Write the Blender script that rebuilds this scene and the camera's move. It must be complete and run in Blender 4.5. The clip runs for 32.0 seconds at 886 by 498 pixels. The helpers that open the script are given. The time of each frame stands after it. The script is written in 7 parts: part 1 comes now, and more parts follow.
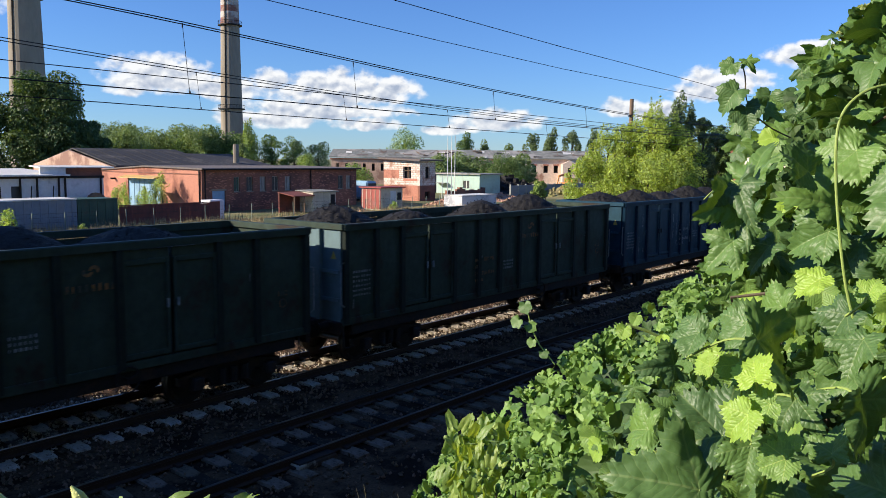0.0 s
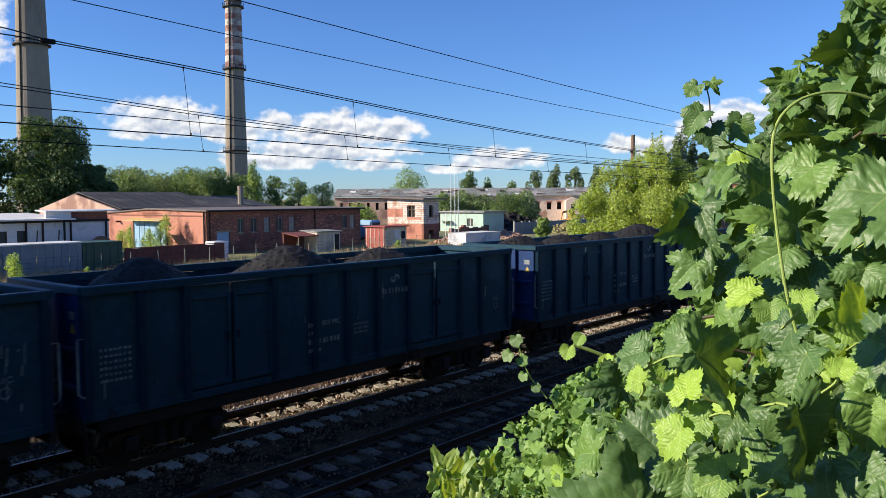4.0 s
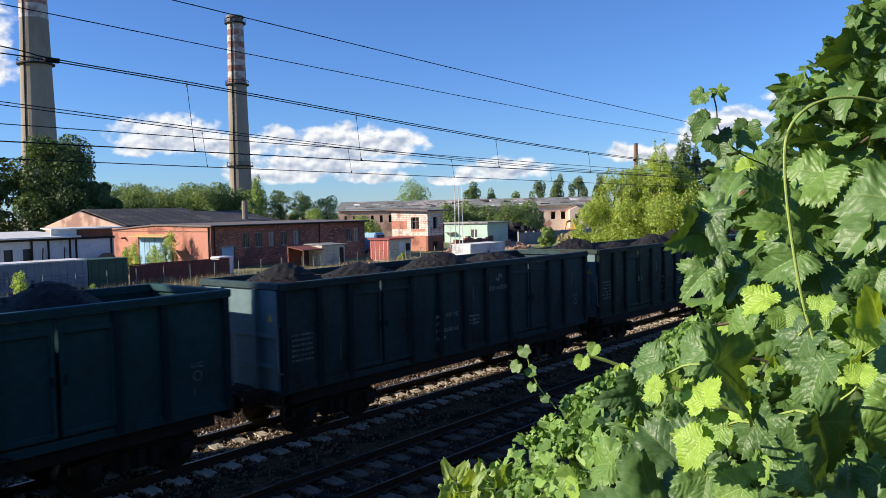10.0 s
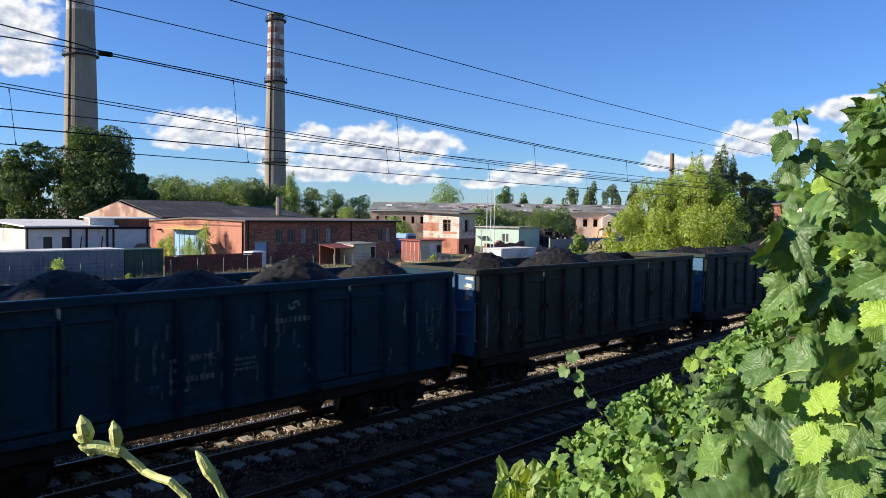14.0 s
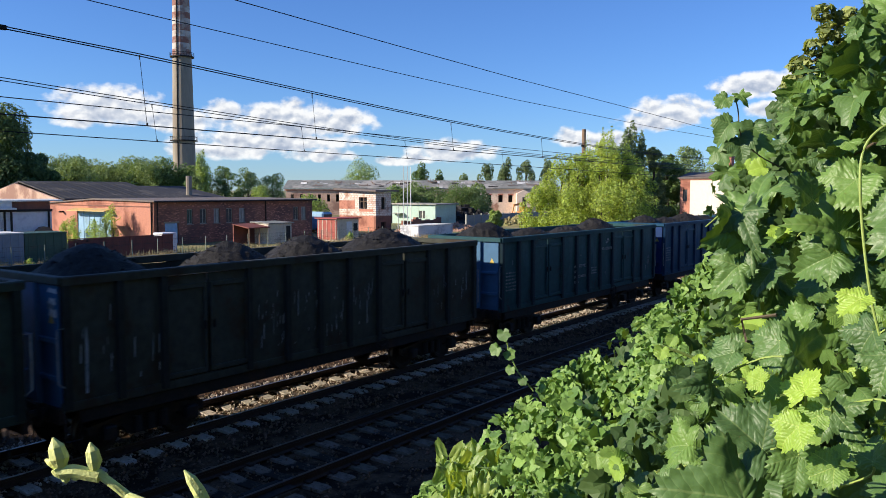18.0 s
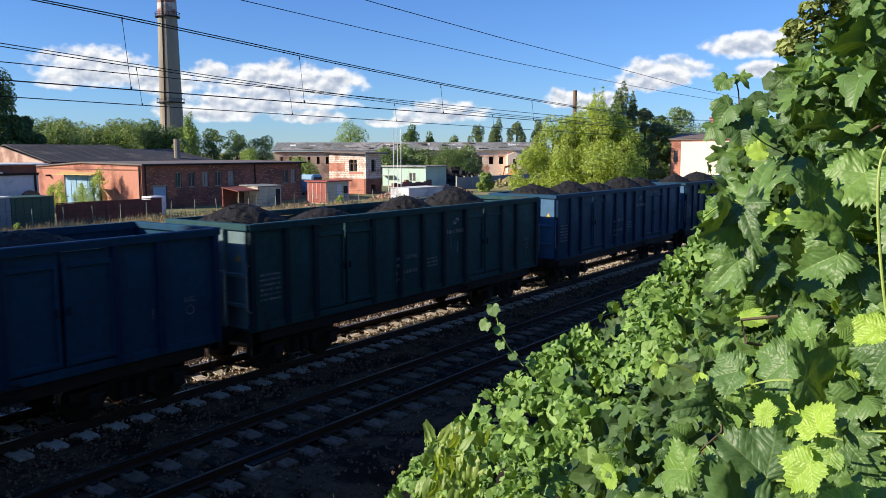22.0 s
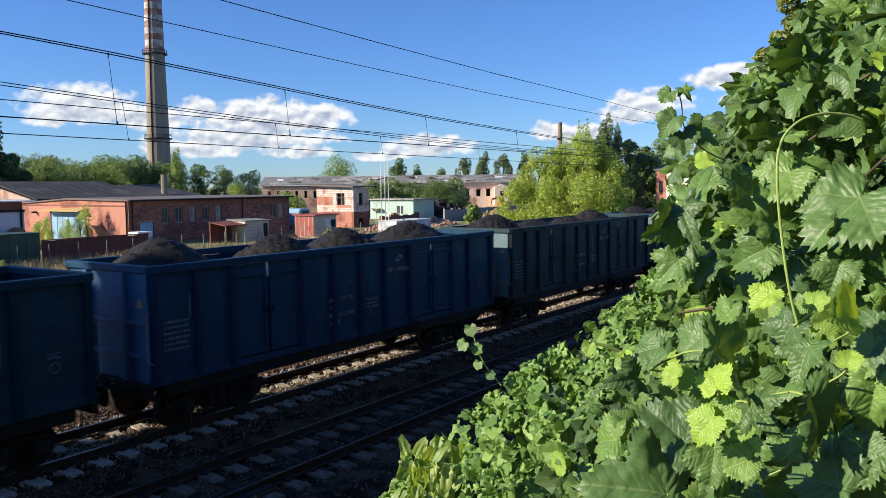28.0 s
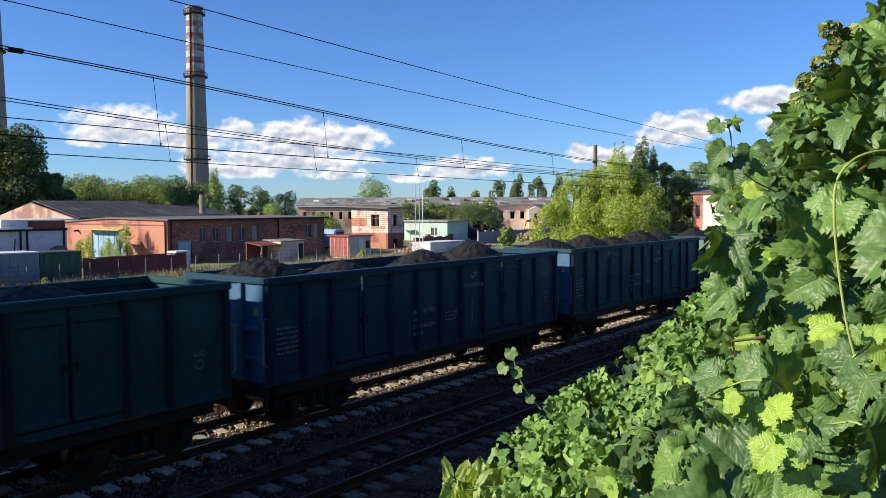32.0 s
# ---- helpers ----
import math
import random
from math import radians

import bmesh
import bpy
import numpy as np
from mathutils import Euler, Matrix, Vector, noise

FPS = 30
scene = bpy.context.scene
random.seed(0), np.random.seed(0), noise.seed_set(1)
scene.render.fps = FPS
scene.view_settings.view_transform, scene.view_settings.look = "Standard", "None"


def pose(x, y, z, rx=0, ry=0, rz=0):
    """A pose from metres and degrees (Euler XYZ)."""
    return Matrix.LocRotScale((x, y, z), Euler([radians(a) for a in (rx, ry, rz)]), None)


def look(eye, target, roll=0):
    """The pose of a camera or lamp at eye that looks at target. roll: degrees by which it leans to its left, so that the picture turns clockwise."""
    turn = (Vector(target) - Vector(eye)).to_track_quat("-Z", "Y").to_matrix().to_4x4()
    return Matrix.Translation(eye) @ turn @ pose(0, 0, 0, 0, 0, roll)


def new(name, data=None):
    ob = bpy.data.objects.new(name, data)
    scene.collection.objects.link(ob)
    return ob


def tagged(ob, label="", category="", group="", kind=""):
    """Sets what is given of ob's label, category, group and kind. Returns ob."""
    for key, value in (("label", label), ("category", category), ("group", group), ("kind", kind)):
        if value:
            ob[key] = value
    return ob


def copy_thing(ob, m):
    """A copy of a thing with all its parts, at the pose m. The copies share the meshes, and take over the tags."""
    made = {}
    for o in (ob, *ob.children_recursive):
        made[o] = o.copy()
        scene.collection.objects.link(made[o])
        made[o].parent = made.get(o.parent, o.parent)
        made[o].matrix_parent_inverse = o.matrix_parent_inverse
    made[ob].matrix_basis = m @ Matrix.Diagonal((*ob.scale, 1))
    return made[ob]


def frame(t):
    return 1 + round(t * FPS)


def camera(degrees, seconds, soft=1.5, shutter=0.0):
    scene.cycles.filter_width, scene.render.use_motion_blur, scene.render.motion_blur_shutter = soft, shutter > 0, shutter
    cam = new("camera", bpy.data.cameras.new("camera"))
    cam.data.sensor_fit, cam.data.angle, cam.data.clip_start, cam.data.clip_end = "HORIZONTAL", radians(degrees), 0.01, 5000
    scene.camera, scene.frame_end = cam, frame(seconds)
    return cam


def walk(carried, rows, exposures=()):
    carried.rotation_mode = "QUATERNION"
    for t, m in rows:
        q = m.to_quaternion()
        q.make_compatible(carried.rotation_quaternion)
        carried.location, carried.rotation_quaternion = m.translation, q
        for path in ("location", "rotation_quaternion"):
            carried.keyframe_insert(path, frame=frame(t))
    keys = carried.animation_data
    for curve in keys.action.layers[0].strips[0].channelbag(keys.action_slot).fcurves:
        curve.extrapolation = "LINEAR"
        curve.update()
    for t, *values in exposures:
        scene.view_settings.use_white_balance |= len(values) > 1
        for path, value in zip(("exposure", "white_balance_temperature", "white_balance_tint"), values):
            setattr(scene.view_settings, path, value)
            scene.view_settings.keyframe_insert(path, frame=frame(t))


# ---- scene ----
from collections import defaultdict
from itertools import product

# ---------------------------------------------------------------- camera
cam = camera(57.76, 32.0, soft=0.72, shutter=0.2)
PATH = [
    (0, (0.017, -0.007, 4.939), (76.92, 62.94, -6.14), 0.54),
    (0.5, (0.045, -0.017, 4.940), (76.72, 63.24, -5.98), 0.13),
    (1, (0.030, -0.028, 4.944), (76.18, 63.98, -5.23), -0.20),
    (1.5, (0.024, -0.040, 4.939), (75.81, 64.48, -4.68), -0.01),
    (2, (0.028, -0.050, 4.930), (75.49, 64.90, -4.38), 0.01),
    (2.5, (0.037, -0.063, 4.926), (75.55, 64.96, -3.39), -0.18),
    (3, (0.046, -0.066, 4.926), (76.16, 64.41, -2.07), -0.38),
    (3.5, (0.058, -0.055, 4.923), (76.70, 63.83, -1.76), -0.44),
    (5.5, (0.082, -0.038, 4.919), (77.01, 63.65, -0.19), -0.31),
    (6, (0.047, -0.047, 4.925), (76.63, 64.08, 0.06), -0.66),
    (6.5, (0.060, -0.045, 4.923), (76.84, 63.86, 0.42), -0.75),
    (7, (0.067, -0.041, 4.924), (76.77, 63.98, 0.53), -1.02),
    (7.5, (0.068, -0.039, 4.925), (76.66, 64.07, 0.11), -1.24),
    (8, (0.070, -0.039, 4.922), (76.70, 64.03, 0.16), -1.21),
    (8.5, (0.060, -0.043, 4.924), (76.89, 63.83, 0.75), -1.05),
    (9, (0.057, -0.043, 4.924), (76.77, 63.97, 0.74), -1.26),
    (9.5, (0.055, -0.046, 4.929), (76.68, 64.05, 0.38), -1.43),
    (10, (0.065, -0.039, 4.921), (76.61, 64.12, 0.00), -1.29),
    (10.5, (0.057, -0.042, 4.921), (76.08, 64.78, 0.61), -1.26),
    (11, (0.037, -0.049, 4.929), (75.55, 65.43, 1.67), -1.44),
    (11.5, (0.004, -0.049, 4.932), (75.24, 65.75, 1.74), -1.08),
    (12, (-0.001, -0.034, 4.921), (75.14, 65.84, 1.10), -0.52),
    (12.5, (0.002, -0.027, 4.923), (74.76, 66.28, 1.03), -0.64),
    (13, (-0.012, -0.028, 4.926), (74.66, 66.36, 0.76), -0.20),
    (13.5, (-0.033, -0.020, 4.922), (74.09, 66.93, 0.18), 0.56),
    (14, (-0.052, -0.015, 4.927), (74.06, 66.97, 0.36), 0.82),
    (14.5, (-0.054, -0.006, 4.928), (75.10, 65.81, 0.50), 1.24),
    (16.5, (-0.055, 0.030, 4.930), (77.44, 63.14, 1.65), 0.41),
    (17, (-0.041, 0.036, 4.930), (80.05, 59.80, 1.30), 0.12),
    (17.5, (-0.055, 0.041, 4.931), (80.54, 58.94, -0.96), 0.15),
    (18, (-0.063, 0.042, 4.940), (80.46, 58.89, -2.40), 0.09),
    (18.5, (-0.049, 0.039, 4.941), (80.45, 58.80, -3.22), 0.07),
    (19, (-0.050, 0.040, 4.948), (80.31, 58.94, -3.65), -0.56),
    (19.5, (-0.011, 0.046, 4.946), (80.19, 59.11, -3.94), -0.86),
    (20, (-0.027, 0.045, 4.965), (79.79, 59.59, -4.17), -0.79),
    (20.5, (-0.013, 0.058, 4.978), (80.06, 59.18, -4.68), -0.26),
    (21, (-0.016, 0.068, 4.986), (80.05, 59.12, -5.14), -0.08),
    (21.5, (-0.019, 0.075, 4.987), (80.45, 58.41, -6.06), -0.04),
    (22, (-0.004, 0.074, 4.980), (80.82, 57.72, -7.05), -0.09),
    (22.5, (-0.006, 0.076, 4.976), (81.13, 57.18, -7.54), 0.27),
    (23, (-0.013, 0.074, 4.973), (81.39, 56.69, -8.03), 0.40),
    (23.5, (0.002, 0.074, 4.963), (81.59, 56.34, -8.37), 0.19),
    (24, (0.001, 0.073, 4.961), (81.87, 55.90, -8.52), 0.30),
    (24.5, (0.008, 0.064, 4.964), (81.82, 56.14, -7.78), -0.02),
    (25, (0.008, 0.063, 4.962), (81.87, 56.24, -6.95), -0.05),
    (25.5, (0.002, 0.060, 4.960), (82.76, 55.03, -6.41), 0.03),
    (27.5, (-0.077, -0.006, 4.957), (81.00, 57.96, -3.17), -1.17),
    (28, (-0.031, 0.001, 4.944), (81.96, 56.69, -3.06), -0.70),
    (28.5, (-0.036, -0.009, 4.946), (81.91, 56.73, -3.09), -0.68),
    (29, (-0.031, -0.014, 4.945), (81.85, 56.87, -2.78), -0.73),
    (29.5, (-0.045, -0.014, 4.945), (82.00, 56.54, -3.47), -0.45),
    (30, (-0.048, -0.015, 4.947), (81.72, 56.86, -3.91), -0.81),
    (30.5, (-0.055, -0.008, 4.952), (81.10, 57.92, -2.72), -0.94),
    (31, (-0.072, -0.001, 4.953), (80.37, 59.05, -1.59), -0.74),
    (31.5, (-0.072, 0.008, 4.958), (79.93, 59.70, -1.13), -0.70),
    (32, (-0.078, 0.006, 4.954), (79.64, 60.15, -0.31), -0.28),
]
walk(cam, [(t, look(eye, target, roll)) for t, eye, target, roll in PATH])

# ---------------------------------------------------------------- plan (x along the rails, y across, z up; rail head z = 0)
EYE = Vector((0.0, 0.0, 4.94))
Y_TRAIN, Y_NEAR = 14.76, 10.83
WAGON_L, PITCH = 12.74, 13.77
GROUND = -0.45
SUN_AZ, SUN_EL = -50.0, 24.0      # degrees from +y towards +x; above the horizon


def bearing(az, dist, z=0.0):
    return Vector((dist * math.sin(radians(az)), dist * math.cos(radians(az)), z))


# ---------------------------------------------------------------- light
def sun_and_sky():
    sun = new("sun", bpy.data.lights.new("sun", "SUN"))
    sun.data.energy, sun.data.angle, sun.data.color = 5.0, radians(0.55), (1.0, 0.885, 0.72)
    d = Vector((math.sin(radians(SUN_AZ)) * math.cos(radians(SUN_EL)), math.cos(radians(SUN_AZ)) * math.cos(radians(SUN_EL)), math.sin(radians(SUN_EL))))
    sun.matrix_world = look(d * 300, (0, 0, 0))
    world = bpy.data.worlds.new("sky")
    scene.world = world
    world.use_nodes = True
    nt = world.node_tree
    nt.nodes.clear()
    N = lambda kind: nt.nodes.new(kind)
    L = nt.links.new

    def m(op, a, b=None, c=None, clamp=False):
        n = N("ShaderNodeMath")
        n.operation, n.use_clamp = op, clamp
        for i, v in enumerate((a, b, c)):
            if v is None:
                continue
            if isinstance(v, (int, float)):
                n.inputs[i].default_value = v
            else:
                L(v, n.inputs[i])
        return n.outputs[0]

    sky = N("ShaderNodeTexSky")
    sky.sky_type, sky.sun_disc = "NISHITA", False
    sky.sun_elevation, sky.sun_rotation = radians(SUN_EL), radians(SUN_AZ)
    sky.air_density, sky.dust_density, sky.ozone_density = 1.0, 0.0, 4.0
    tc = N("ShaderNodeTexCoord")
    sep = N("ShaderNodeSeparateXYZ")
    L(tc.outputs["Generated"], sep.inputs[0])
    az = m("MULTIPLY", m("ARCTAN2", sep.outputs[0], sep.outputs[1]), 57.29578)
    el = m("MULTIPLY", m("ARCSINE", sep.outputs[2]), 57.29578)
    flat = N("ShaderNodeCombineXYZ")
    L(m("MULTIPLY", az, 0.75), flat.inputs[0])
    L(el, flat.inputs[1])

    def fbm(scale, detail, rough, shift=(0, 0, 0)):
        mp = N("ShaderNodeMapping")
        mp.inputs["Location"].default_value = shift
        L(flat.outputs[0], mp.inputs[0])
        n = N("ShaderNodeTexNoise")
        n.inputs["Scale"].default_value, n.inputs["Detail"].default_value, n.inputs["Roughness"].default_value = scale, detail, rough
        L(mp.outputs[0], n.inputs["Vector"])
        return n.outputs[0]

    # cumulus banks: azimuth, elevation, half width, half height
    banks = [(31.6, 5.3, 3.9, 1.5), (29.6, 4.6, 2.0, 0.9), (36.0, 4.6, 2.6, 1.1), (38.6, 5.2, 1.6, 0.9), (43.5, 4.6, 5.6, 1.5), (42.0, 3.3, 6.2, 0.9), (47.0, 4.9, 2.2, 0.9),
             (38.5, 2.6, 3.4, 0.8), (45.3, 2.4, 2.6, 0.6), (50.6, 2.0, 1.5, 0.45), (54.2, 2.7, 3.4, 0.9), (52.0, 2.2, 1.6, 0.5), (62.9, 3.6, 1.5, 0.85), (65.2, 3.4, 1.8, 0.8),
             (69.7, 5.2, 3.1, 1.15), (68.0, 4.6, 2.2, 0.8), (75.4, 6.8, 3.7, 0.95), (75.9, 5.2, 1.6, 0.65), (80.0, 5.5, 2.4, 0.9),
             (19.6, 11.4, 3.0, 2.6), (20.2, 9.0, 2.4, 1.2), (41.7, 15.3, 0.9, 0.4), (17.5, 6.0, 1.5, 0.6), (92.0, 6.0, 5.0, 1.2), (6.0, 7.0, 4.0, 1.3), (150.0, 9.0, 6.0, 1.6), (-110.0, 9.0, 6.0, 1.6)]
    field = above = None
    for a, e, w, h, *thin in banks:
        u = m("DIVIDE", m("SUBTRACT", az, a), w)
        v = m("DIVIDE", m("SUBTRACT", el, e), h)
        low = m("MULTIPLY", m("MINIMUM", v, 0.0), 0.25)
        vv = m("ADD", v, low)
        r = m("SUBTRACT", 1.0 + sum(thin), m("ADD", m("MULTIPLY", u, u), m("MULTIPLY", vv, vv)))
        field = r if field is None else m("MAXIMUM", field, r)
        v2 = m("ADD", v, 0.40)
        r2 = m("SUBTRACT", 1.0, m("ADD", m("MULTIPLY", u, u), m("MULTIPLY", v2, v2)))
        above = r2 if above is None else m("MAXIMUM", above, r2)
    big, fine, wisp = fbm(0.55, 3.0, 0.5), fbm(1.15, 7.0, 0.50), fbm(0.5, 4.0, 0.55, (13, 5, 2))
    lumps = m("ADD", m("MULTIPLY", m("SUBTRACT", big, 0.5), 1.2), m("MULTIPLY", m("SUBTRACT", fine, 0.5), 2.3))
    dens = m("ADD", m("ADD", m("MAXIMUM", field, -2.0), 0.22), lumps)
    ramp = N("ShaderNodeMapRange")
    ramp.interpolation_type = "SMOOTHSTEP"
    L(dens, ramp.inputs[0])
    ramp.inputs[1].default_value, ramp.inputs[2].default_value = 0.0, 0.85
    # shaded underside: compare with the density a little towards the light
    up = fbm(1.15, 3.0, 0.45, (-0.10, 0.30, 0))
    relief = m("SUBTRACT", fine, up)
    body = N("ShaderNodeMapRange")
    L(dens, body.inputs[0])
    body.inputs[1].default_value, body.inputs[2].default_value = 0.35, 1.6
    base_ = m("MULTIPLY", m("ADD", above, m("MULTIPLY", m("SUBTRACT", wisp, 0.5), 1.8)), 0.68, clamp=True)
    lit = m("SUBTRACT", m("ADD", 0.98, m("MULTIPLY", relief, 1.1)), m("MULTIPLY", m("MULTIPLY", body.outputs[0], base_), 0.42))
    lit = m("MINIMUM", m("MAXIMUM", lit, 0.66), 1.02)
    tint = N("ShaderNodeMix")
    tint.data_type = "RGBA"
    L(m("MULTIPLY", m("SUBTRACT", lit, 0.64), 2.9, clamp=True), tint.inputs[0])
    tint.inputs[6].default_value, tint.inputs[7].default_value = (0.62, 0.73, 0.95, 1), (0.98, 0.99, 1.0, 1)
    cloud = N("ShaderNodeVectorMath")
    cloud.operation = "SCALE"
    L(tint.outputs[2], cloud.inputs[0])
    L(m("MULTIPLY", lit, CLOUD), cloud.inputs[3])
    clear = N("ShaderNodeVectorMath")
    clear.operation = "MULTIPLY"
    L(sky.outputs[0], clear.inputs[0])
    clear.inputs[1].default_value = CLEAR
    mix = N("ShaderNodeMix")
    mix.data_type = "RGBA"
    L(m("MULTIPLY", ramp.outputs[0], 0.97), mix.inputs[0])
    L(clear.outputs[0], mix.inputs[6])
    L(cloud.outputs[0], mix.inputs[7])
    bg = N("ShaderNodeBackground")
    L(mix.outputs[2], bg.inputs[0])
    bg.inputs[1].default_value = SKY
    out = N("ShaderNodeOutputWorld")
    L(bg.outputs[0], out.inputs[0])


SKY, CLOUD, CLEAR = 0.071, 9.4, (0.70, 0.99, 1.52)
sun_and_sky()
scene.view_settings.exposure = 0.57


# ---------------------------------------------------------------- materials
def material(name, color, rough=0.7, metal=0.0, spread=0.25, grain=6.0, bump=0.15, stain=None, stain_at=0.62, stain_scale=0.5, island=False, objects=0.0, translucent=0.0, spec=0.5, stretch=(1, 1, 1)):
    mt = bpy.data.materials.new(name)
    mt.use_nodes = True
    nt = mt.node_tree
    nt.nodes.clear()
    N, L = nt.nodes.new, nt.links.new
    out, bs, tc = N("ShaderNodeOutputMaterial"), N("ShaderNodeBsdfPrincipled"), N("ShaderNodeTexCoord")
    mp = N("ShaderNodeMapping")
    L(tc.outputs["Object"], mp.inputs[0])
    mp.inputs["Scale"].default_value = stretch
    fine, wide = N("ShaderNodeTexNoise"), N("ShaderNodeTexNoise")
    for n, s, d in ((fine, grain, 6), (wide, stain_scale, 4)):
        n.inputs["Scale"].default_value, n.inputs["Detail"].default_value, n.inputs["Roughness"].default_value = s, d, 0.6
        L(mp.outputs[0], n.inputs["Vector"])
    hsv = N("ShaderNodeHueSaturation")
    hsv.inputs["Color"].default_value = (*color, 1)
    val = N("ShaderNodeMapRange")
    L(fine.outputs[0], val.inputs[0])
    val.inputs[1].default_value, val.inputs[2].default_value = 0.25, 0.75
    val.inputs[3].default_value, val.inputs[4].default_value = 1 - spread, 1 + spread
    value = val.outputs[0]
    if island or objects:
        if island:
            src = N("ShaderNodeNewGeometry").outputs["Random Per Island"]
            amount = 0.8
        else:
            src = N("ShaderNodeObjectInfo").outputs["Random"]
            amount = objects
        r = N("ShaderNodeMapRange")
        L(src, r.inputs[0])
        r.inputs[3].default_value, r.inputs[4].default_value = 1 - amount / 2, 1 + amount / 2
        mul = N("ShaderNodeMath")
        mul.operation = "MULTIPLY"
        L(value, mul.inputs[0])
        L(r.outputs[0], mul.inputs[1])
        value = mul.outputs[0]
        hue = N("ShaderNodeMapRange")
        L(src, hue.inputs[0])
        hue.inputs[3].default_value, hue.inputs[4].default_value = 0.515, 0.485
        L(hue.outputs[0], hsv.inputs["Hue"])
    L(value, hsv.inputs["Value"])
    col = hsv.outputs[0]
    if stain:
        edge = N("ShaderNodeMapRange")
        edge.interpolation_type = "SMOOTHSTEP"
        add = N("ShaderNodeMath")
        add.operation = "MULTIPLY_ADD"
        L(fine.outputs[0], add.inputs[0])
        add.inputs[1].default_value = 0.35
        L(wide.outputs[0], add.inputs[2])
        L(add.outputs[0], edge.inputs[0])
        edge.inputs[1].default_value, edge.inputs[2].default_value = stain_at + 0.08, stain_at + 0.24
        mx = N("ShaderNodeMix")
        mx.data_type = "RGBA"
        L(edge.outputs[0], mx.inputs[0])
        L(col, mx.inputs[6])
        mx.inputs[7].default_value = (*stain, 1)
        col = mx.outputs[2]
    L(col, bs.inputs["Base Color"])
    bs.inputs["Metallic"].default_value = metal
    bs.inputs["Specular IOR Level"].default_value = spec
    rr = N("ShaderNodeMapRange")
    L(wide.outputs[0], rr.inputs[0])
    rr.inputs[3].default_value, rr.inputs[4].default_value = max(rough - 0.12, 0.05), min(rough + 0.12, 1)
    L(rr.outputs[0], bs.inputs["Roughness"])
    if bump:
        bp = N("ShaderNodeBump")
        bp.inputs["Strength"].default_value, bp.inputs["Distance"].default_value = bump, 0.02
        L(fine.outputs[0], bp.inputs["Height"])
        L(bp.outputs[0], bs.inputs["Normal"])
    if translucent:
        tr, ms = N("ShaderNodeBsdfTranslucent"), N("ShaderNodeMixShader")
        warm = N("ShaderNodeMix")
        warm.data_type, warm.blend_type = "RGBA", "MULTIPLY"
        warm.inputs[0].default_value = 1.0
        L(col, warm.inputs[6])
        warm.inputs[7].default_value = (1.9, 1.7, 0.5, 1)
        L(warm.outputs[2], tr.inputs[0])
        ms.inputs[0].default_value = translucent
        L(bs.outputs[0], ms.inputs[1])
        L(tr.outputs[0], ms.inputs[2])
        L(ms.outputs[0], out.inputs[0])
    else:
        L(bs.outputs[0], out.inputs[0])
    return mt


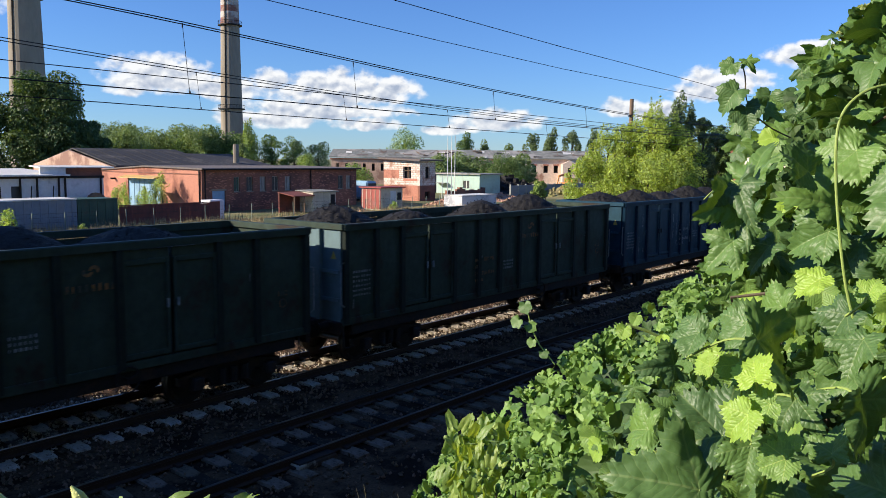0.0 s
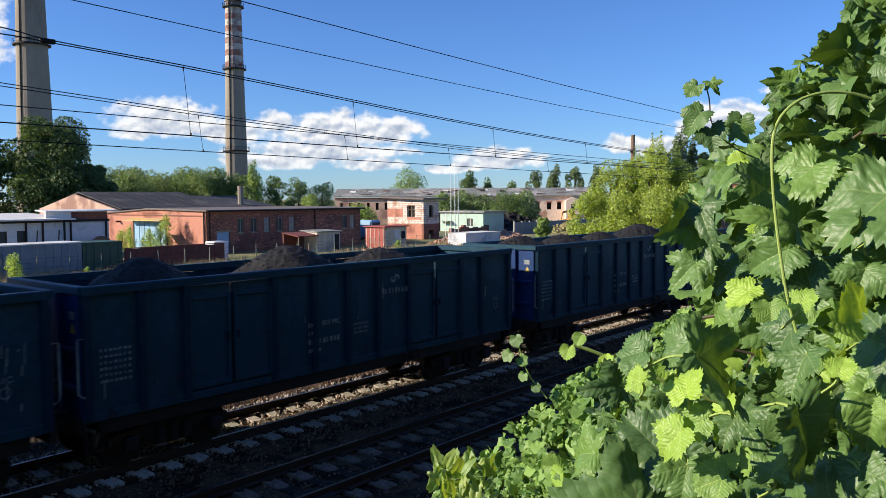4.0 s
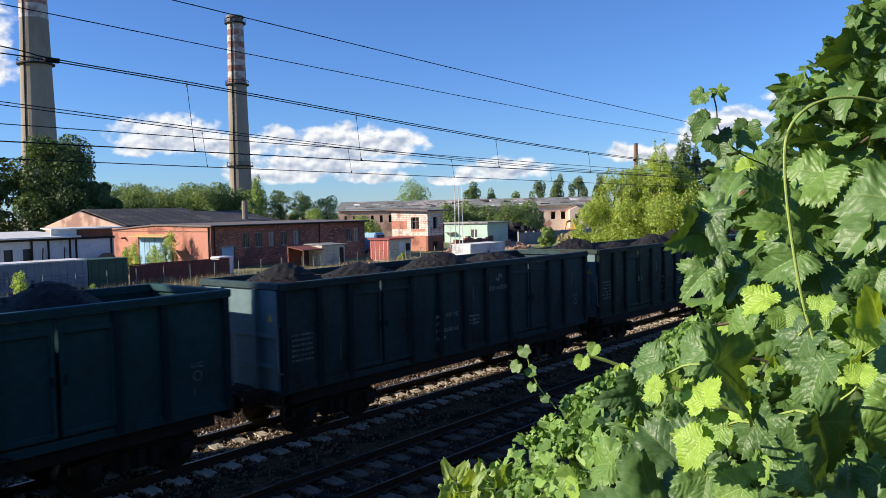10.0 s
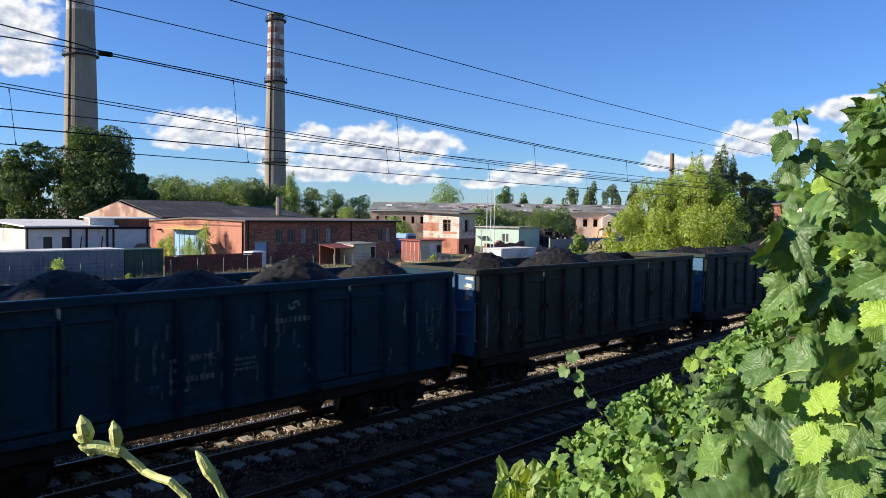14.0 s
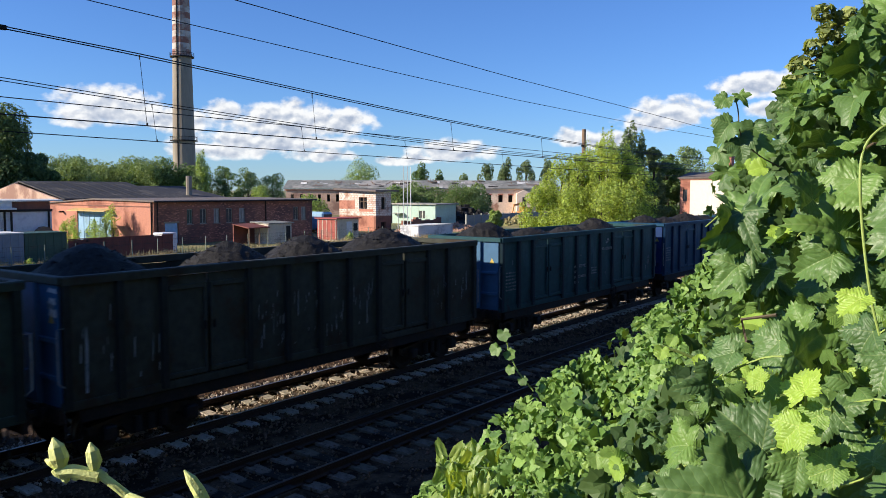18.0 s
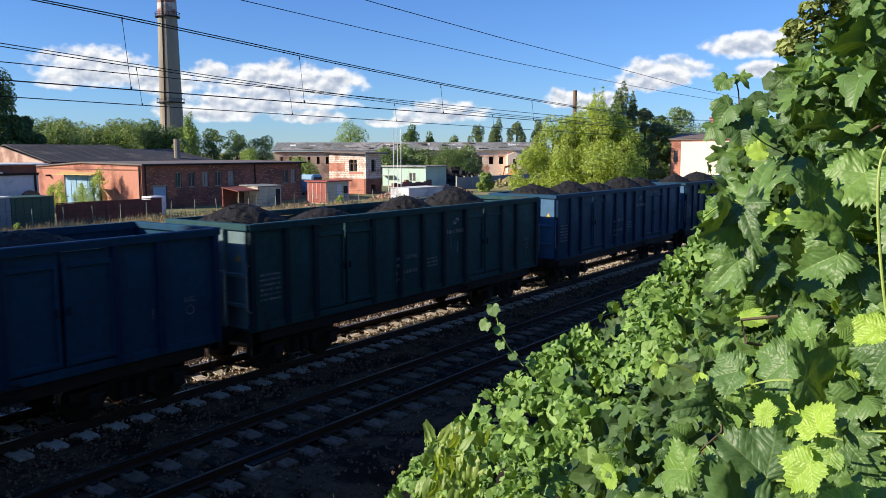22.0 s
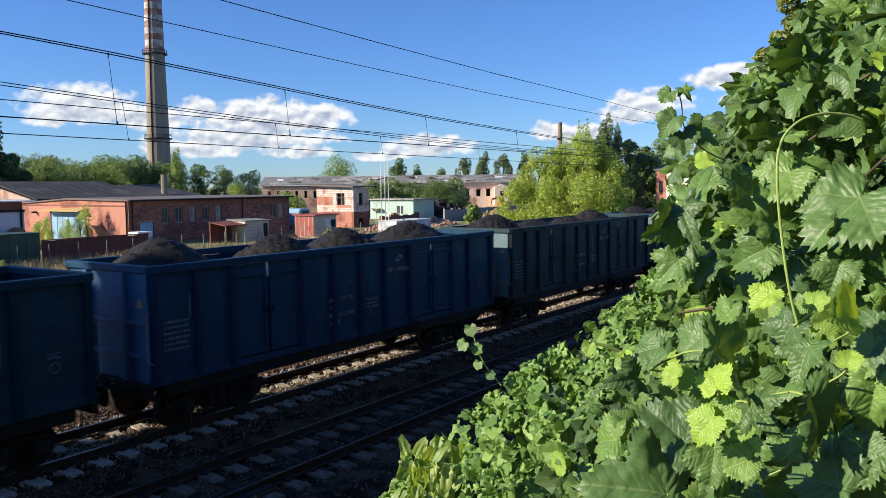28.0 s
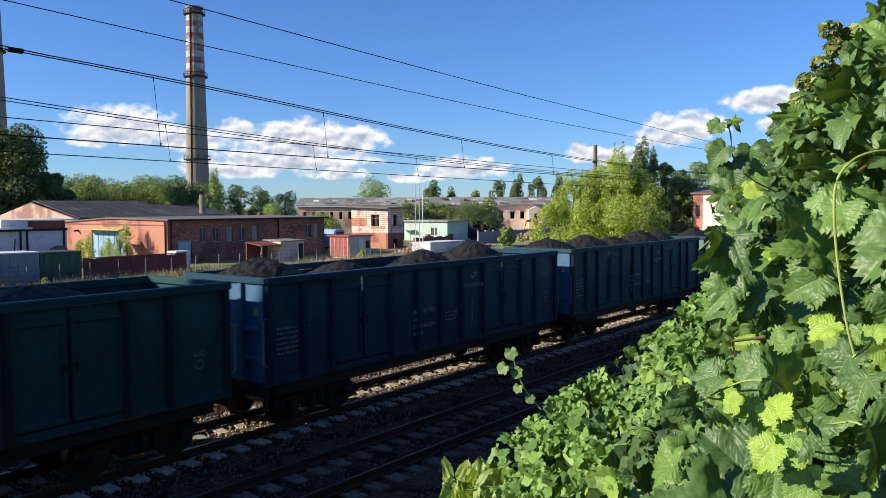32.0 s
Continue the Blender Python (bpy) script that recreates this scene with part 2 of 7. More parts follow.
M = {
    "grass": material("dry_grass", (0.30, 0.25, 0.11), 0.95, 0, 0.45, 3.0, 0.5, (0.13, 0.15, 0.05), 0.5, 0.12),
    "bank": material("bank_soil", (0.03, 0.030, 0.016), 0.95, 0, 0.5, 8.0, 0.6, (0.05, 0.04, 0.03), 0.5, 0.8, spec=0.08),
    "ballast": material("ballast", (0.105, 0.066, 0.040), 0.95, 0, 0.6, 22.0, 0.9, (0.020, 0.014, 0.010), 0.52, 1.2, spec=0.08),
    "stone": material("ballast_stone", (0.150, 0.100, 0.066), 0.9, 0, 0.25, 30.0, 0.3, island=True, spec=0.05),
    # sun strips under the wagons are put into this paler stone
    "sunstone": material("sunlit_crushed_stone", (0.40, 0.34, 0.27), 0.9, 0, 0.25, 30.0, 0.3, island=True, spec=0.1),
    # concrete paled as well, for the sunlight that reaches these sleepers
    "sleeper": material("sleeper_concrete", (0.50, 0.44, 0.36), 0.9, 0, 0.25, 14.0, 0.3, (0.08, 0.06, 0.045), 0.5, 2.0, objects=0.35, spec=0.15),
    # the train's shadow on the near track is put into this darker concrete
    "shadesleeper": material("shaded_sleeper", (0.165, 0.130, 0.095), 0.9, 0, 0.3, 14.0, 0.3, (0.03, 0.025, 0.02), 0.48, 2.0, objects=0.5, spec=0.12),
    "rail": material("rusty_rail", (0.05, 0.03, 0.022), 0.7, 0.3, 0.3, 20.0, 0.2),
    "railhead": material("polished_railhead", (0.20, 0.185, 0.17), 0.42, 1.0, 0.1, 8.0, 0.03),
    "steel": material("dark_steel", (0.018, 0.017, 0.017), 0.7, 0.4, 0.35, 12.0, 0.2, (0.045, 0.026, 0.018), 0.6, 1.5),
    "wheel": material("wheel_steel", (0.05, 0.045, 0.04), 0.5, 0.8, 0.3, 10.0, 0.1, (0.06, 0.04, 0.03), 0.55, 2.0),
    "coal": material("coal", (0.015, 0.0142, 0.0138), 0.7, 0, 0.9, 60.0, 1.0, (0.030, 0.028, 0.027), 0.52, 9.0, spec=0.2),
    "white": material("white_marking", (0.26, 0.28, 0.28), 0.7, 0, 0.2, 30.0, 0.05, (0.12, 0.15, 0.18), 0.6, 6.0),
    "orange": material("orange_marking", (0.26, 0.12, 0.035), 0.7, 0, 0.3, 30.0, 0.05, (0.06, 0.07, 0.05), 0.55, 6.0),
    "yellow": material("yellow_paint", (0.60, 0.42, 0.07), 0.6, 0, 0.2, 10.0, 0.1),
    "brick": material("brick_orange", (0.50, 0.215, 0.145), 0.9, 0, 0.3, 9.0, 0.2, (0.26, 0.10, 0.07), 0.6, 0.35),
    # brown brick, also the tone that puts shade into the fronts
    "brickdark": material("brick_brown_shade", (0.27, 0.112, 0.075), 0.9, 0, 0.35, 7.0, 0.2, (0.16, 0.075, 0.06), 0.55, 0.4),
    "brickwhite": material("whitewashed_brick", (0.70, 0.64, 0.56), 0.9, 0, 0.2, 9.0, 0.2, (0.46, 0.22, 0.14), 0.6, 0.9),
    "ruinbrick": material("weathered_tan_brick", (0.55, 0.37, 0.28), 0.9, 0, 0.3, 4.0, 0.2, (0.30, 0.17, 0.13), 0.55, 0.3),
    "pink": material("pink_plaster", (0.80, 0.62, 0.49), 0.9, 0, 0.2, 3.0, 0.1, (0.40, 0.22, 0.15), 0.6, 0.3),
    "plaster": material("cream_plaster", (0.82, 0.71, 0.60), 0.9, 0, 0.08, 3.0, 0.1, (0.66, 0.55, 0.45), 0.7, 0.2),
    "whitewall": material("white_panel", (0.66, 0.66, 0.68), 0.7, 0, 0.12, 3.0, 0.05, (0.42, 0.43, 0.46), 0.62, 0.5),
    "roofwhite": material("pale_roof", (0.72, 0.70, 0.66), 0.7, 0, 0.15, 2.0, 0.1, (0.45, 0.42, 0.38), 0.65, 0.3),
    "roofblack": material("tar_roof", (0.028, 0.028, 0.032), 0.85, 0, 0.35, 2.0, 0.2, (0.075, 0.07, 0.068), 0.6, 0.25),
    "roofgrey": material("grey_sheet_roof", (0.21, 0.215, 0.195), 0.8, 0, 0.4, 1.5, 0.2, (0.36, 0.34, 0.31), 0.55, 0.2),
    "greybox": material("blue_grey_sheet", (0.215, 0.235, 0.27), 0.6, 0, 0.15, 2.0, 0.05, (0.15, 0.16, 0.19), 0.62, 0.4),
    "greenbox": material("dark_green_sheet", (0.035, 0.085, 0.055), 0.6, 0, 0.2, 2.0, 0.05, (0.06, 0.08, 0.05), 0.6, 0.5),
    "mint": material("mint_plaster", (0.42, 0.56, 0.48), 0.8, 0, 0.12, 2.0, 0.05, (0.36, 0.45, 0.38), 0.62, 0.5),
    "redfence": material("red_brown_board", (0.20, 0.055, 0.04), 0.8, 0, 0.25, 4.0, 0.1, (0.13, 0.045, 0.035), 0.55, 0.6),
    "red": material("red_paint", (0.33, 0.06, 0.045), 0.6, 0, 0.2, 4.0, 0.05, (0.30, 0.10, 0.08), 0.6, 0.8),
    "cream": material("cream_sheet", (0.58, 0.52, 0.42), 0.7, 0, 0.15, 3.0, 0.05, (0.40, 0.34, 0.27), 0.6, 0.8),
    "ochre": material("ochre_board", (0.62, 0.42, 0.15), 0.7, 0, 0.15, 3.0, 0.05, (0.5, 0.36, 0.2), 0.6, 0.8),
    "agedframe": material("aged_frame", (0.34, 0.32, 0.27), 0.7, 0, 0.25, 8.0, 0.03),
    "sapling": material("sapling_foliage", (0.33, 0.45, 0.17), 0.6, 0, 0.2, 2.0, 0.0, island=True, translucent=0.4),
    "bluedoor": material("blue_door", (0.25, 0.42, 0.60), 0.6, 0, 0.15, 4.0, 0.05, (0.18, 0.30, 0.42), 0.6, 0.8),
    "concrete": material("chimney_concrete", (0.30, 0.258, 0.20), 0.9, 0, 0.15, 1.2, 0.1, (0.24, 0.20, 0.155), 0.5, 0.12, stretch=(1, 1, 0.25)),
    "chimred": material("faded_red_band", (0.27, 0.125, 0.095), 0.9, 0, 0.2, 1.0, 0.1, (0.38, 0.29, 0.24), 0.55, 0.3),
    "chimwhite": material("faded_white_band", (0.52, 0.47, 0.42), 0.9, 0, 0.15, 1.0, 0.1, (0.34, 0.25, 0.21), 0.55, 0.3),
    "glass": material("window_glass", (0.03, 0.034, 0.036), 0.45, 0, 0.2, 1.0, 0.0),
    "frostedpane": material("dusty_pane", (0.34, 0.33, 0.29), 0.5, 0, 0.3, 2.0, 0.0),
    "dark": material("dark_opening", (0.02, 0.018, 0.017), 0.9, 0, 0.2, 2.0, 0.0),
    "frame": material("white_frame", (0.66, 0.66, 0.62), 0.6, 0, 0.1, 8.0, 0.03),
    "post": material("grey_post", (0.30, 0.31, 0.28), 0.7, 0.2, 0.2, 6.0, 0.05),
    "greenpost": material("green_grey_post", (0.15, 0.19, 0.16), 0.6, 0.1, 0.2, 6.0, 0.05),
    "wire": material("wire", (0.03, 0.03, 0.032), 0.55, 0.5, 0.2, 6.0, 0.0),
    "wood": material("weathered_wood", (0.20, 0.13, 0.085), 0.9, 0, 0.3, 10.0, 0.2),
    "bark": material("bark", (0.075, 0.06, 0.045), 0.95, 0, 0.4, 8.0, 0.5),
    "treedark": material("tree_foliage", (0.115, 0.19, 0.055), 0.6, 0, 0.2, 2.0, 0.0, island=True, translucent=0.25),
    "treebig": material("dense_tree_foliage", (0.08, 0.135, 0.04), 0.6, 0, 0.2, 2.0, 0.0, island=True, translucent=0.22),
    "treemid": material("mid_foliage", (0.25, 0.35, 0.10), 0.6, 0, 0.2, 2.0, 0.0, island=True, translucent=0.25),
    "walnut": material("bronze_green_foliage", (0.24, 0.29, 0.09), 0.55, 0, 0.2, 6.0, 0.0, island=True, translucent=0.25),
    "treeyellow": material("yellow_green_foliage", (0.32, 0.41, 0.105), 0.6, 0, 0.2, 2.0, 0.0, island=True, translucent=0.42),
    # distance haze is put into this lighter foliage colour
    "treefar": material("hazed_foliage", (0.185, 0.265, 0.105), 0.7, 0, 0.2, 2.0, 0.0, island=True, translucent=0.25),
    "poplar": material("poplar_foliage", (0.14, 0.20, 0.09), 0.6, 0, 0.2, 2.0, 0.0, island=True, translucent=0.25),
    # shade deep in the foliage is put into this darker leaf colour
    "leafshade": material("shade_darkened_leaf", (0.055, 0.105, 0.03), 0.58, 0, 0.15, 20.0, 0.15, island=True, translucent=0.18, spec=0.3),
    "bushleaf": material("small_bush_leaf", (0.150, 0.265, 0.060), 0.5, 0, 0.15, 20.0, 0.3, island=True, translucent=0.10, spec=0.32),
    "leafyellow": material("yellow_green_leaf", (0.24, 0.345, 0.085), 0.40, 0, 0.15, 20.0, 0.15, objects=0.3, translucent=0.3),
    "shoot": material("pale_shoot", (0.72, 0.76, 0.27), 0.6, 0, 0.2, 60.0, 0.3),
    "stem": material("green_stem", (0.30, 0.40, 0.10), 0.5, 0, 0.15, 20.0, 0.1),
    "twig": material("brown_twig", (0.10, 0.075, 0.045), 0.85, 0, 0.3, 20.0, 0.2),
    "straw": material("dry_straw", (0.36, 0.29, 0.15), 0.9, 0, 0.3, 6.0, 0.0, island=True),
    "rubble": material("rubble", (0.40, 0.24, 0.16), 0.95, 0, 0.4, 4.0, 0.4, island=True),
    "machine": material("orange_machine", (0.62, 0.24, 0.04), 0.5, 0, 0.2, 4.0, 0.05, (0.3, 0.13, 0.05), 0.6, 1.0),
    "roofbrown": material("brown_roof_edge", (0.16, 0.13, 0.115), 0.85, 0, 0.3, 3.0, 0.2),
}


def block_wall(name, pale, worn, joint, width, height):
    """Coursed blockwork, running along x or y, with worn whitewash."""
    mt = bpy.data.materials.new(name)
    mt.use_nodes = True
    nt = mt.node_tree
    N, L = nt.nodes.new, nt.links.new
    tc, sep, flat, br, noise_ = N("ShaderNodeTexCoord"), N("ShaderNodeSeparateXYZ"), N("ShaderNodeCombineXYZ"), N("ShaderNodeTexBrick"), N("ShaderNodeTexNoise")
    add = N("ShaderNodeMath")
    L(tc.outputs["Object"], sep.inputs[0])
    L(sep.outputs[0], add.inputs[0])
    L(sep.outputs[1], add.inputs[1])
    L(add.outputs[0], flat.inputs[0])
    L(sep.outputs[2], flat.inputs[1])
    L(flat.outputs[0], br.inputs["Vector"])
    br.inputs["Color1"].default_value, br.inputs["Color2"].default_value, br.inputs["Mortar"].default_value = (*pale, 1), (*worn, 1), (*joint, 1)
    br.inputs["Scale"].default_value, br.inputs["Mortar Size"].default_value = 1.0, 0.022
    br.inputs["Brick Width"].default_value, br.inputs["Row Height"].default_value, br.inputs["Bias"].default_value = width, height, -0.35
    noise_.inputs["Scale"].default_value, noise_.inputs["Detail"].default_value = 0.9, 6
    L(tc.outputs["Object"], noise_.inputs["Vector"])
    mx, rng_ = N("ShaderNodeMix"), N("ShaderNodeMapRange")
    mx.data_type = "RGBA"
    L(noise_.outputs[0], rng_.inputs[0])
    rng_.inputs[1].default_value, rng_.inputs[2].default_value = 0.52, 0.68
    L(rng_.outputs[0], mx.inputs[0])
    L(br.outputs[0], mx.inputs[6])
    mx.inputs[7].default_value = (*joint, 1)
    bs = nt.nodes["Principled BSDF"]
    L(mx.outputs[2], bs.inputs["Base Color"])
    bs.inputs["Roughness"].default_value = 0.9
    return mt


M["blockwhite"] = block_wall("whitewashed_blocks", (0.74, 0.67, 0.59), (0.60, 0.42, 0.33), (0.36, 0.19, 0.13), 0.52, 0.26)


def veined_leaf(name, color, gloss, through_):
    """Leaf blade with pale midrib and side veins, pleats and brown flecks, in the leaf's own space."""
    mt = bpy.data.materials.new(name)
    mt.use_nodes = True
    nt = mt.node_tree
    nt.nodes.clear()
    N, L = nt.nodes.new, nt.links.new

    def m(op, a, b=None, c=None):
        n = N("ShaderNodeMath")
        n.operation = op
        for i, v in enumerate((a, b, c)):
            if isinstance(v, (int, float)):
                n.inputs[i].default_value = v
            elif v is not None:
                L(v, n.inputs[i])
        return n.outputs[0]

    def step(v, lo, hi):
        n = N("ShaderNodeMapRange")
        n.interpolation_type = "SMOOTHSTEP"
        L(v, n.inputs[0])
        n.inputs[1].default_value, n.inputs[2].default_value = lo, hi
        return n.outputs[0]

    tc, sep = N("ShaderNodeTexCoord"), N("ShaderNodeSeparateXYZ")
    L(tc.outputs["Object"], sep.inputs[0])
    ax, yy = m("ABSOLUTE", sep.outputs[0]), sep.outputs[1]
    far = m("GREATER_THAN", m("ARCTAN2", ax, yy), radians(30.0))
    c60, s60 = 0.5, 0.8660254
    x1 = m("ABSOLUTE", m("ADD", ax, m("MULTIPLY", far, m("SUBTRACT", m("SUBTRACT", m("MULTIPLY", ax, c60), m("MULTIPLY", yy, s60)), ax))))
    y1 = m("ADD", yy, m("MULTIPLY", far, m("SUBTRACT", m("ADD", m("MULTIPLY", ax, s60), m("MULTIPLY", yy, c60)), yy)))
    bend = N("ShaderNodeTexNoise")
    bend.inputs["Scale"].default_value = 3.5
    L(tc.outputs["Object"], bend.inputs["Vector"])
    wave = m("ABSOLUTE", m("SINE", m("MULTIPLY", m("ADD", m("SUBTRACT", y1, m("MULTIPLY", x1, 0.8)), m("MULTIPLY", bend.outputs[0], 0.16)), 24.0)))
    side = m("SUBTRACT", 1.0, step(wave, 0.0, 0.22))
    mid = m("SUBTRACT", 1.0, step(x1, 0.006, 0.022))
    vein = m("MAXIMUM", m("MULTIPLY", side, 0.55), mid)
    fine, spots = N("ShaderNodeTexNoise"), N("ShaderNodeTexNoise")
    for n, sc in ((fine, 17.0), (spots, 7.0)):
        n.inputs["Scale"].default_value, n.inputs["Detail"].default_value = sc, 5
        L(tc.outputs["Object"], n.inputs["Vector"])
    info = N("ShaderNodeObjectInfo").outputs["Random"]
    hsv = N("ShaderNodeHueSaturation")
    hsv.inputs["Color"].default_value = (*color, 1)
    L(m("ADD", m("ADD", 0.50, m("MULTIPLY", info, 0.62)), m("MULTIPLY", fine.outputs[0], 0.4)), hsv.inputs["Value"])
    L(m("SUBTRACT", 0.515, m("MULTIPLY", info, 0.03)), hsv.inputs["Hue"])
    L(m("ADD", 0.92, m("MULTIPLY", info, 0.16)), hsv.inputs["Saturation"])
    pale = N("ShaderNodeMix")
    pale.data_type = "RGBA"
    L(m("MULTIPLY", vein, 0.28), pale.inputs[0])
    L(hsv.outputs[0], pale.inputs[6])
    pale.inputs[7].default_value = (min(color[0] * 2.4 + 0.05, 1), min(color[1] * 1.7 + 0.05, 1), color[2] * 2.2 + 0.03, 1)
    brown = N("ShaderNodeMix")
    brown.data_type = "RGBA"
    L(step(spots.outputs[0], 0.70, 0.76), brown.inputs[0])
    L(pale.outputs[2], brown.inputs[6])
    brown.inputs[7].default_value = (0.20, 0.15, 0.05, 1)
    bs, tr, ms, out = N("ShaderNodeBsdfPrincipled"), N("ShaderNodeBsdfTranslucent"), N("ShaderNodeMixShader"), N("ShaderNodeOutputMaterial")
    L(brown.outputs[2], bs.inputs["Base Color"])
    bs.inputs["Roughness"].default_value, bs.inputs["Specular IOR Level"].default_value = gloss, 0.36
    bp = N("ShaderNodeBump")
    bp.inputs["Strength"].default_value, bp.inputs["Distance"].default_value = 0.32, 0.0014
    L(m("ADD", m("MULTIPLY", wave, 0.8), m("MULTIPLY", fine.outputs[0], 0.8)), bp.inputs["Height"])
    L(bp.outputs[0], bs.inputs["Normal"])
    warm = N("ShaderNodeMix")
    warm.data_type, warm.blend_type = "RGBA", "MULTIPLY"
    warm.inputs[0].default_value = 1.0
    L(brown.outputs[2], warm.inputs[6])
    warm.inputs[7].default_value = (1.9, 1.7, 0.5, 1)
    L(warm.outputs[2], tr.inputs[0])
    ms.inputs[0].default_value = through_
    L(bs.outputs[0], ms.inputs[1])
    L(tr.outputs[0], ms.inputs[2])
    L(ms.outputs[0], out.inputs[0])
    return mt


M["leaf"] = veined_leaf("vine_leaf", (0.104, 0.192, 0.052), 0.44, 0.12)
M["leafyoung"] = veined_leaf("young_leaf", (0.25, 0.40, 0.080), 0.42, 0.28)
PAINT = {
    "green": material("paint_green", (0.042, 0.062, 0.046), 0.6, 0.0, 0.3, 5.0, 0.12, (0.040, 0.030, 0.022), 0.62, 0.9, spec=0.16),
    "teal": material("paint_teal", (0.020, 0.070, 0.078), 0.55, 0.0, 0.25, 5.0, 0.12, (0.036, 0.034, 0.031), 0.66, 0.9, spec=0.18),
    "navy": material("paint_navy", (0.014, 0.053, 0.082), 0.5, 0.0, 0.25, 5.0, 0.12, (0.026, 0.027, 0.029), 0.68, 0.9, spec=0.18),
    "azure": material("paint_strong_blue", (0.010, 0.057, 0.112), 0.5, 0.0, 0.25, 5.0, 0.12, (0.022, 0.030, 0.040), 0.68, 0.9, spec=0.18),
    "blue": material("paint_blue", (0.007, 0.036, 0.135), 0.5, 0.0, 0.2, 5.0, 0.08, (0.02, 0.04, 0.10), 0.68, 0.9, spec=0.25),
    # end paints with the sun on the wagon ends put into the colour
    "sky": material("paint_sunlit_blue", (0.060, 0.150, 0.27), 0.55, 0.0, 0.15, 5.0, 0.08, (0.05, 0.12, 0.22), 0.68, 0.9, spec=0.25),
    "pale": material("paint_sunlit_pale", (0.14, 0.215, 0.235), 0.6, 0.0, 0.15, 5.0, 0.08, (0.13, 0.20, 0.23), 0.68, 0.9, spec=0.25),
    "slate": material("paint_slate", (0.032, 0.060, 0.066), 0.6, 0.0, 0.3, 5.0, 0.12, (0.038, 0.032, 0.026), 0.62, 0.9, spec=0.18),
    "olive": material("paint_olive", (0.050, 0.054, 0.042), 0.6, 0.0, 0.35, 5.0, 0.12, (0.045, 0.032, 0.02), 0.60, 0.9, spec=0.2),
}
# posts are coloured darker than the sheets between them
RIB_PAINT = {
    "green": material("post_green", (0.020, 0.028, 0.022), 0.6, 0.0, 0.3, 5.0, 0.12, (0.03, 0.024, 0.018), 0.66, 0.9, spec=0.16),
    "teal": material("post_teal", (0.011, 0.027, 0.036), 0.55, 0.0, 0.25, 5.0, 0.12, (0.022, 0.022, 0.022), 0.68, 0.9, spec=0.18),
    "navy": material("post_navy", (0.005, 0.027, 0.050), 0.5, 0.0, 0.25, 5.0, 0.12, (0.016, 0.018, 0.022), 0.70, 0.9, spec=0.18),
    "azure": material("post_blue", (0.007, 0.030, 0.075), 0.5, 0.0, 0.25, 5.0, 0.12, (0.016, 0.020, 0.03), 0.70, 0.9, spec=0.18),
    "slate": material("post_slate", (0.016, 0.024, 0.030), 0.6, 0.0, 0.3, 5.0, 0.12, (0.024, 0.021, 0.018), 0.66, 0.9, spec=0.18),
    "olive": material("post_olive", (0.022, 0.025, 0.022), 0.6, 0.0, 0.35, 5.0, 0.12, (0.03, 0.022, 0.016), 0.64, 0.9, spec=0.2),
}


# ---------------------------------------------------------------- building helpers
def part(name, bm, mat, parent=None, label="", smooth=False):
    me = bpy.data.meshes.new(name)
    bm.to_mesh(me)
    bm.free()
    return part_mesh(name, me, mat, parent, label, smooth)


def part_mesh(name, me, mat, parent=None, label="", smooth=False):
    if mat and not me.materials:
        me.materials.append(mat)
    if smooth:
        me.polygons.foreach_set("use_smooth", [True] * len(me.polygons))
    ob = new(name, me)
    ob.parent = parent
    if label:
        ob["label"] = label
    return ob


def shared(name, me, parent, m):
    ob = new(name, me)
    ob.parent = parent
    ob.matrix_basis = m
    return ob


def thing(name, at, label, category, group="", rz=0):
    ob = new(name)
    ob.matrix_basis = pose(*at, 0, 0, rz)
    return tagged(ob, label, category, group)


def box(bm, x0, x1, y0, y1, z0, z1, bevel=0.0):
    r = bmesh.ops.create_cube(bm, size=1.0, matrix=Matrix.LocRotScale(((x0 + x1) / 2, (y0 + y1) / 2, (z0 + z1) / 2), None, (x1 - x0, y1 - y0, z1 - z0)))
    if bevel:
        es = list({e for v in r["verts"] for e in v.link_edges})
        bmesh.ops.bevel(bm, geom=es, offset=bevel, segments=1, affect="EDGES")
    return bm


def one_box(x0, x1, y0, y1, z0, z1, bevel=0.0):
    return box(bmesh.new(), x0, x1, y0, y1, z0, z1, bevel)


def tube(bm, pts, radii, sides=8, cap=True):
    """A tube along points, with one radius a point."""
    pts = [Vector(p) for p in pts]
    if isinstance(radii, (int, float)):
        radii = [radii] * len(pts)
    rings = []
    for i, p in enumerate(pts):
        d = (pts[min(i + 1, len(pts) - 1)] - pts[max(i - 1, 0)]).normalized()
        a = d.cross(Vector((0, 0, 1)) if abs(d.z) < 0.95 else Vector((1, 0, 0))).normalized()
        b = d.cross(a)
        rings.append([bm.verts.new(p + (a * math.cos(k * math.tau / sides) + b * math.sin(k * math.tau / sides)) * radii[i]) for k in range(sides)])
    for r0, r1 in zip(rings, rings[1:]):
        for k in range(sides):
            bm.faces.new((r0[k], r0[(k + 1) % sides], r1[(k + 1) % sides], r1[k]))
    if cap and sides > 2:
        bm.faces.new(rings[0][::-1])
        bm.faces.new(rings[-1])
    return bm


def smooth_curve(pts, n=4):
    """Points along a smooth curve through the given ones."""
    out = []
    q = [pts[0]] + list(pts) + [pts[-1]]
    for a, b, c, d in zip(q, q[1:], q[2:], q[3:]):
        for i in range(n):
            t = i / n
            out.append(0.5 * ((2 * b) + (c - a) * t + (2 * a - 5 * b + 4 * c - d) * t * t + (3 * b - a - 3 * c + d) * t ** 3))
    return out + [pts[-1]]


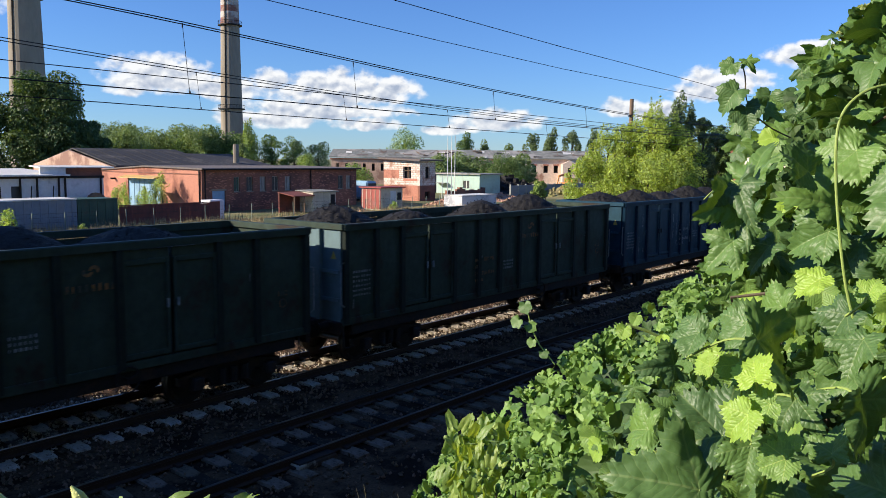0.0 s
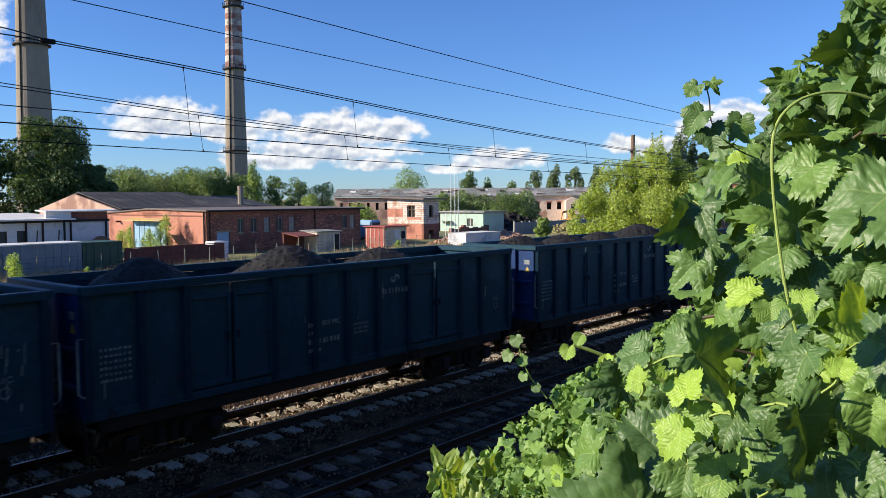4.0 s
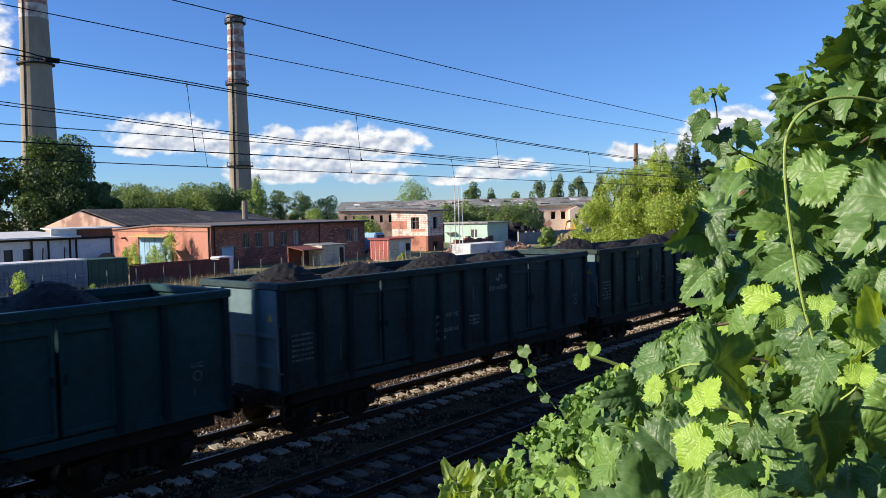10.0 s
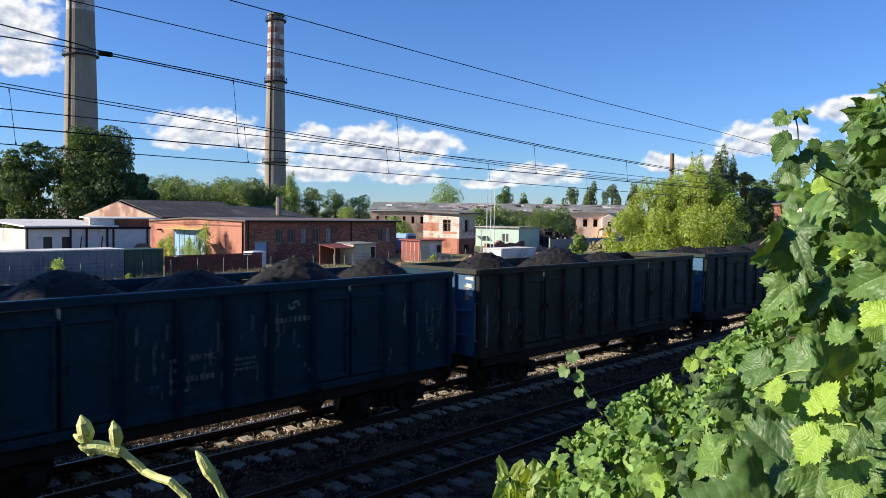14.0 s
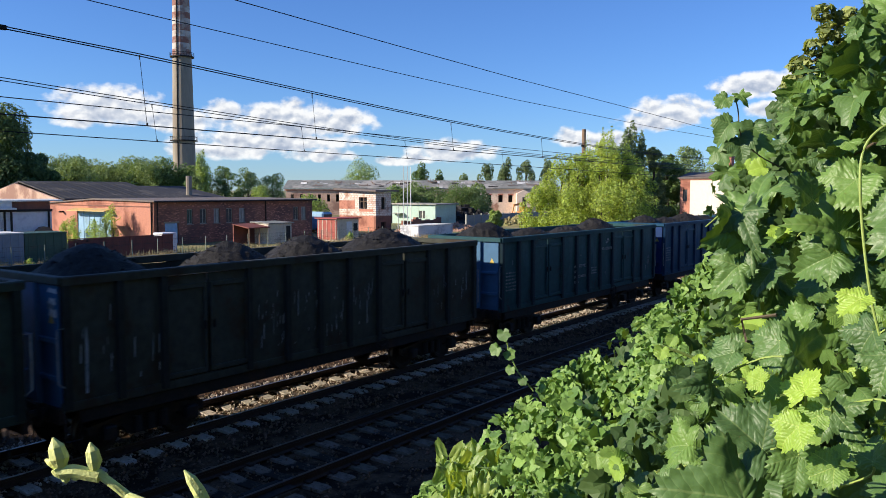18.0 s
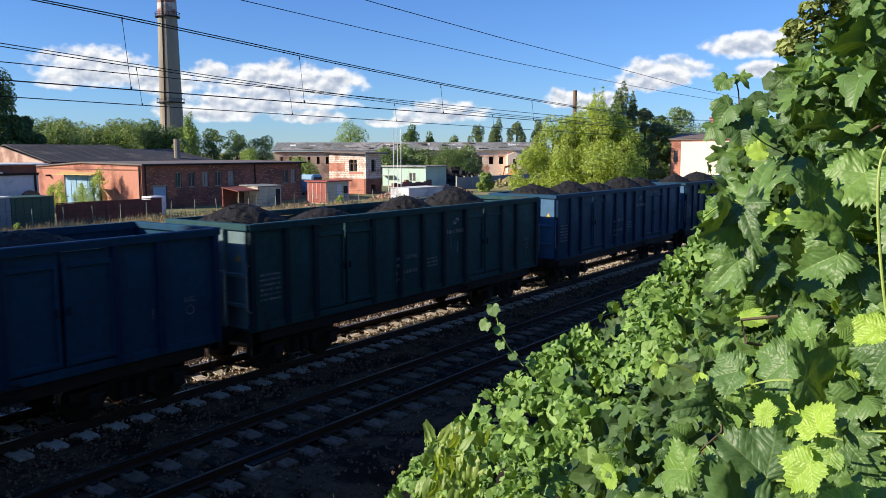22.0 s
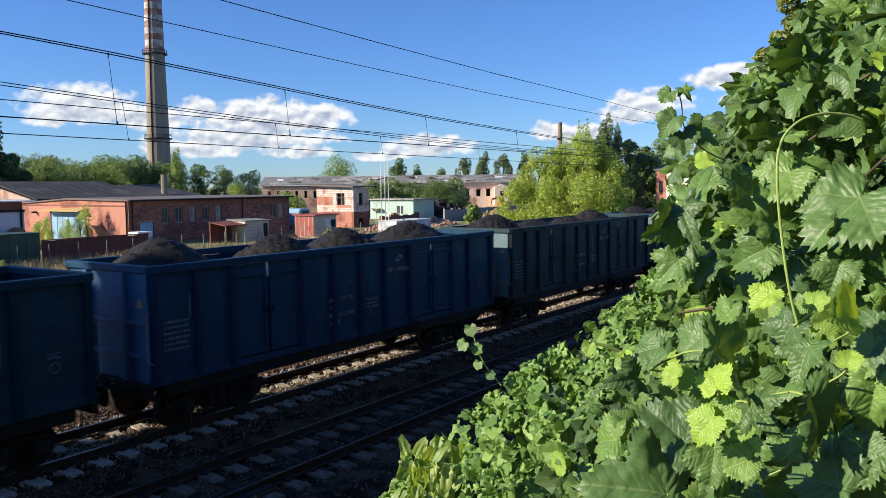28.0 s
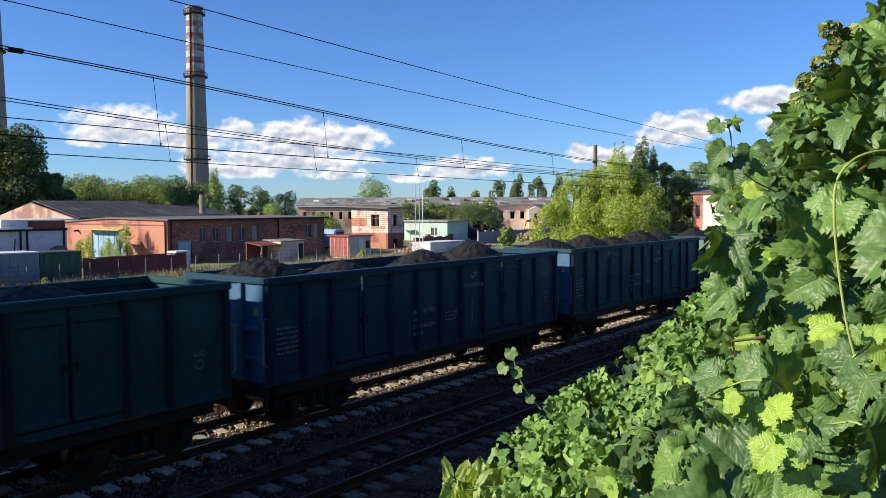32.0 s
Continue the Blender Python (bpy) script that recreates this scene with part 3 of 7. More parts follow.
def prism(bm, outline, axis, a, b):
    """A solid from an outline of (u, v), drawn out along x or y from a to b."""
    put = (lambda u, v, w: (w, u, v)) if axis == "x" else (lambda u, v, w: (u, w, v)) if axis == "y" else (lambda u, v, w: (u, v, w))
    f = [bm.verts.new(put(u, v, a)) for u, v in outline]
    g = [bm.verts.new(put(u, v, b)) for u, v in outline]
    n = len(f)
    bm.faces.new(f)
    bm.faces.new(g[::-1])
    for i in range(n):
        bm.faces.new((f[i], g[i], g[(i + 1) % n], f[(i + 1) % n]))
    bmesh.ops.recalc_face_normals(bm, faces=bm.faces)
    return bm


def from_arrays(name, verts, faces):
    me = bpy.data.meshes.new(name)
    me.from_pydata(verts.tolist() if hasattr(verts, "tolist") else verts, [], faces.tolist() if hasattr(faces, "tolist") else faces)
    return me


# ---------------------------------------------------------------- ground and tracks
def ground_height(y):
    for (ya, za), (yb, zb) in zip(BANK, BANK[1:]):
        if ya <= y <= yb:
            return za + (zb - za) * (y - ya) / (yb - ya)
    return GROUND


BANK = [(-3000, 3.1), (-3, 3.2), (0.9, 3.2), (2.2, 2.6), (4.2, 0.9), (6.4, GROUND), (3500, GROUND)]


def ground():
    xs = [-3000, -600, -120] + [x * 2.0 for x in range(-20, 60)] + [160, 300, 700, 3000]
    ys = [-3000, -300, -40, -8] + [-3 + 0.6 * i for i in range(22)] + [12, 20, 30, 42, 50, 56, 62, 80, 120, 200, 500, 1200, 3500]
    bm = bmesh.new()
    grid = []
    for y in ys:
        row = []
        for x in xs:
            rough = 0.12 * noise.noise((x * 0.35, y * 0.5, 3)) if y < 6 else 0.10 * noise.noise((x * 0.1, y * 0.1, 1)) * (y > 22)
            row.append(bm.verts.new((x, y, ground_height(y) + rough)))
        grid.append(row)
    for a, b in zip(grid, grid[1:]):
        for i in range(len(xs) - 1):
            f = bm.faces.new((a[i], a[i + 1], b[i + 1], b[i]))
            f.material_index = 1 if a[0].co.y < 7.5 else 0
    ob = part("ground", bm, M["grass"])
    ob.data.materials.append(M["bank"])
    tagged(ob, "dry grassy ground with a dark earth bank", "ground", kind="structure")
    bm = bmesh.new()
    # the strip past the tracks is added to darken ground behind the train
    prism(bm, [(7.2, -0.62), (8.3, -0.22), (17.3, -0.22), (18.6, -0.36), (31.0, -0.36), (32.0, -0.62)], "x", -300, 900)
    tagged(part("ballast_bed", bm, M["ballast"]), "bed of grey-brown crushed stone under and beyond two tracks", "ballast", kind="structure")


def rail_profile():
    half = [(0.0365, 0.0), (0.036, -0.04), (0.009, -0.055), (0.009, -0.13), (0.06, -0.152), (0.062, -0.165)]
    return half + [(-u, v) for u, v in reversed(half)]


def track(y, name, label, x_from, x_to, sleeper):
    root = thing(name, (0, y, 0), label, "railway track")
    for s in (-1, 1):
        bm = bmesh.new()
        prism(bm, [(u + s * 0.753, v) for u, v in rail_profile()], "x", -300, 900)
        rail = part("rail", bm, M["rail"], root)
        part("railhead", one_box(-300, 900, s * 0.753 - 0.031, s * 0.753 + 0.031, 0.0, 0.004), M["railhead"], rail, "polished running surface")
    bm = bmesh.new()
    prism(bm, [(-1.28, -0.26), (-1.28, -0.175), (-1.20, -0.155), (-0.45, -0.160), (-0.25, -0.185), (0.25, -0.185), (0.45, -0.160), (1.20, -0.155), (1.28, -0.175), (1.28, -0.26)], "x", -0.13, 0.13)
    me = bpy.data.meshes.new("sleeper")
    bm.to_mesh(me)
    bm.free()
    me.materials.append(sleeper)
    bm = one_box(-0.06, 0.06, -0.15, 0.15, -0.165, -0.118, 0.012)
    clip = bpy.data.meshes.new("fastening")
    bm.to_mesh(clip)
    bm.free()
    clip.materials.append(M["steel"])
    for i in range(int((x_to - x_from) / 0.6)):
        x = x_from + 0.6 * i
        s = shared("sleeper", me, root, pose(x + random.uniform(-0.02, 0.02), random.uniform(-0.02, 0.02), random.uniform(-0.012, 0.0), 0, 0, random.uniform(-0.8, 0.8)))
        if x < 30:
            for side in (-1, 1):
                shared("fastening", clip, s, pose(0, side * 0.753, 0))
    return root


def ballast_stones():
    """Loose crushed stone, heaped between and beside the sleepers."""
    rng = np.random.default_rng(4)
    base = np.array([(1, 0, 0), (-1, 0, 0), (0, 1, 0), (0, -1, 0), (0, 0, 1), (0, 0, -1)], float)
    tri = np.array([(0, 2, 4), (2, 1, 4), (1, 3, 4), (3, 0, 4), (2, 0, 5), (1, 2, 5), (3, 1, 5), (0, 3, 5)])
    n = 26000
    x = 2 + 46 * rng.random(n) ** 1.4
    y = np.where(rng.random(n) < 0.72, rng.uniform(12.6, 17.2, n), rng.uniform(7.6, 12.6, n))
    size = rng.uniform(0.018, 0.042, n) * (1 + x / 60)
    v = base[None] * rng.uniform(0.6, 1.25, (n, 6, 1)) * size[:, None, None] * rng.uniform(0.6, 1.2, (n, 1, 3))
    a = rng.uniform(0, math.tau, n)
    c, s = np.cos(a)[:, None], np.sin(a)[:, None]
    v = np.stack([v[..., 0] * c - v[..., 1] * s, v[..., 0] * s + v[..., 1] * c, v[..., 2] + 0.3 * v[..., 0]], -1)
    v += np.stack([x, y, -0.21 + 0.03 * rng.random(n)], -1)[:, None]
    # paler stones only where the sun strips fall between the rails
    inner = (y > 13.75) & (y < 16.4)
    for pick, mat, label in ((inner, "sunstone", "crushed stone between the rails, paled in colour for the sun strips"), (~inner, "stone", "loose crushed grey-brown ballast stones between sleepers")):
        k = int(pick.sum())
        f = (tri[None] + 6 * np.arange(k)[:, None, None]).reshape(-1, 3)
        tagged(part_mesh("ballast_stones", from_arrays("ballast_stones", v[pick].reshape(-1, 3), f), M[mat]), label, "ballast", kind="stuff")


ground()
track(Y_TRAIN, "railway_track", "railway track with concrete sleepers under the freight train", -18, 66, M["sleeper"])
track(Y_NEAR, "railway_track", "empty railway track with concrete sleepers beside the train", -6, 66, M["shadesleeper"])
ballast_stones()


def track_plate():
    t = thing("track_box", (8.8, 10.12, -0.16), "flat grey cable box beside the rail", "box")
    part("base", one_box(-0.42, 0.42, -0.28, 0.28, -0.06, 0.06, 0.015), M["sleeper"], t)
    part("lid", one_box(-0.40, 0.40, -0.26, 0.26, 0.06, 0.09, 0.008), M["steel"], t)


track_plate()


# ---------------------------------------------------------------- coal train
RIBS = [0.05, 1.10, 2.02, 4.10, 5.20, 6.22, 7.22, 8.32, 10.40, 11.32, 12.69]
DOORS = [(2.02, 4.10), (8.32, 10.40)]
TOP, SILL, HALF = 3.44, 1.15, 1.36


def make(bm, name, mat):
    me = bpy.data.meshes.new(name)
    bm.to_mesh(me)
    bm.free()
    me.materials.append(mat)
    return me


def wheel(bm, y, turn):
    prof = [(0.0, 0.09), (0.10, 0.09), (0.12, 0.05), (0.36, 0.045), (0.38, 0.07), (0.46, 0.07), (0.465, -0.045), (0.49, -0.055), (0.49, -0.08), (0.38, -0.08), (0.36, 0.0), (0.12, -0.03), (0.10, -0.08), (0.0, -0.08)]
    n = 24
    rings = [[bm.verts.new((r * math.cos(k * math.tau / n), y + turn * w, r * math.sin(k * math.tau / n))) for k in range(n)] for r, w in prof[1:-1]]
    for a, b in zip(rings, rings[1:]):
        for k in range(n):
            bm.faces.new((a[k], a[(k + 1) % n], b[(k + 1) % n], b[k]))
    bm.faces.new(rings[0])
    bm.faces.new(rings[-1][::-1])
    bmesh.ops.recalc_face_normals(bm, faces=bm.faces)


def bogie_meshes():
    bm = bmesh.new()
    for s in (-1, 1):
        y = s * 1.02
        prism(bm, [(-1.25, 0.46), (-1.25, 0.62), (-0.55, 0.72), (-0.4, 0.88), (0.4, 0.88), (0.55, 0.72), (1.25, 0.62), (1.25, 0.46), (0.95, 0.40), (0.6, 0.52), (0.42, 0.30), (-0.42, 0.30), (-0.6, 0.52), (-0.95, 0.40)], "y", y - 0.07, y + 0.07)
        for x in (-0.28, 0.0, 0.28):
            tube(bm, [(x, y + s * 0.1, 0.34), (x, y + s * 0.1, 0.66)], 0.085, 8)
    box(bm, -0.22, 0.22, -1.0, 1.0, 0.52, 0.92)
    frame_ = make(bm, "bogie_frame", M["steel"])
    bm = bmesh.new()
    tube(bm, [(0, -1.1, 0), (0, 1.1, 0)], 0.08, 10)
    wheel(bm, -0.76, -1)
    wheel(bm, 0.76, 1)
    axle = make(bm, "wheelset", M["wheel"])
    bm = one_box(-0.13, 0.13, -0.11, 0.11, -0.13, 0.14, 0.03)
    return frame_, axle, make(bm, "axle_box", M["steel"])


BOGIE, AXLE, AXLE_BOX = bogie_meshes()


def panel_sheet(x0, x1, y, z0, z1, bow=0.012):
    """A pressed side sheet between two posts, slightly dished from use."""
    bm = bmesh.new()
    nx, nz = 6, 6
    s = 1 if y > 0 else -1
    g = []
    for j in range(nz + 1):
        row = []
        for i in range(nx + 1):
            u, v = i / nx, j / nz
            d = bow * 4 * math.sin(math.pi * u) * math.sin(math.pi * v) * (0.4 + noise.noise((x0 * 3, u * 2, v * 2)))
            row.append(bm.verts.new((x0 + (x1 - x0) * u, y + s * d, z0 + (z1 - z0) * v)))
        g.append(row)
    for a, b in zip(g, g[1:]):
        for i in range(nx):
            bm.faces.new((a[i], a[i + 1], b[i + 1], b[i]))
    r = bmesh.ops.extrude_face_region(bm, geom=list(bm.faces))
    for e in r["geom"]:
        if isinstance(e, bmesh.types.BMVert):
            e.co.y -= s * 0.05
    bmesh.ops.recalc_face_normals(bm, faces=bm.faces)
    return bm


def rib_mesh(mat):
    bm = bmesh.new()
    prism(bm, [(-0.085, 0), (-0.06, -0.085), (0.06, -0.085), (0.085, 0)], "z", SILL - 0.03, TOP - 0.13)
    return make(bm, "rib", mat)


def emblem(bm, cx, cz, y, s):
    """Two interlocked hooks in relief."""
    for sg in (-1, 1):
        arc = [radians(a) for a in range(-40, 181, 20)]
        outer = [(cx + sg * (0.38 * s + 0.62 * s * math.cos(a)), cz + sg * (0.10 * s + 0.55 * s * math.sin(a))) for a in arc]
        inner = [(cx + sg * (0.38 * s + 0.30 * s * math.cos(a)), cz + sg * (0.06 * s + 0.22 * s * math.sin(a))) for a in reversed(arc)]
        prism(bm, outer + inner, "y", y - 0.003, y)


def bars(bm, x, z, y, w, h, n, rng, gap=0.35):
    """A line of short strokes that stands for writing too small to read."""
    step = w / n
    for i in range(n):
        hh = h * rng.uniform(0.75, 1.0)
        box(bm, x + i * step, x + i * step + step * (1 - gap) * rng.uniform(0.35, 0.95), y - 0.003, y, z, z + hh)


def letters(body, size, x, z, y, spread=1.0):
    cu = bpy.data.curves.new("letters", "FONT")
    cu.body, cu.size, cu.extrude, cu.space_character = body, size, 0.0015, spread
    ob = new("letters", cu)
    me = bpy.data.meshes.new_from_object(ob.evaluated_get(bpy.context.evaluated_depsgraph_get()))
    bpy.data.objects.remove(ob)
    me.transform(Matrix.Translation((x, y, z)) @ Euler((radians(90), 0, 0)).to_matrix().to_4x4())
    return me


def wagon(side, end, mark, worn, seed, label):
    rng = random.Random(seed)
    root = thing("coal_wagon", (0, Y_TRAIN, 0), label, "freight wagon", "wagons of the coal train")
    paint, endpaint, ribcoat = PAINT[side], PAINT[end], RIB_PAINT[side]
    # floor and sills
    part("floor", one_box(0.05, WAGON_L - 0.05, -1.33, 1.33, 1.16, 1.26), M["steel"], root)
    part("underframe", box(one_box(0.0, WAGON_L, -0.28, 0.28, 0.86, 1.16), 1.7, WAGON_L - 1.7, -0.9, 0.9, 0.98, 1.15), M["steel"], root)
    for s in (-1, 1):
        part("sill", one_box(0.0, WAGON_L, s * 1.33 - 0.06, s * 1.33 + 0.06, SILL - 0.09, SILL + 0.08, 0.012), paint, root)
        part("solebar", one_box(0.35, WAGON_L - 0.35, s * 1.27 - 0.04, s * 1.27 + 0.04, 0.80, SILL - 0.09, 0.01), M["steel"], root)
        bm = bmesh.new()
        prism(bm, [(s * 1.28, TOP - 0.15), (s * 1.45, TOP - 0.15), (s * 1.46, TOP - 0.02), (s * 1.44, TOP), (s * 1.29, TOP)], "x", -0.01, WAGON_L + 0.01)
        part("top_rail", bm, paint, root)
        spans = [(a, b) for a, b in zip(RIBS, RIBS[1:])]
        for a, b in spans:
            if (a, b) in DOORS:
                continue
            part("side_panel", panel_sheet(a, b, s * HALF, SILL + 0.08, TOP - 0.15), paint, root)
        for a, b in DOORS:
            mid = (a + b) / 2
            for x0, x1 in ((a, mid), (mid, b)):
                door = part("door", one_box(x0 + 0.03, x1 - 0.03, s * (HALF - 0.02) - 0.03, s * (HALF - 0.02) + 0.03, SILL + 0.10, TOP - 0.17), paint, root)
                bm = bmesh.new()
                w = 0.075
                y0, y1 = sorted((s * (HALF + 0.01), s * (HALF + 0.055)))
                for q in ((x0 + 0.04, x0 + 0.04 + w, SILL + 0.12, TOP - 0.35), (x1 - 0.04 - w, x1 - 0.04, SILL + 0.12, TOP - 0.35), (x0 + 0.04 + w, x1 - 0.04 - w, SILL + 0.12, SILL + 0.22), (x0 + 0.04 + w, x1 - 0.04 - w, TOP - 0.45, TOP - 0.35)):
                    box(bm, q[0], q[1], y0, y1, q[2], q[3], 0.012)
                part("door_frame", bm, paint, door)
                lx = (x1 - 0.13) if x1 == mid else (x0 + 0.09)
                part("latch", one_box(lx, lx + 0.035, s * (HALF + 0.085) - 0.02, s * (HALF + 0.085) + 0.02, 2.15, 2.32, 0.006), M["white"] if mark == "orange" else M["steel"], door)
        rb = rib_mesh(ribcoat)
        for x in RIBS:
            shared("rib", rb, root, pose(min(max(x, 0.085), WAGON_L - 0.085), s * (HALF + 0.002), 0, 0, 0, 0 if s < 0 else 180))
    for x, s in ((0.0, -1), (WAGON_L, 1)):
        lo, hi = (0.0, 0.06) if s < 0 else (WAGON_L - 0.06, WAGON_L)
        # only the end towards the sun takes the sunlit colour
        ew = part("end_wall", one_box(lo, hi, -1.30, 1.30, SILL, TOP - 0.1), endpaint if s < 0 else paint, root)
        part("end_rail", one_box(lo - 0.06, hi + 0.06, -1.42, 1.42, TOP - 0.14, TOP + 0.004, 0.015), paint, root)
        for z in (1.62, 2.28):
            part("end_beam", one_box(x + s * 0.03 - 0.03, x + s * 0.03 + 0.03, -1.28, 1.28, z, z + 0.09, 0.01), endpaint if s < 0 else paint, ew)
        part("warning_sign", prism(bmesh.new(), [(-1.16, 2.62), (-0.98, 2.62), (-1.07, 2.80)], "x", x + s * 0.002, x + s * 0.006), M["yellow"], ew, "small yellow warning triangle")
        for y in (-0.62, 0.62):
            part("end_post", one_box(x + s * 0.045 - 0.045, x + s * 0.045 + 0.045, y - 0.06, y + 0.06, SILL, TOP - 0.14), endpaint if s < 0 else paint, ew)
        part("headstock", one_box(x - 0.06, x + 0.06, -1.35, 1.35, 0.86, 1.14, 0.01), M["steel"], root)
        for y in (-0.875, 0.875):
            bm = bmesh.new()
            tube(bm, [(x, y, 1.02), (x + s * 0.42, y, 1.02)], [0.11, 0.085], 10)
            tube(bm, [(x + s * 0.42, y, 1.02), (x + s * 0.45, y, 1.02), (x + s * 0.475, y, 1.02)], [0.20, 0.225, 0.18], 16)
            part("buffer", bm, M["steel"], root)
        bm = bmesh.new()
        tube(bm, [(x, 0, 1.0), (x + s * 0.3, 0, 0.97), (x + s * 0.62, 0, 0.93)], 0.05, 8)
        part("coupler", bm, M["steel"], root)
        # pale bent handrails at the corners
        bm = bmesh.new()
        hx = x + s * 0.10
        tube(bm, [(x - s * 0.04, -1.40, 2.55), (hx, -1.42, 2.55), (hx, -1.42, 1.60), (x - s * 0.02, -1.41, 1.52)], 0.016, 6)
        part("handrail", bm, M["white"], root, "pale bent steel handrail")
        bm = bmesh.new()
        tube(bm, [(x - s * 0.30, -1.36, 1.1), (x - s * 0.30, -1.40, 0.55), (x - s * 0.02, -1.40, 0.55), (x - s * 0.02, -1.36, 1.1)], 0.02, 6)
        part("step", bm, M["steel"], root)
    # bogies
    for bx in (1.85, WAGON_L - 1.85):
        bg = part_mesh("bogie", BOGIE, None, root)
        bg.matrix_basis = pose(bx, 0, 0)
        for ax in (-0.9, 0.9):
            axl = shared("wheelset", AXLE, bg, pose(ax, 0, 0.463))
            axl["label"] = "steel wheelset"
            for s in (-1, 1):
                shared("axle_box", AXLE_BOX, bg, pose(ax, s * 1.16, 0.463))
    # brake gear and hopper-side clutter under the floor
    part("brake_reservoir", tube(bmesh.new(), [(5.2, 0.2, 0.78), (6.2, 0.2, 0.78)], 0.19, 12), M["steel"], root)
    part("brake_rod", tube(bmesh.new(), [(2.4, -0.15, 0.72), (WAGON_L - 2.4, -0.15, 0.72)], 0.03, 6), M["steel"], root)
    bm = bmesh.new()
    pts = [(8.40 + 0.24 * math.cos(a), -1.43, 0.93 + 0.24 * math.sin(a)) for a in [k * math.tau / 16 for k in range(17)]]
    tube(bm, pts, 0.018, 6, cap=False)
    for a in (0.4, 2.5, 4.6):
        tube(bm, [(8.40, -1.43, 0.93), (8.40 + 0.24 * math.cos(a), -1.43, 0.93 + 0.24 * math.sin(a))], 0.012, 5)
    tube(bm, [(8.40, -1.44, 0.93), (8.40, -1.1, 0.93)], 0.03, 6)
    part("brake_wheel", bm, M["steel"], root, "round hand brake wheel")
    # markings on the near side
    yy = -HALF - 0.052
    ink = M["orange"] if mark == "orange" else M["white"]
    if mark:
        bm = bmesh.new()
        emblem(bm, 7.80, 2.97, yy, 0.15)
        part("emblem", bm, ink, root, "painted crescent emblem")
        bm = bmesh.new()
        bars(bm, 7.34, 2.62, yy, 0.94, 0.135, 8, rng)
        tagged(part("lettering", bm, ink, root, "line of painted letters"), kind="stuff")
        bm = bmesh.new()
        bars(bm, 5.02, 2.10, yy, 0.16, 0.10, 2, rng)
        bars(bm, 5.02, 1.92, yy, 0.16, 0.10, 2, rng)
        bars(bm, 5.02, 1.72, yy, 0.95, 0.12, 9, rng)
        bars(bm, 5.02, 1.54, yy, 0.40, 0.09, 4, rng)
        tagged(part("number_block", bm, ink, root, "painted data block"), kind="stuff")
        for text, x, z in (("RIV MC", 5.42, 2.10),):
            part_mesh("inscription", letters(text, 0.17, x, z, yy), ink, root)
        bm = bmesh.new()
        for r in range(3):
            bars(bm, 6.4, 1.98 - 0.1 * r, yy + 0.002, 0.5, 0.06, 6, rng)
        for r in range(6):
            bars(bm, 0.30, 2.28 - 0.11 * r, yy + 0.002, 0.62, 0.055, 7, rng)
        tagged(part("load_table", bm, M["white"], root, "small painted load table"), kind="stuff")
        part_mesh("inscription", letters("UIC", 0.15, 11.85, 2.02, yy), ink, root)
        bm = bmesh.new()
        tube(bm, [(11.98 + 0.09 * math.cos(a), yy, 1.86 + 0.09 * math.sin(a)) for a in [k * math.tau / 14 for k in range(15)]], 0.008, 4, cap=False)
        part("ring_mark", bm, ink, root)
    if worn:
        bm = bmesh.new()
        for i in range(worn):
            x, z, h = rng.uniform(0.3, WAGON_L - 0.3), rng.uniform(1.4, 2.6), rng.choice((0.08, 0.15, 0.3, 0.5)) * rng.uniform(0.6, 1.3)
            w = rng.uniform(0.006, 0.026)
            if min(abs(x - q) for q in RIBS) < 0.12 or any(a < x < b for a, b in DOORS):
                continue
            prism(bm, [(x, z), (x + w, z + 0.02), (x + w * 1.4, z + h), (x + w * 0.5, z + h * 0.9)], "y", yy + 0.004, yy + 0.008)
        tagged(part("scrape_mark", bm, M["white"], root, "pale scrapes on the paint"), kind="stuff")
    if worn >= 150:
        bm = bmesh.new()
        for y, z, w, h in ((-1.27, 3.14, 0.30, 0.10), (-1.22, 2.94, 0.22, 0.13), (-1.25, 2.72, 0.26, 0.16)):
            prism(bm, [(y, z), (y + w, z + 0.03), (y + w * 0.8, z + h), (y + w * 0.3, z + h * 0.8), (y + 0.02, z + h)], "x", -0.006, -0.002)
        tagged(part("white_patch", bm, M["frame"], root, "irregular white patches on the end"), kind="stuff")
        part("paint_run", prism(bmesh.new(), [(0.40, 1.35), (0.45, 1.34), (0.47, 2.2), (0.44, 2.55), (0.41, 2.3)], "y", yy + 0.004, yy + 0.008), M["white"], root, "long white run of paint")
    if seed in (2, 5):
        part("end_label", one_box(-0.006, 0.0, -1.15, -0.95, 2.86, 3.0), M["white"], root)
    return root


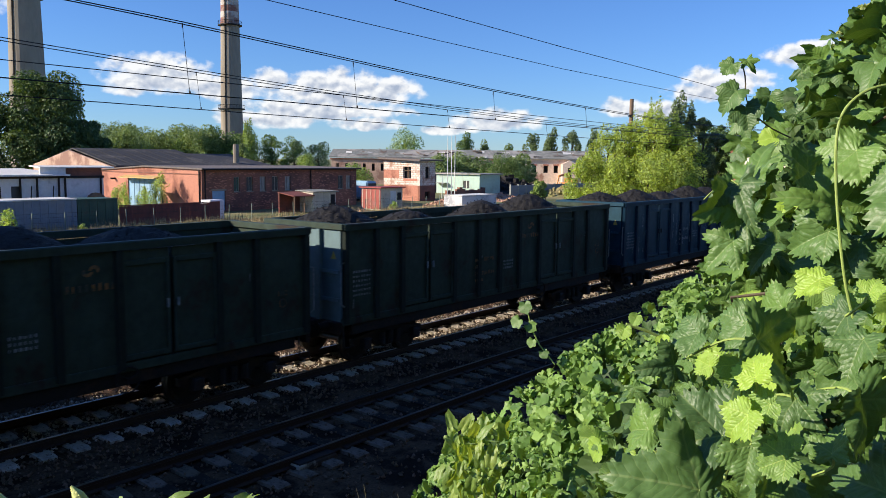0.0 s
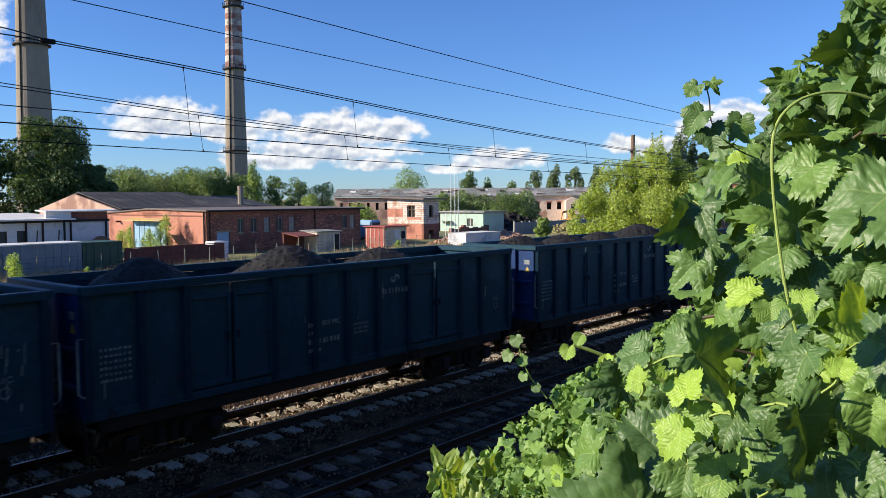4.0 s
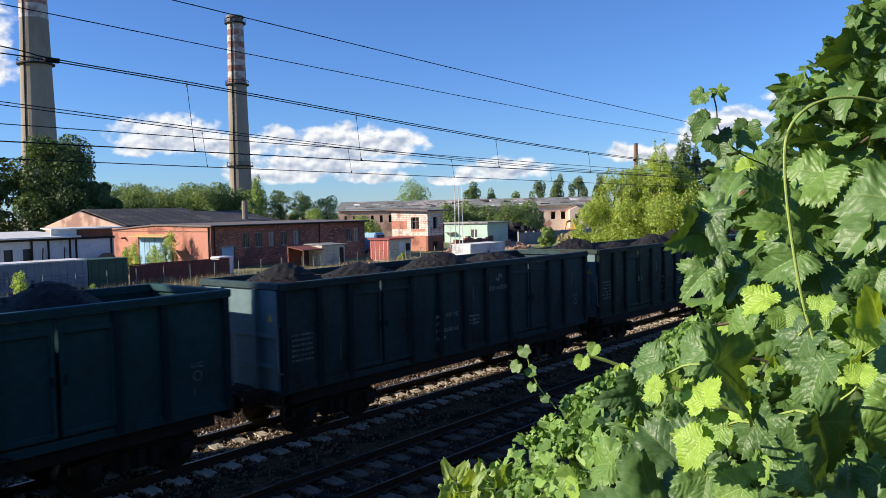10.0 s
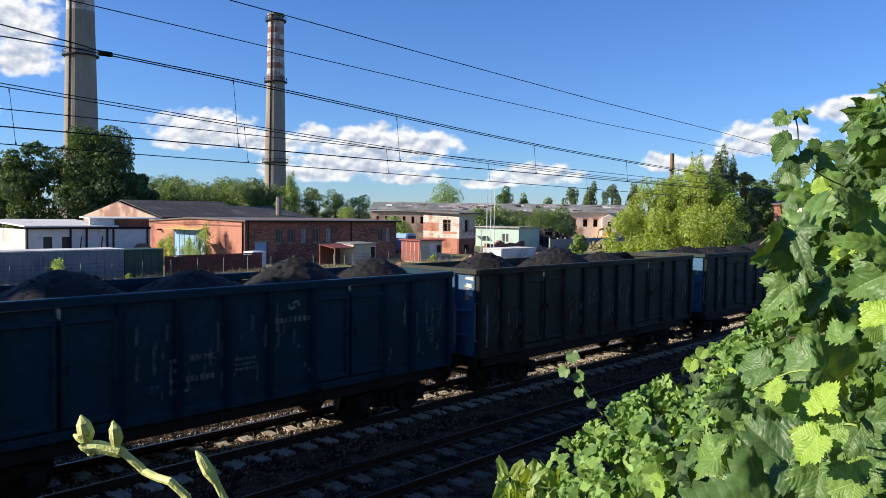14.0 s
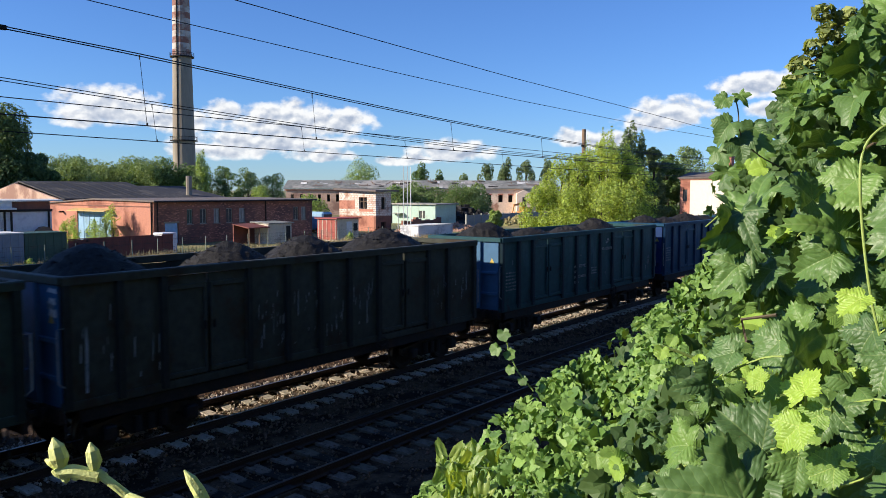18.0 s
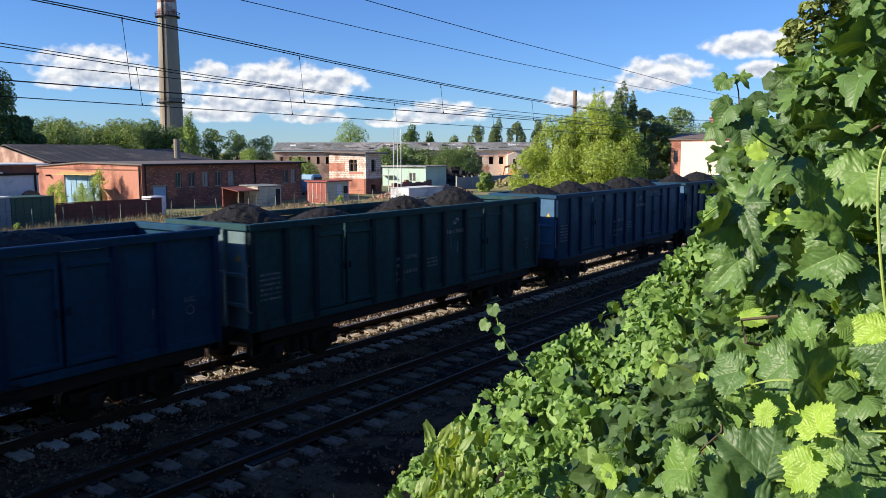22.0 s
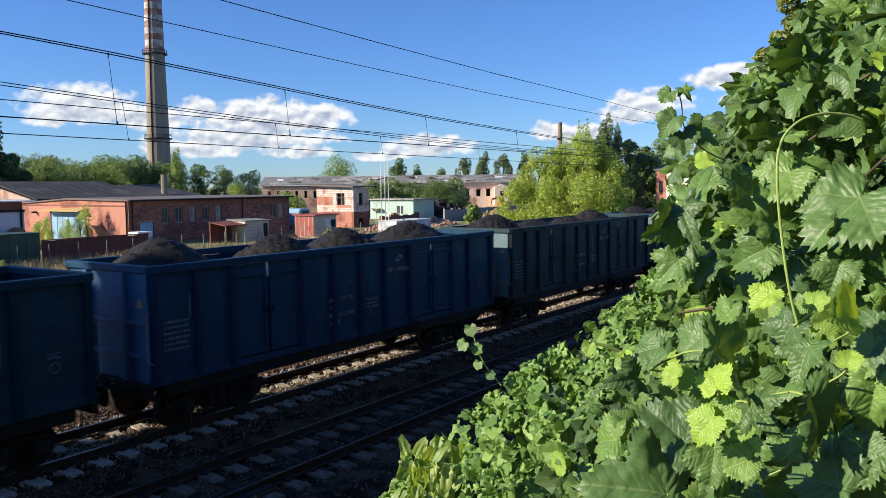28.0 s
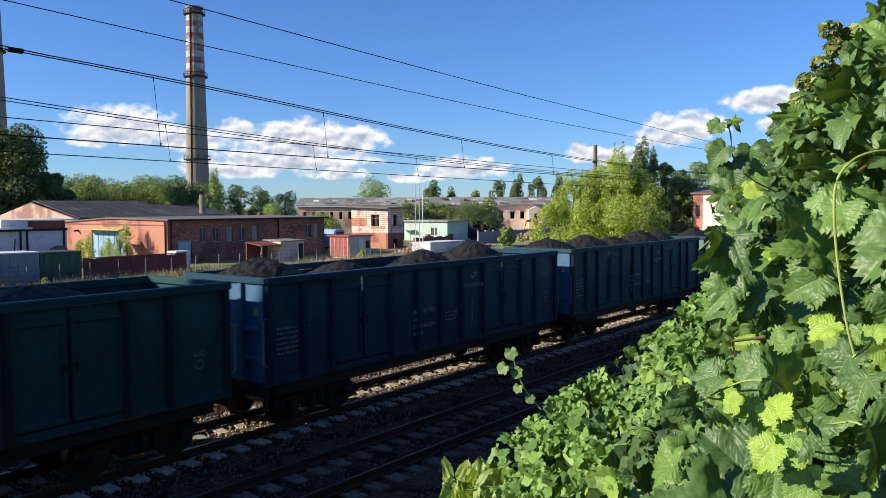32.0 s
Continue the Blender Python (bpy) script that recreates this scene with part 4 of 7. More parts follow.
def coal_mesh(seed):
    rng = random.Random(seed)
    nx, ny = 84, 20
    heaps = []
    x = rng.uniform(0.9, 1.9)
    while x < WAGON_L - 0.9:
        heaps.append((x, rng.uniform(-0.15, 0.25), rng.uniform(0.70, 1.10), rng.uniform(1.25, 1.65)))
        x += rng.uniform(2.3, 3.7)
    vs, fs = [], []
    for i in range(nx + 1):
        for j in range(ny + 1):
            u, v = 0.07 + (WAGON_L - 0.14) * i / nx, -1.29 + 2.58 * j / ny
            z = 2.70
            for hx, hy, hz, hr in heaps:
                d = math.hypot((u - hx), (v - hy) * 1.05)
                z = max(z, 2.80 + hz * (1 - (0.12 + (d / hr) ** 2) ** 0.5 + 0.34) if d < hr * 1.3 else 2.70)
            edge = min(1.0, (1.29 - abs(v)) / 0.30, (u - 0.07) / 0.25 + 0.01, (WAGON_L - 0.07 - u) / 0.25 + 0.01)
            z = min(z, 3.10 + edge * 1.4)
            z += 0.035 * noise.noise((u * 3.2, v * 3.2, seed)) + 0.045 * noise.noise((u * 11, v * 11, seed))
            vs.append((u, v, z))
    for i, j in product(range(nx), range(ny)):
        a = i * (ny + 1) + j
        fs.append((a, a + ny + 1, a + ny + 2, a + 1))
    me = from_arrays("coal_load", vs, fs)
    me.materials.append(M["coal"])
    # loose lumps on the slopes
    r2 = np.random.default_rng(seed)
    tri = [(0, 2, 4), (2, 1, 4), (1, 3, 4), (3, 0, 4), (2, 0, 5), (1, 2, 5), (3, 1, 5), (0, 3, 5)]
    lv, lf = [], []
    for _ in range(1000):
        i, j = int(r2.integers(2, nx - 2)), int(r2.integers(2, ny - 2))
        c = np.array(vs[i * (ny + 1) + j]) + r2.uniform(-0.05, 0.05, 3)
        s = r2.uniform(0.012, 0.04)
        k = len(lv)
        for ax in ((1, 0, 0), (-1, 0, 0), (0, 1, 0), (0, -1, 0), (0, 0, 1), (0, 0, -1)):
            lv.append(tuple(c + np.array(ax) * s * r2.uniform(0.6, 1.2)))
        lf += [tuple(k + q for q in t) for t in tri]
    lumps = from_arrays("coal_lumps", lv, lf)
    lumps.materials.append(M["coal"])
    return me, lumps


COAL = [coal_mesh(11 + i) for i in range(7)]
# side paint, end paint with the sunlight put into its colour, marking, scrapes
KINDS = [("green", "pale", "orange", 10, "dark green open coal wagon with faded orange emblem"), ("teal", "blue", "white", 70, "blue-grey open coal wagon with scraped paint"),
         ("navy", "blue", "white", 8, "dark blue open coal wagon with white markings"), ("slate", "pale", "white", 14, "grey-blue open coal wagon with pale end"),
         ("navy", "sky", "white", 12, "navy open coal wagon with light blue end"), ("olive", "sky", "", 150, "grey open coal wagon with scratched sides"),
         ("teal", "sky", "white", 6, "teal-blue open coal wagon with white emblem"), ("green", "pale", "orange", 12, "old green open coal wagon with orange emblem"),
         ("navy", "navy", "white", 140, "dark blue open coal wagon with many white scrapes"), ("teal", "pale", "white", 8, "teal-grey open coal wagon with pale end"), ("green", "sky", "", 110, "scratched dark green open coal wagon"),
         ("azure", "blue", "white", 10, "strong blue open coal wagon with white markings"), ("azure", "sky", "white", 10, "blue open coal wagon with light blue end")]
ORDER = [0, 0, 0, 8, 2, 2, 4, 9, 3, 7, 8, 5, 10, 5, 6, 11, 9, 12, 4, 4, 12, 3, 9, 4, 6, 3, 9, 4]      # from the wagon ahead of the first to the last
FIRST = -3
NUDGE = {0: 0.17, 1: -0.35, 3: 0.30, 4: 0.06, 5: 0.28, 7: -0.11, 8: -0.14, 10: -0.38, 12: 0.09, 13: -0.15, 14: 0.22, 15: 0.13, 16: -0.16, 18: 0.12, 20: -0.08}


def run(t):
    """Metres that the train has gone: it gathers speed slowly."""
    return 8.231 * t + 0.0265 * t * t


def train():
    made, placed = {}, []
    for i, kind in enumerate(ORDER):
        if kind in made:
            w = copy_thing(made[kind], pose(0, Y_TRAIN, 0))
        else:
            w = made[kind] = wagon(*KINDS[kind][:4], kind, KINDS[kind][4])
        k = FIRST + i
        load = tagged(new("coal_load", COAL[i % len(COAL)][0]), "heaped black coal in an open wagon", "coal", "coal in the wagons")
        tagged(part_mesh("coal_rubble", COAL[i % len(COAL)][1], None, load), kind="stuff")
        placed.append((w, load, 26.51 + PITCH * k + NUDGE.get(k, 0.0)))
    return placed


TRAIN = train()


# ---------------------------------------------------------------- works beyond the railway
def wall_with_openings(bm, x0, x1, z0, z1, holes, y=0.0, thick=0.35):
    """A wall along x, its outer face at y, pierced by holes (xa, xb, za, zb)."""
    xs = sorted({x0, x1, *[h[0] for h in holes], *[h[1] for h in holes]})
    zs = sorted({z0, z1, *[h[2] for h in holes], *[h[3] for h in holes]})
    for xa, xb in zip(xs, xs[1:]):
        run_from = None
        for za, zb in zip(zs, zs[1:]):
            cx, cz = (xa + xb) / 2, (za + zb) / 2
            solid = not any(h[0] < cx < h[1] and h[2] < cz < h[3] for h in holes)
            if solid and run_from is None:
                run_from = za
            if run_from is not None and (not solid or zb == zs[-1]):
                box(bm, xa, xb, y, y + thick, run_from, zb if solid else za)
                run_from = None
    bmesh.ops.remove_doubles(bm, verts=bm.verts, dist=0.001)
    return bm


def window(root, xa, xb, za, zb, y, mat="frame", bars_=(1, 1), label="", set_in=0.10, glass="glass"):
    """A framed window standing in an opening along x."""
    w = 0.06
    bm = bmesh.new()
    loops = [[bm.verts.new((x, yy, z)) for x, z in ((xa + k, za + k), (xb - k, za + k), (xb - k, zb - k), (xa + k, zb - k))] for k, yy in ((0.0, y + set_in), (w, y + set_in), (w, y + set_in + 0.07), (0.0, y + set_in + 0.07))]
    for p, q in zip(loops, loops[1:] + loops[:1]):
        for i in range(4):
            bm.faces.new((p[i], p[(i + 1) % 4], q[(i + 1) % 4], q[i]))
    bmesh.ops.recalc_face_normals(bm, faces=bm.faces)
    win = part("window", bm, M[mat], root, label)
    for i in range(bars_[0]):
        x = xa + (xb - xa) * (i + 1) / (bars_[0] + 1)
        part("glazing_bar", one_box(x - 0.025, x + 0.025, y + set_in + 0.005, y + set_in + 0.06, za + w, zb - w), M[mat], win)
    for i in range(bars_[1]):
        z = za + (zb - za) * (i + 1) / (bars_[1] + 1)
        part("glazing_bar", one_box(xa + w, xb - w, y + set_in + 0.01, y + set_in + 0.055, z - 0.02, z + 0.02), M[mat], win)
    part("pane", one_box(xa + w, xb - w, y + set_in + 0.065, y + set_in + 0.08, za + w, zb - w), M[glass], win)
    part("sill", one_box(xa - 0.05, xb + 0.05, y - 0.06, y + set_in, za - 0.08, za), M["concrete"], win)
    return win


def brick_works():
    """Low brick workshop: a gable turned to the sun, a long front in shade that is also put into its brick colour."""
    r = thing("brick_workshop", (45.7, 67.8, GROUND), "low red brick workshop with flat felt roof and blue doors", "building")
    L, D, H = 21.0, 19.4, 4.3
    wins = [(3.75, 4.45), (5.3, 6.1), (7.0, 7.75), (8.6, 9.4), (10.3, 11.1), (18.05, 18.85), (19.3, 20.05)]
    holes = [(a, b, 1.95, 3.45) for a, b in wins] + [(1.2, 2.75, 0.1, 2.1)]
    # front takes the darker brick for the shade it stands in
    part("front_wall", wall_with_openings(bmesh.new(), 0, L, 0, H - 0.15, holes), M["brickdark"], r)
    for i, (a, b) in enumerate(wins):
        window(r, a, b, 1.95, 3.45, 0, "agedframe", glass="frostedpane" if i in (2, 4, 6) else "glass" if i else "greenbox", bars_=(1, 0))
    part("door", one_box(1.24, 2.71, 0.12, 0.18, 0.1, 2.08), M["bluedoor"], r, "blue double door")
    part("lintel", one_box(1.1, 2.85, -0.02, 0.12, 2.1, 2.25), M["concrete"], r)
    # gable, drawn along y at x = 0
    door = (7.3, 13.6)
    bm = bmesh.new()
    for a, b, lo, hi in ((0.35, door[0], 0, H - 0.2), (door[1], D, 0, H - 0.2), (door[0], door[1], 3.15, H - 0.2)):
        box(bm, 0, 0.35, a, b, lo, hi)
    prism(bm, [(0.0, H - 0.2), (D, H - 0.55), (D, H - 0.45), (D * 0.52, H + 0.02), (0.0, H - 0.06)], "x", -0.03, 0.32)
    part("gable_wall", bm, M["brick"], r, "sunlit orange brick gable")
    g = part("big_door", one_box(0.10, 0.18, door[0], door[1], 0, 3.15), M["bluedoor"], r, "wide light blue sliding door")
    for i in range(7):
        y = door[0] + 0.05 + i * (door[1] - door[0] - 0.1) / 6
        part("door_rib", one_box(0.06, 0.10, y - 0.03, y + 0.03, 0.05, 3.1), M["bluedoor"], g)
    aw = bmesh.new()
    prism(aw, [(0.02, 3.32), (-0.95, 3.15), (-0.95, 3.22), (0.02, 3.46)], "y", door[0] - 0.4, door[1] + 0.4)
    part("awning", aw, M["ochre"], r, "pale board awning over the door")
    part("lamp_arm", one_box(-0.5, 0, 16.2, 16.4, 2.9, 3.08), M["steel"], r)
    part("string_course", one_box(-0.06, 0.0, 0.2, D - 0.2, H - 0.62, H - 0.52), M["brickdark"], r)
    part("corner_pipe", tube(bmesh.new(), [(-0.1, 0.25, H - 0.2), (-0.1, 0.25, 0.1)], 0.07, 6), M["steel"], r)
    part("back_wall", one_box(0, L, D - 0.35, D, 0, H - 0.6), M["brickdark"], r)
    part("end_wall", one_box(L - 0.35, L, 0.35, D - 0.35, 0, H - 0.3), M["brickdark"], r)
    rf = bmesh.new()
    prism(rf, [(-0.45, H - 0.12), (-0.45, H + 0.02), (D * 0.52, H + 0.18), (D + 0.4, H - 0.35), (D + 0.4, H - 0.45), (D * 0.52, H + 0.03)], "x", -0.25, L + 0.4)
    part("roof", rf, M["roofbrown"], r, "flat dark felt roof")
    part("gutter", tube(bmesh.new(), [(-0.2, -0.52, H - 0.10), (L + 0.3, -0.52, H - 0.10)], 0.07, 6), M["steel"], r)
    for x in (0.35, 13.9):
        part("downpipe", tube(bmesh.new(), [(x, -0.1, H - 0.15), (x, -0.1, 0.2)], 0.06, 6), M["steel"], r)
    rng = random.Random(5)
    bm = bmesh.new()
    for i in range(900):        # single proud and sunken bricks
        x, z = rng.uniform(0.2, L - 0.4), rng.uniform(0.3, H - 0.35)
        if any(h[0] - 0.3 < x < h[1] + 0.1 and h[2] - 0.15 < z < h[3] + 0.1 for h in holes):
            continue
        z = round(z / 0.075) * 0.075
        box(bm, x, x + 0.24, -0.008, 0.0, z, z + 0.065)
    tagged(part("brick_course", bm, M["brick"], r), kind="stuff")


def annex():
    r = thing("lean_to_shed", (53.0, 60.6, GROUND), "small cream sheet-metal shed with red lean-to roof", "shed")
    part("body", one_box(0.6, 3.7, 0, 2.4, 0, 2.0), M["cream"], r)
    for i in range(9):
        part("panel_rib", one_box(0.7 + i * 0.32, 0.76 + i * 0.32, -0.03, 0.0, 0.05, 1.95), M["cream"], r)
    part("door", one_box(2.95, 3.5, -0.05, 0.0, 0.05, 1.75), M["dark"], r)
    rf = bmesh.new()
    prism(rf, [(-0.2, 2.0), (2.6, 2.1), (2.6, 2.2), (-0.2, 2.1)], "x", 0.5, 3.9)
    part("roof", rf, M["roofgrey"], r)
    rf = bmesh.new()
    prism(rf, [(-0.3, 1.65), (2.2, 2.0), (2.2, 2.06), (-0.3, 1.75)], "x", -2.1, 0.55)
    part("lean_to_roof", rf, M["redfence"], r, "faded red-brown lean-to roof")
    part("lean_to_back", one_box(-2.0, 0.6, 2.0, 2.15, 0, 1.95), M["redfence"], r)
    for x in (-1.95, -0.7):
        part("post", one_box(x, x + 0.1, -0.2, -0.1, 0, 1.65), M["wood"], r)


def dark_hall():
    r = thing("black_roofed_hall", (48.8, 91.0, GROUND), "long workshop hall with black tarred roof", "building")
    L, D = 23.2, 20.0
    part("front_wall", one_box(0, L, 0, 0.35, 0, 4.3), M["brickdark"], r)
    part("back_wall", one_box(0, L, D - 0.35, D, 0, 4.3), M["brickdark"], r)
    g = bmesh.new()
    prism(g, [(0.35, 0), (D - 0.35, 0), (D - 0.35, 4.3), (D / 2, 6.1), (0.35, 4.3)], "x", 0, 0.35)
    part("gable_wall", g, M["ruinbrick"], r, "mottled tan brick gable")
    g = bmesh.new()
    prism(g, [(0.35, 0), (D - 0.35, 0), (D - 0.35, 4.3), (D / 2, 5.6), (0.35, 4.3)], "x", L - 0.35, L)
    part("gable_wall", g, M["brickdark"], r)
    bm = bmesh.new()
    prism(bm, [(-0.6, 4.15), (D / 2, 6.25), (D + 0.6, 4.15), (D + 0.6, 4.3), (D / 2, 6.42), (-0.6, 4.32)], "x", 0.5, L * 0.65)
    prism(bm, [(-0.6, 4.12), (D / 2, 5.75), (D + 0.6, 4.12), (D + 0.6, 4.25), (D / 2, 5.9), (-0.6, 4.25)], "x", L * 0.65, L + 1.0)
    part("roof", bm, M["roofblack"], r, "black tarred pitched roof")
    for i in range(8):
        x = 1.2 + i * 1.75
        s = bmesh.new()
        prism(s, [(-0.6, 4.325), (D / 2, 6.425), (D / 2, 6.45), (-0.6, 4.35)], "x", x, x + 0.07)
        part("roof_seam", s, M["roofblack"], r)
    part("vent_pipe", tube(bmesh.new(), [(19.5, 2.0, 4.2), (19.5, 2.0, 7.2)], 0.42, 10), M["concrete"], r, "pale round vent pipe")


def white_sheds():
    r = thing("white_shed_row", (28.2, 76.0, GROUND), "white panelled shed row with dark posts and pale roof", "building")
    L = 11.9
    holes = [(1.55, 2.35, 0.9, 2.6), (3.2, 4.1, 0.9, 2.6)]
    part("front_wall", wall_with_openings(bmesh.new(), 0, L, 0, 3.35, holes, 0, 0.2), M["whitewall"], r)
    for a, b, c, d in holes:
        window(r, a, b, c, d, 0, "dark", (0, 0))
    # sunlight on the end is put into its paler, warmer white
    part("end_wall", one_box(0, 0.2, 0.2, 9, 0, 3.3), M["roofwhite"], r, "sunlit white end wall")
    for x in (0.05, 3.9, 5.4, 7.4, 8.0, 11.5):
        part("post", one_box(x, x + 0.14, -0.16, -0.02, 0, 3.3), M["steel"], r)
    part("beam", one_box(-0.1, L, -0.18, -0.02, 3.3, 3.52), M["steel"], r)
    rf = bmesh.new()
    prism(rf, [(-0.9, 3.52), (9.2, 3.95), (9.2, 4.1), (-0.9, 3.66)], "x", -0.4, 8.2)
    part("roof", rf, M["roofwhite"], r, "pale sheet roof")
    up = bmesh.new()
    prism(up, [(-0.3, 4.25), (2.0, 4.36), (2.0, 4.48), (-0.3, 4.37)], "x", 5.7, L + 1.0)
    part("upper_roof", up, M["roofwhite"], r)
    part("upper_wall", one_box(8.2, L, 0.3, 0.5, 3.5, 4.25), M["brickdark"], r)
    part("upper_front", one_box(5.8, 8.2, 0.0, 0.2, 3.62, 4.26), M["roofwhite"], r, "white panelled upper front")
    part("cable_drum", tube(bmesh.new(), [(10.6, -1.2, 0.95), (10.6, -0.7, 0.95)], 0.95, 16), M["wood"], r)
    for x in (4.4, 4.9, 6.4):
        part("leaning_pole", tube(bmesh.new(), [(x, -0.9, 0), (x + 0.5, -0.25, 2.6)], 0.05, 6), M["steel"], r)


def yard_boxes():
    spec = [("storage_container", 4.0, 13.9, 2.25, "greybox", "long blue-grey sheet metal garage"), ("storage_container", 14.0, 28.0, 2.28, "greybox", "long blue-grey sheet metal garage with white roof edge"),
            ("storage_container", 28.06, 31.1, 2.2, "greenbox", "dark green storage container")]
    for name, x0, x1, h, mat, label in spec:
        r = thing(name, (x0, 57.0, GROUND), label, "container", "containers along the yard")
        w = x1 - x0
        part("body", one_box(0, w, 0, 2.5, 0.0, h), M[mat], r)
        part("roof_edge", one_box(-0.05, w + 0.02, -0.07, 2.55, h, h + 0.09), M["roofwhite"] if mat == "greybox" else M["greenbox"], r)
        n = int(w / 0.55)
        me = make(one_box(-0.05, 0.05, -0.035, 0.0, 0.05, h - 0.05), "rib", M[mat])
        for i in range(n):
            shared("rib", me, r, pose(0.3 + i * (w - 0.6) / max(n - 1, 1), 0, 0))
        if mat == "greenbox":
            part("end_door", one_box(w, w + 0.06, 0.1, 2.4, 0.05, h - 0.1), M["greybox"], r, "grey end doors")
    r = thing("board_fence", (31.6, 57.6, GROUND), "red-brown board fence around the yard", "fence")
    me = make(one_box(0.0, 0.985, 0, 0.06, 0.0, 1.62), "board", M["redfence"])
    for i in range(9):
        shared("board", me, r, pose(i * 1.0, random.uniform(0, 0.03), random.uniform(-0.03, 0.02)))
    part("top_rail", one_box(0, 9, -0.03, 0.10, 1.63, 1.70), M["redfence"], r)
    g = thing("pallet_stack", (41.2, 58.6, GROUND), "white sheet-covered stack by the fence", "stack")
    part("cover", one_box(-0.9, 0.5, 0, 1.4, 0, 1.75, 0.05), M["whitewall"], g)
    # wire mesh fence
    f = thing("mesh_fence", (6, 55.2, GROUND), "wire mesh fence on thin grey posts", "fence")
    post = make(one_box(-0.024, 0.024, -0.024, 0.024, 0, 1.55), "post", M["greenpost"])
    for i in range(30):
        shared("post", post, f, pose(i * 2.25, random.uniform(-0.05, 0.05), 0, random.uniform(-2, 2), random.uniform(-2, 2), 0))
    bm = bmesh.new()
    for z in (0.15, 0.5, 0.85, 1.2, 1.48):
        tube(bm, [(0, 0, z), (66, 0, z)], 0.006, 4)
    for i in range(440):
        tube(bm, [(i * 0.15, 0, 0.1), (i * 0.15, 0, 1.48)], 0.0035, 3)
    part("mesh", bm, M["wire"], f)


def cabin():
    r = thing("site_cabin", (61.4, 58.8, GROUND), "red and cream site cabin with a door", "cabin")
    part("body", one_box(0, 3.4, 0, 2.8, 0, 2.3), M["cream"], r)
    part("side_board", one_box(-0.04, 0.0, 0.0, 2.8, 0.1, 2.2), M["red"], r, "red painted side")
    me = make(one_box(-0.07, -0.04, 0.0, 0.06, 0.1, 2.2), "batten", M["cream"])
    for i in range(5):
        shared("batten", me, r, pose(0, 0.1 + 0.62 * i, 0))
    part("door", one_box(1.5, 2.3, -0.05, 0, 0.05, 2.0), M["whitewall"], r)
    part("window", one_box(2.6, 3.2, -0.04, 0, 1.0, 1.8), M["dark"], r)
    part("roof", one_box(-0.25, 3.6, -0.3, 3.0, 2.3, 2.42), M["red"], r)
    b = thing("parked_van", (71.2, 70.5, GROUND), "blue van parked behind the cabin", "van")
    part("body", one_box(0, 1.8, 0, 4.2, 0.4, 2.62, 0.2), M["bluedoor"], b)
    part("windscreen", one_box(0.2, 1.6, -0.02, 0.0, 1.6, 2.35), M["glass"], b)
    for x, y in product((-0.03, 1.6), (0.8, 3.4)):
        part("wheel", tube(bmesh.new(), [(x, y, 0.38), (x + 0.23, y, 0.38)], 0.38, 14), M["dark"], b)


def tower():
    r = thing("brick_tower", (78.5, 68.2, GROUND), "two-storey brick tower with whitewashed upper floor", "building")
    W, D, H = 3.1, 6.4, 5.1
    mid = 2.0
    # shade and sun are in the brick: dark front, brighter side
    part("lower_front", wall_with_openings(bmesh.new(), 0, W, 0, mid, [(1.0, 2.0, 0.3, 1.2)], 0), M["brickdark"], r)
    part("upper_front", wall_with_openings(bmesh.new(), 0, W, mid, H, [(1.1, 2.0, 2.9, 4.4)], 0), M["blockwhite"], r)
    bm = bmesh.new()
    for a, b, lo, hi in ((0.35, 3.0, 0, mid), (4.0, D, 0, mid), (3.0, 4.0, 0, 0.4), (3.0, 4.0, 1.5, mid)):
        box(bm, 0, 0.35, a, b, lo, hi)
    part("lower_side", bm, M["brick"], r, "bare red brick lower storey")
    bm = bmesh.new()
    for a, b, lo, hi in ((0.35, 1.5, mid, H), (2.9, D, mid, H), (1.5, 2.9, mid, 2.9), (1.5, 2.9, 4.4, H)):
        box(bm, -0.012, 0.338, a, b, lo, hi)
    part("upper_side", bm, M["blockwhite"], r, "whitewashed brick upper storey")
    part("red_patch", one_box(-0.025, -0.012, 3.6, D, 2.9, 4.0), M["brick"], r)
    part("red_band", one_box(-0.02, -0.012, 0.4, 2.9, 2.55, 2.85), M["brick"], r)
    for y in (2.15,):
        part("window_cross", box(one_box(0.1, 0.18, y - 0.05, y + 0.05, 2.9, 4.4), 0.1, 0.18, 1.5, 2.9, 3.85, 3.93), M["wood"], r)
    # solid dark block put in for the shade inside the tower
    part("unlit_room_block", one_box(0.4, W - 0.4, 0.4, D - 0.1, 0.05, H - 0.2), M["dark"], r)
    part("back_wall", one_box(0.35, W, D - 0.09, D, 0, H), M["brickwhite"], r)
    part("far_wall", one_box(W - 0.35, W, 0.35, D - 0.1, 0, H), M["brickwhite"], r)
    rf = bmesh.new()
    prism(rf, [(-0.6, H + 0.05), (D + 0.5, H + 0.3), (D + 0.5, H + 0.5), (-0.6, H + 0.25)], "x", -0.7, W + 0.9)
    part("roof", rf, M["roofbrown"], r, "sagging brown roof slab")
    w = thing("ruined_brick_wall", (79.0, 64.0, GROUND), "broken red brick wall with rubble", "wall")
    rng = random.Random(2)
    x = 0.0
    while x < 7.5:
        h = 1.5 + 0.5 * noise.noise((x * 0.6, 0, 4))
        part("wall_piece", one_box(x, x + 0.62, 0, 0.4, 0, h), M["brickdark"], w)
        x += 0.62
    return r


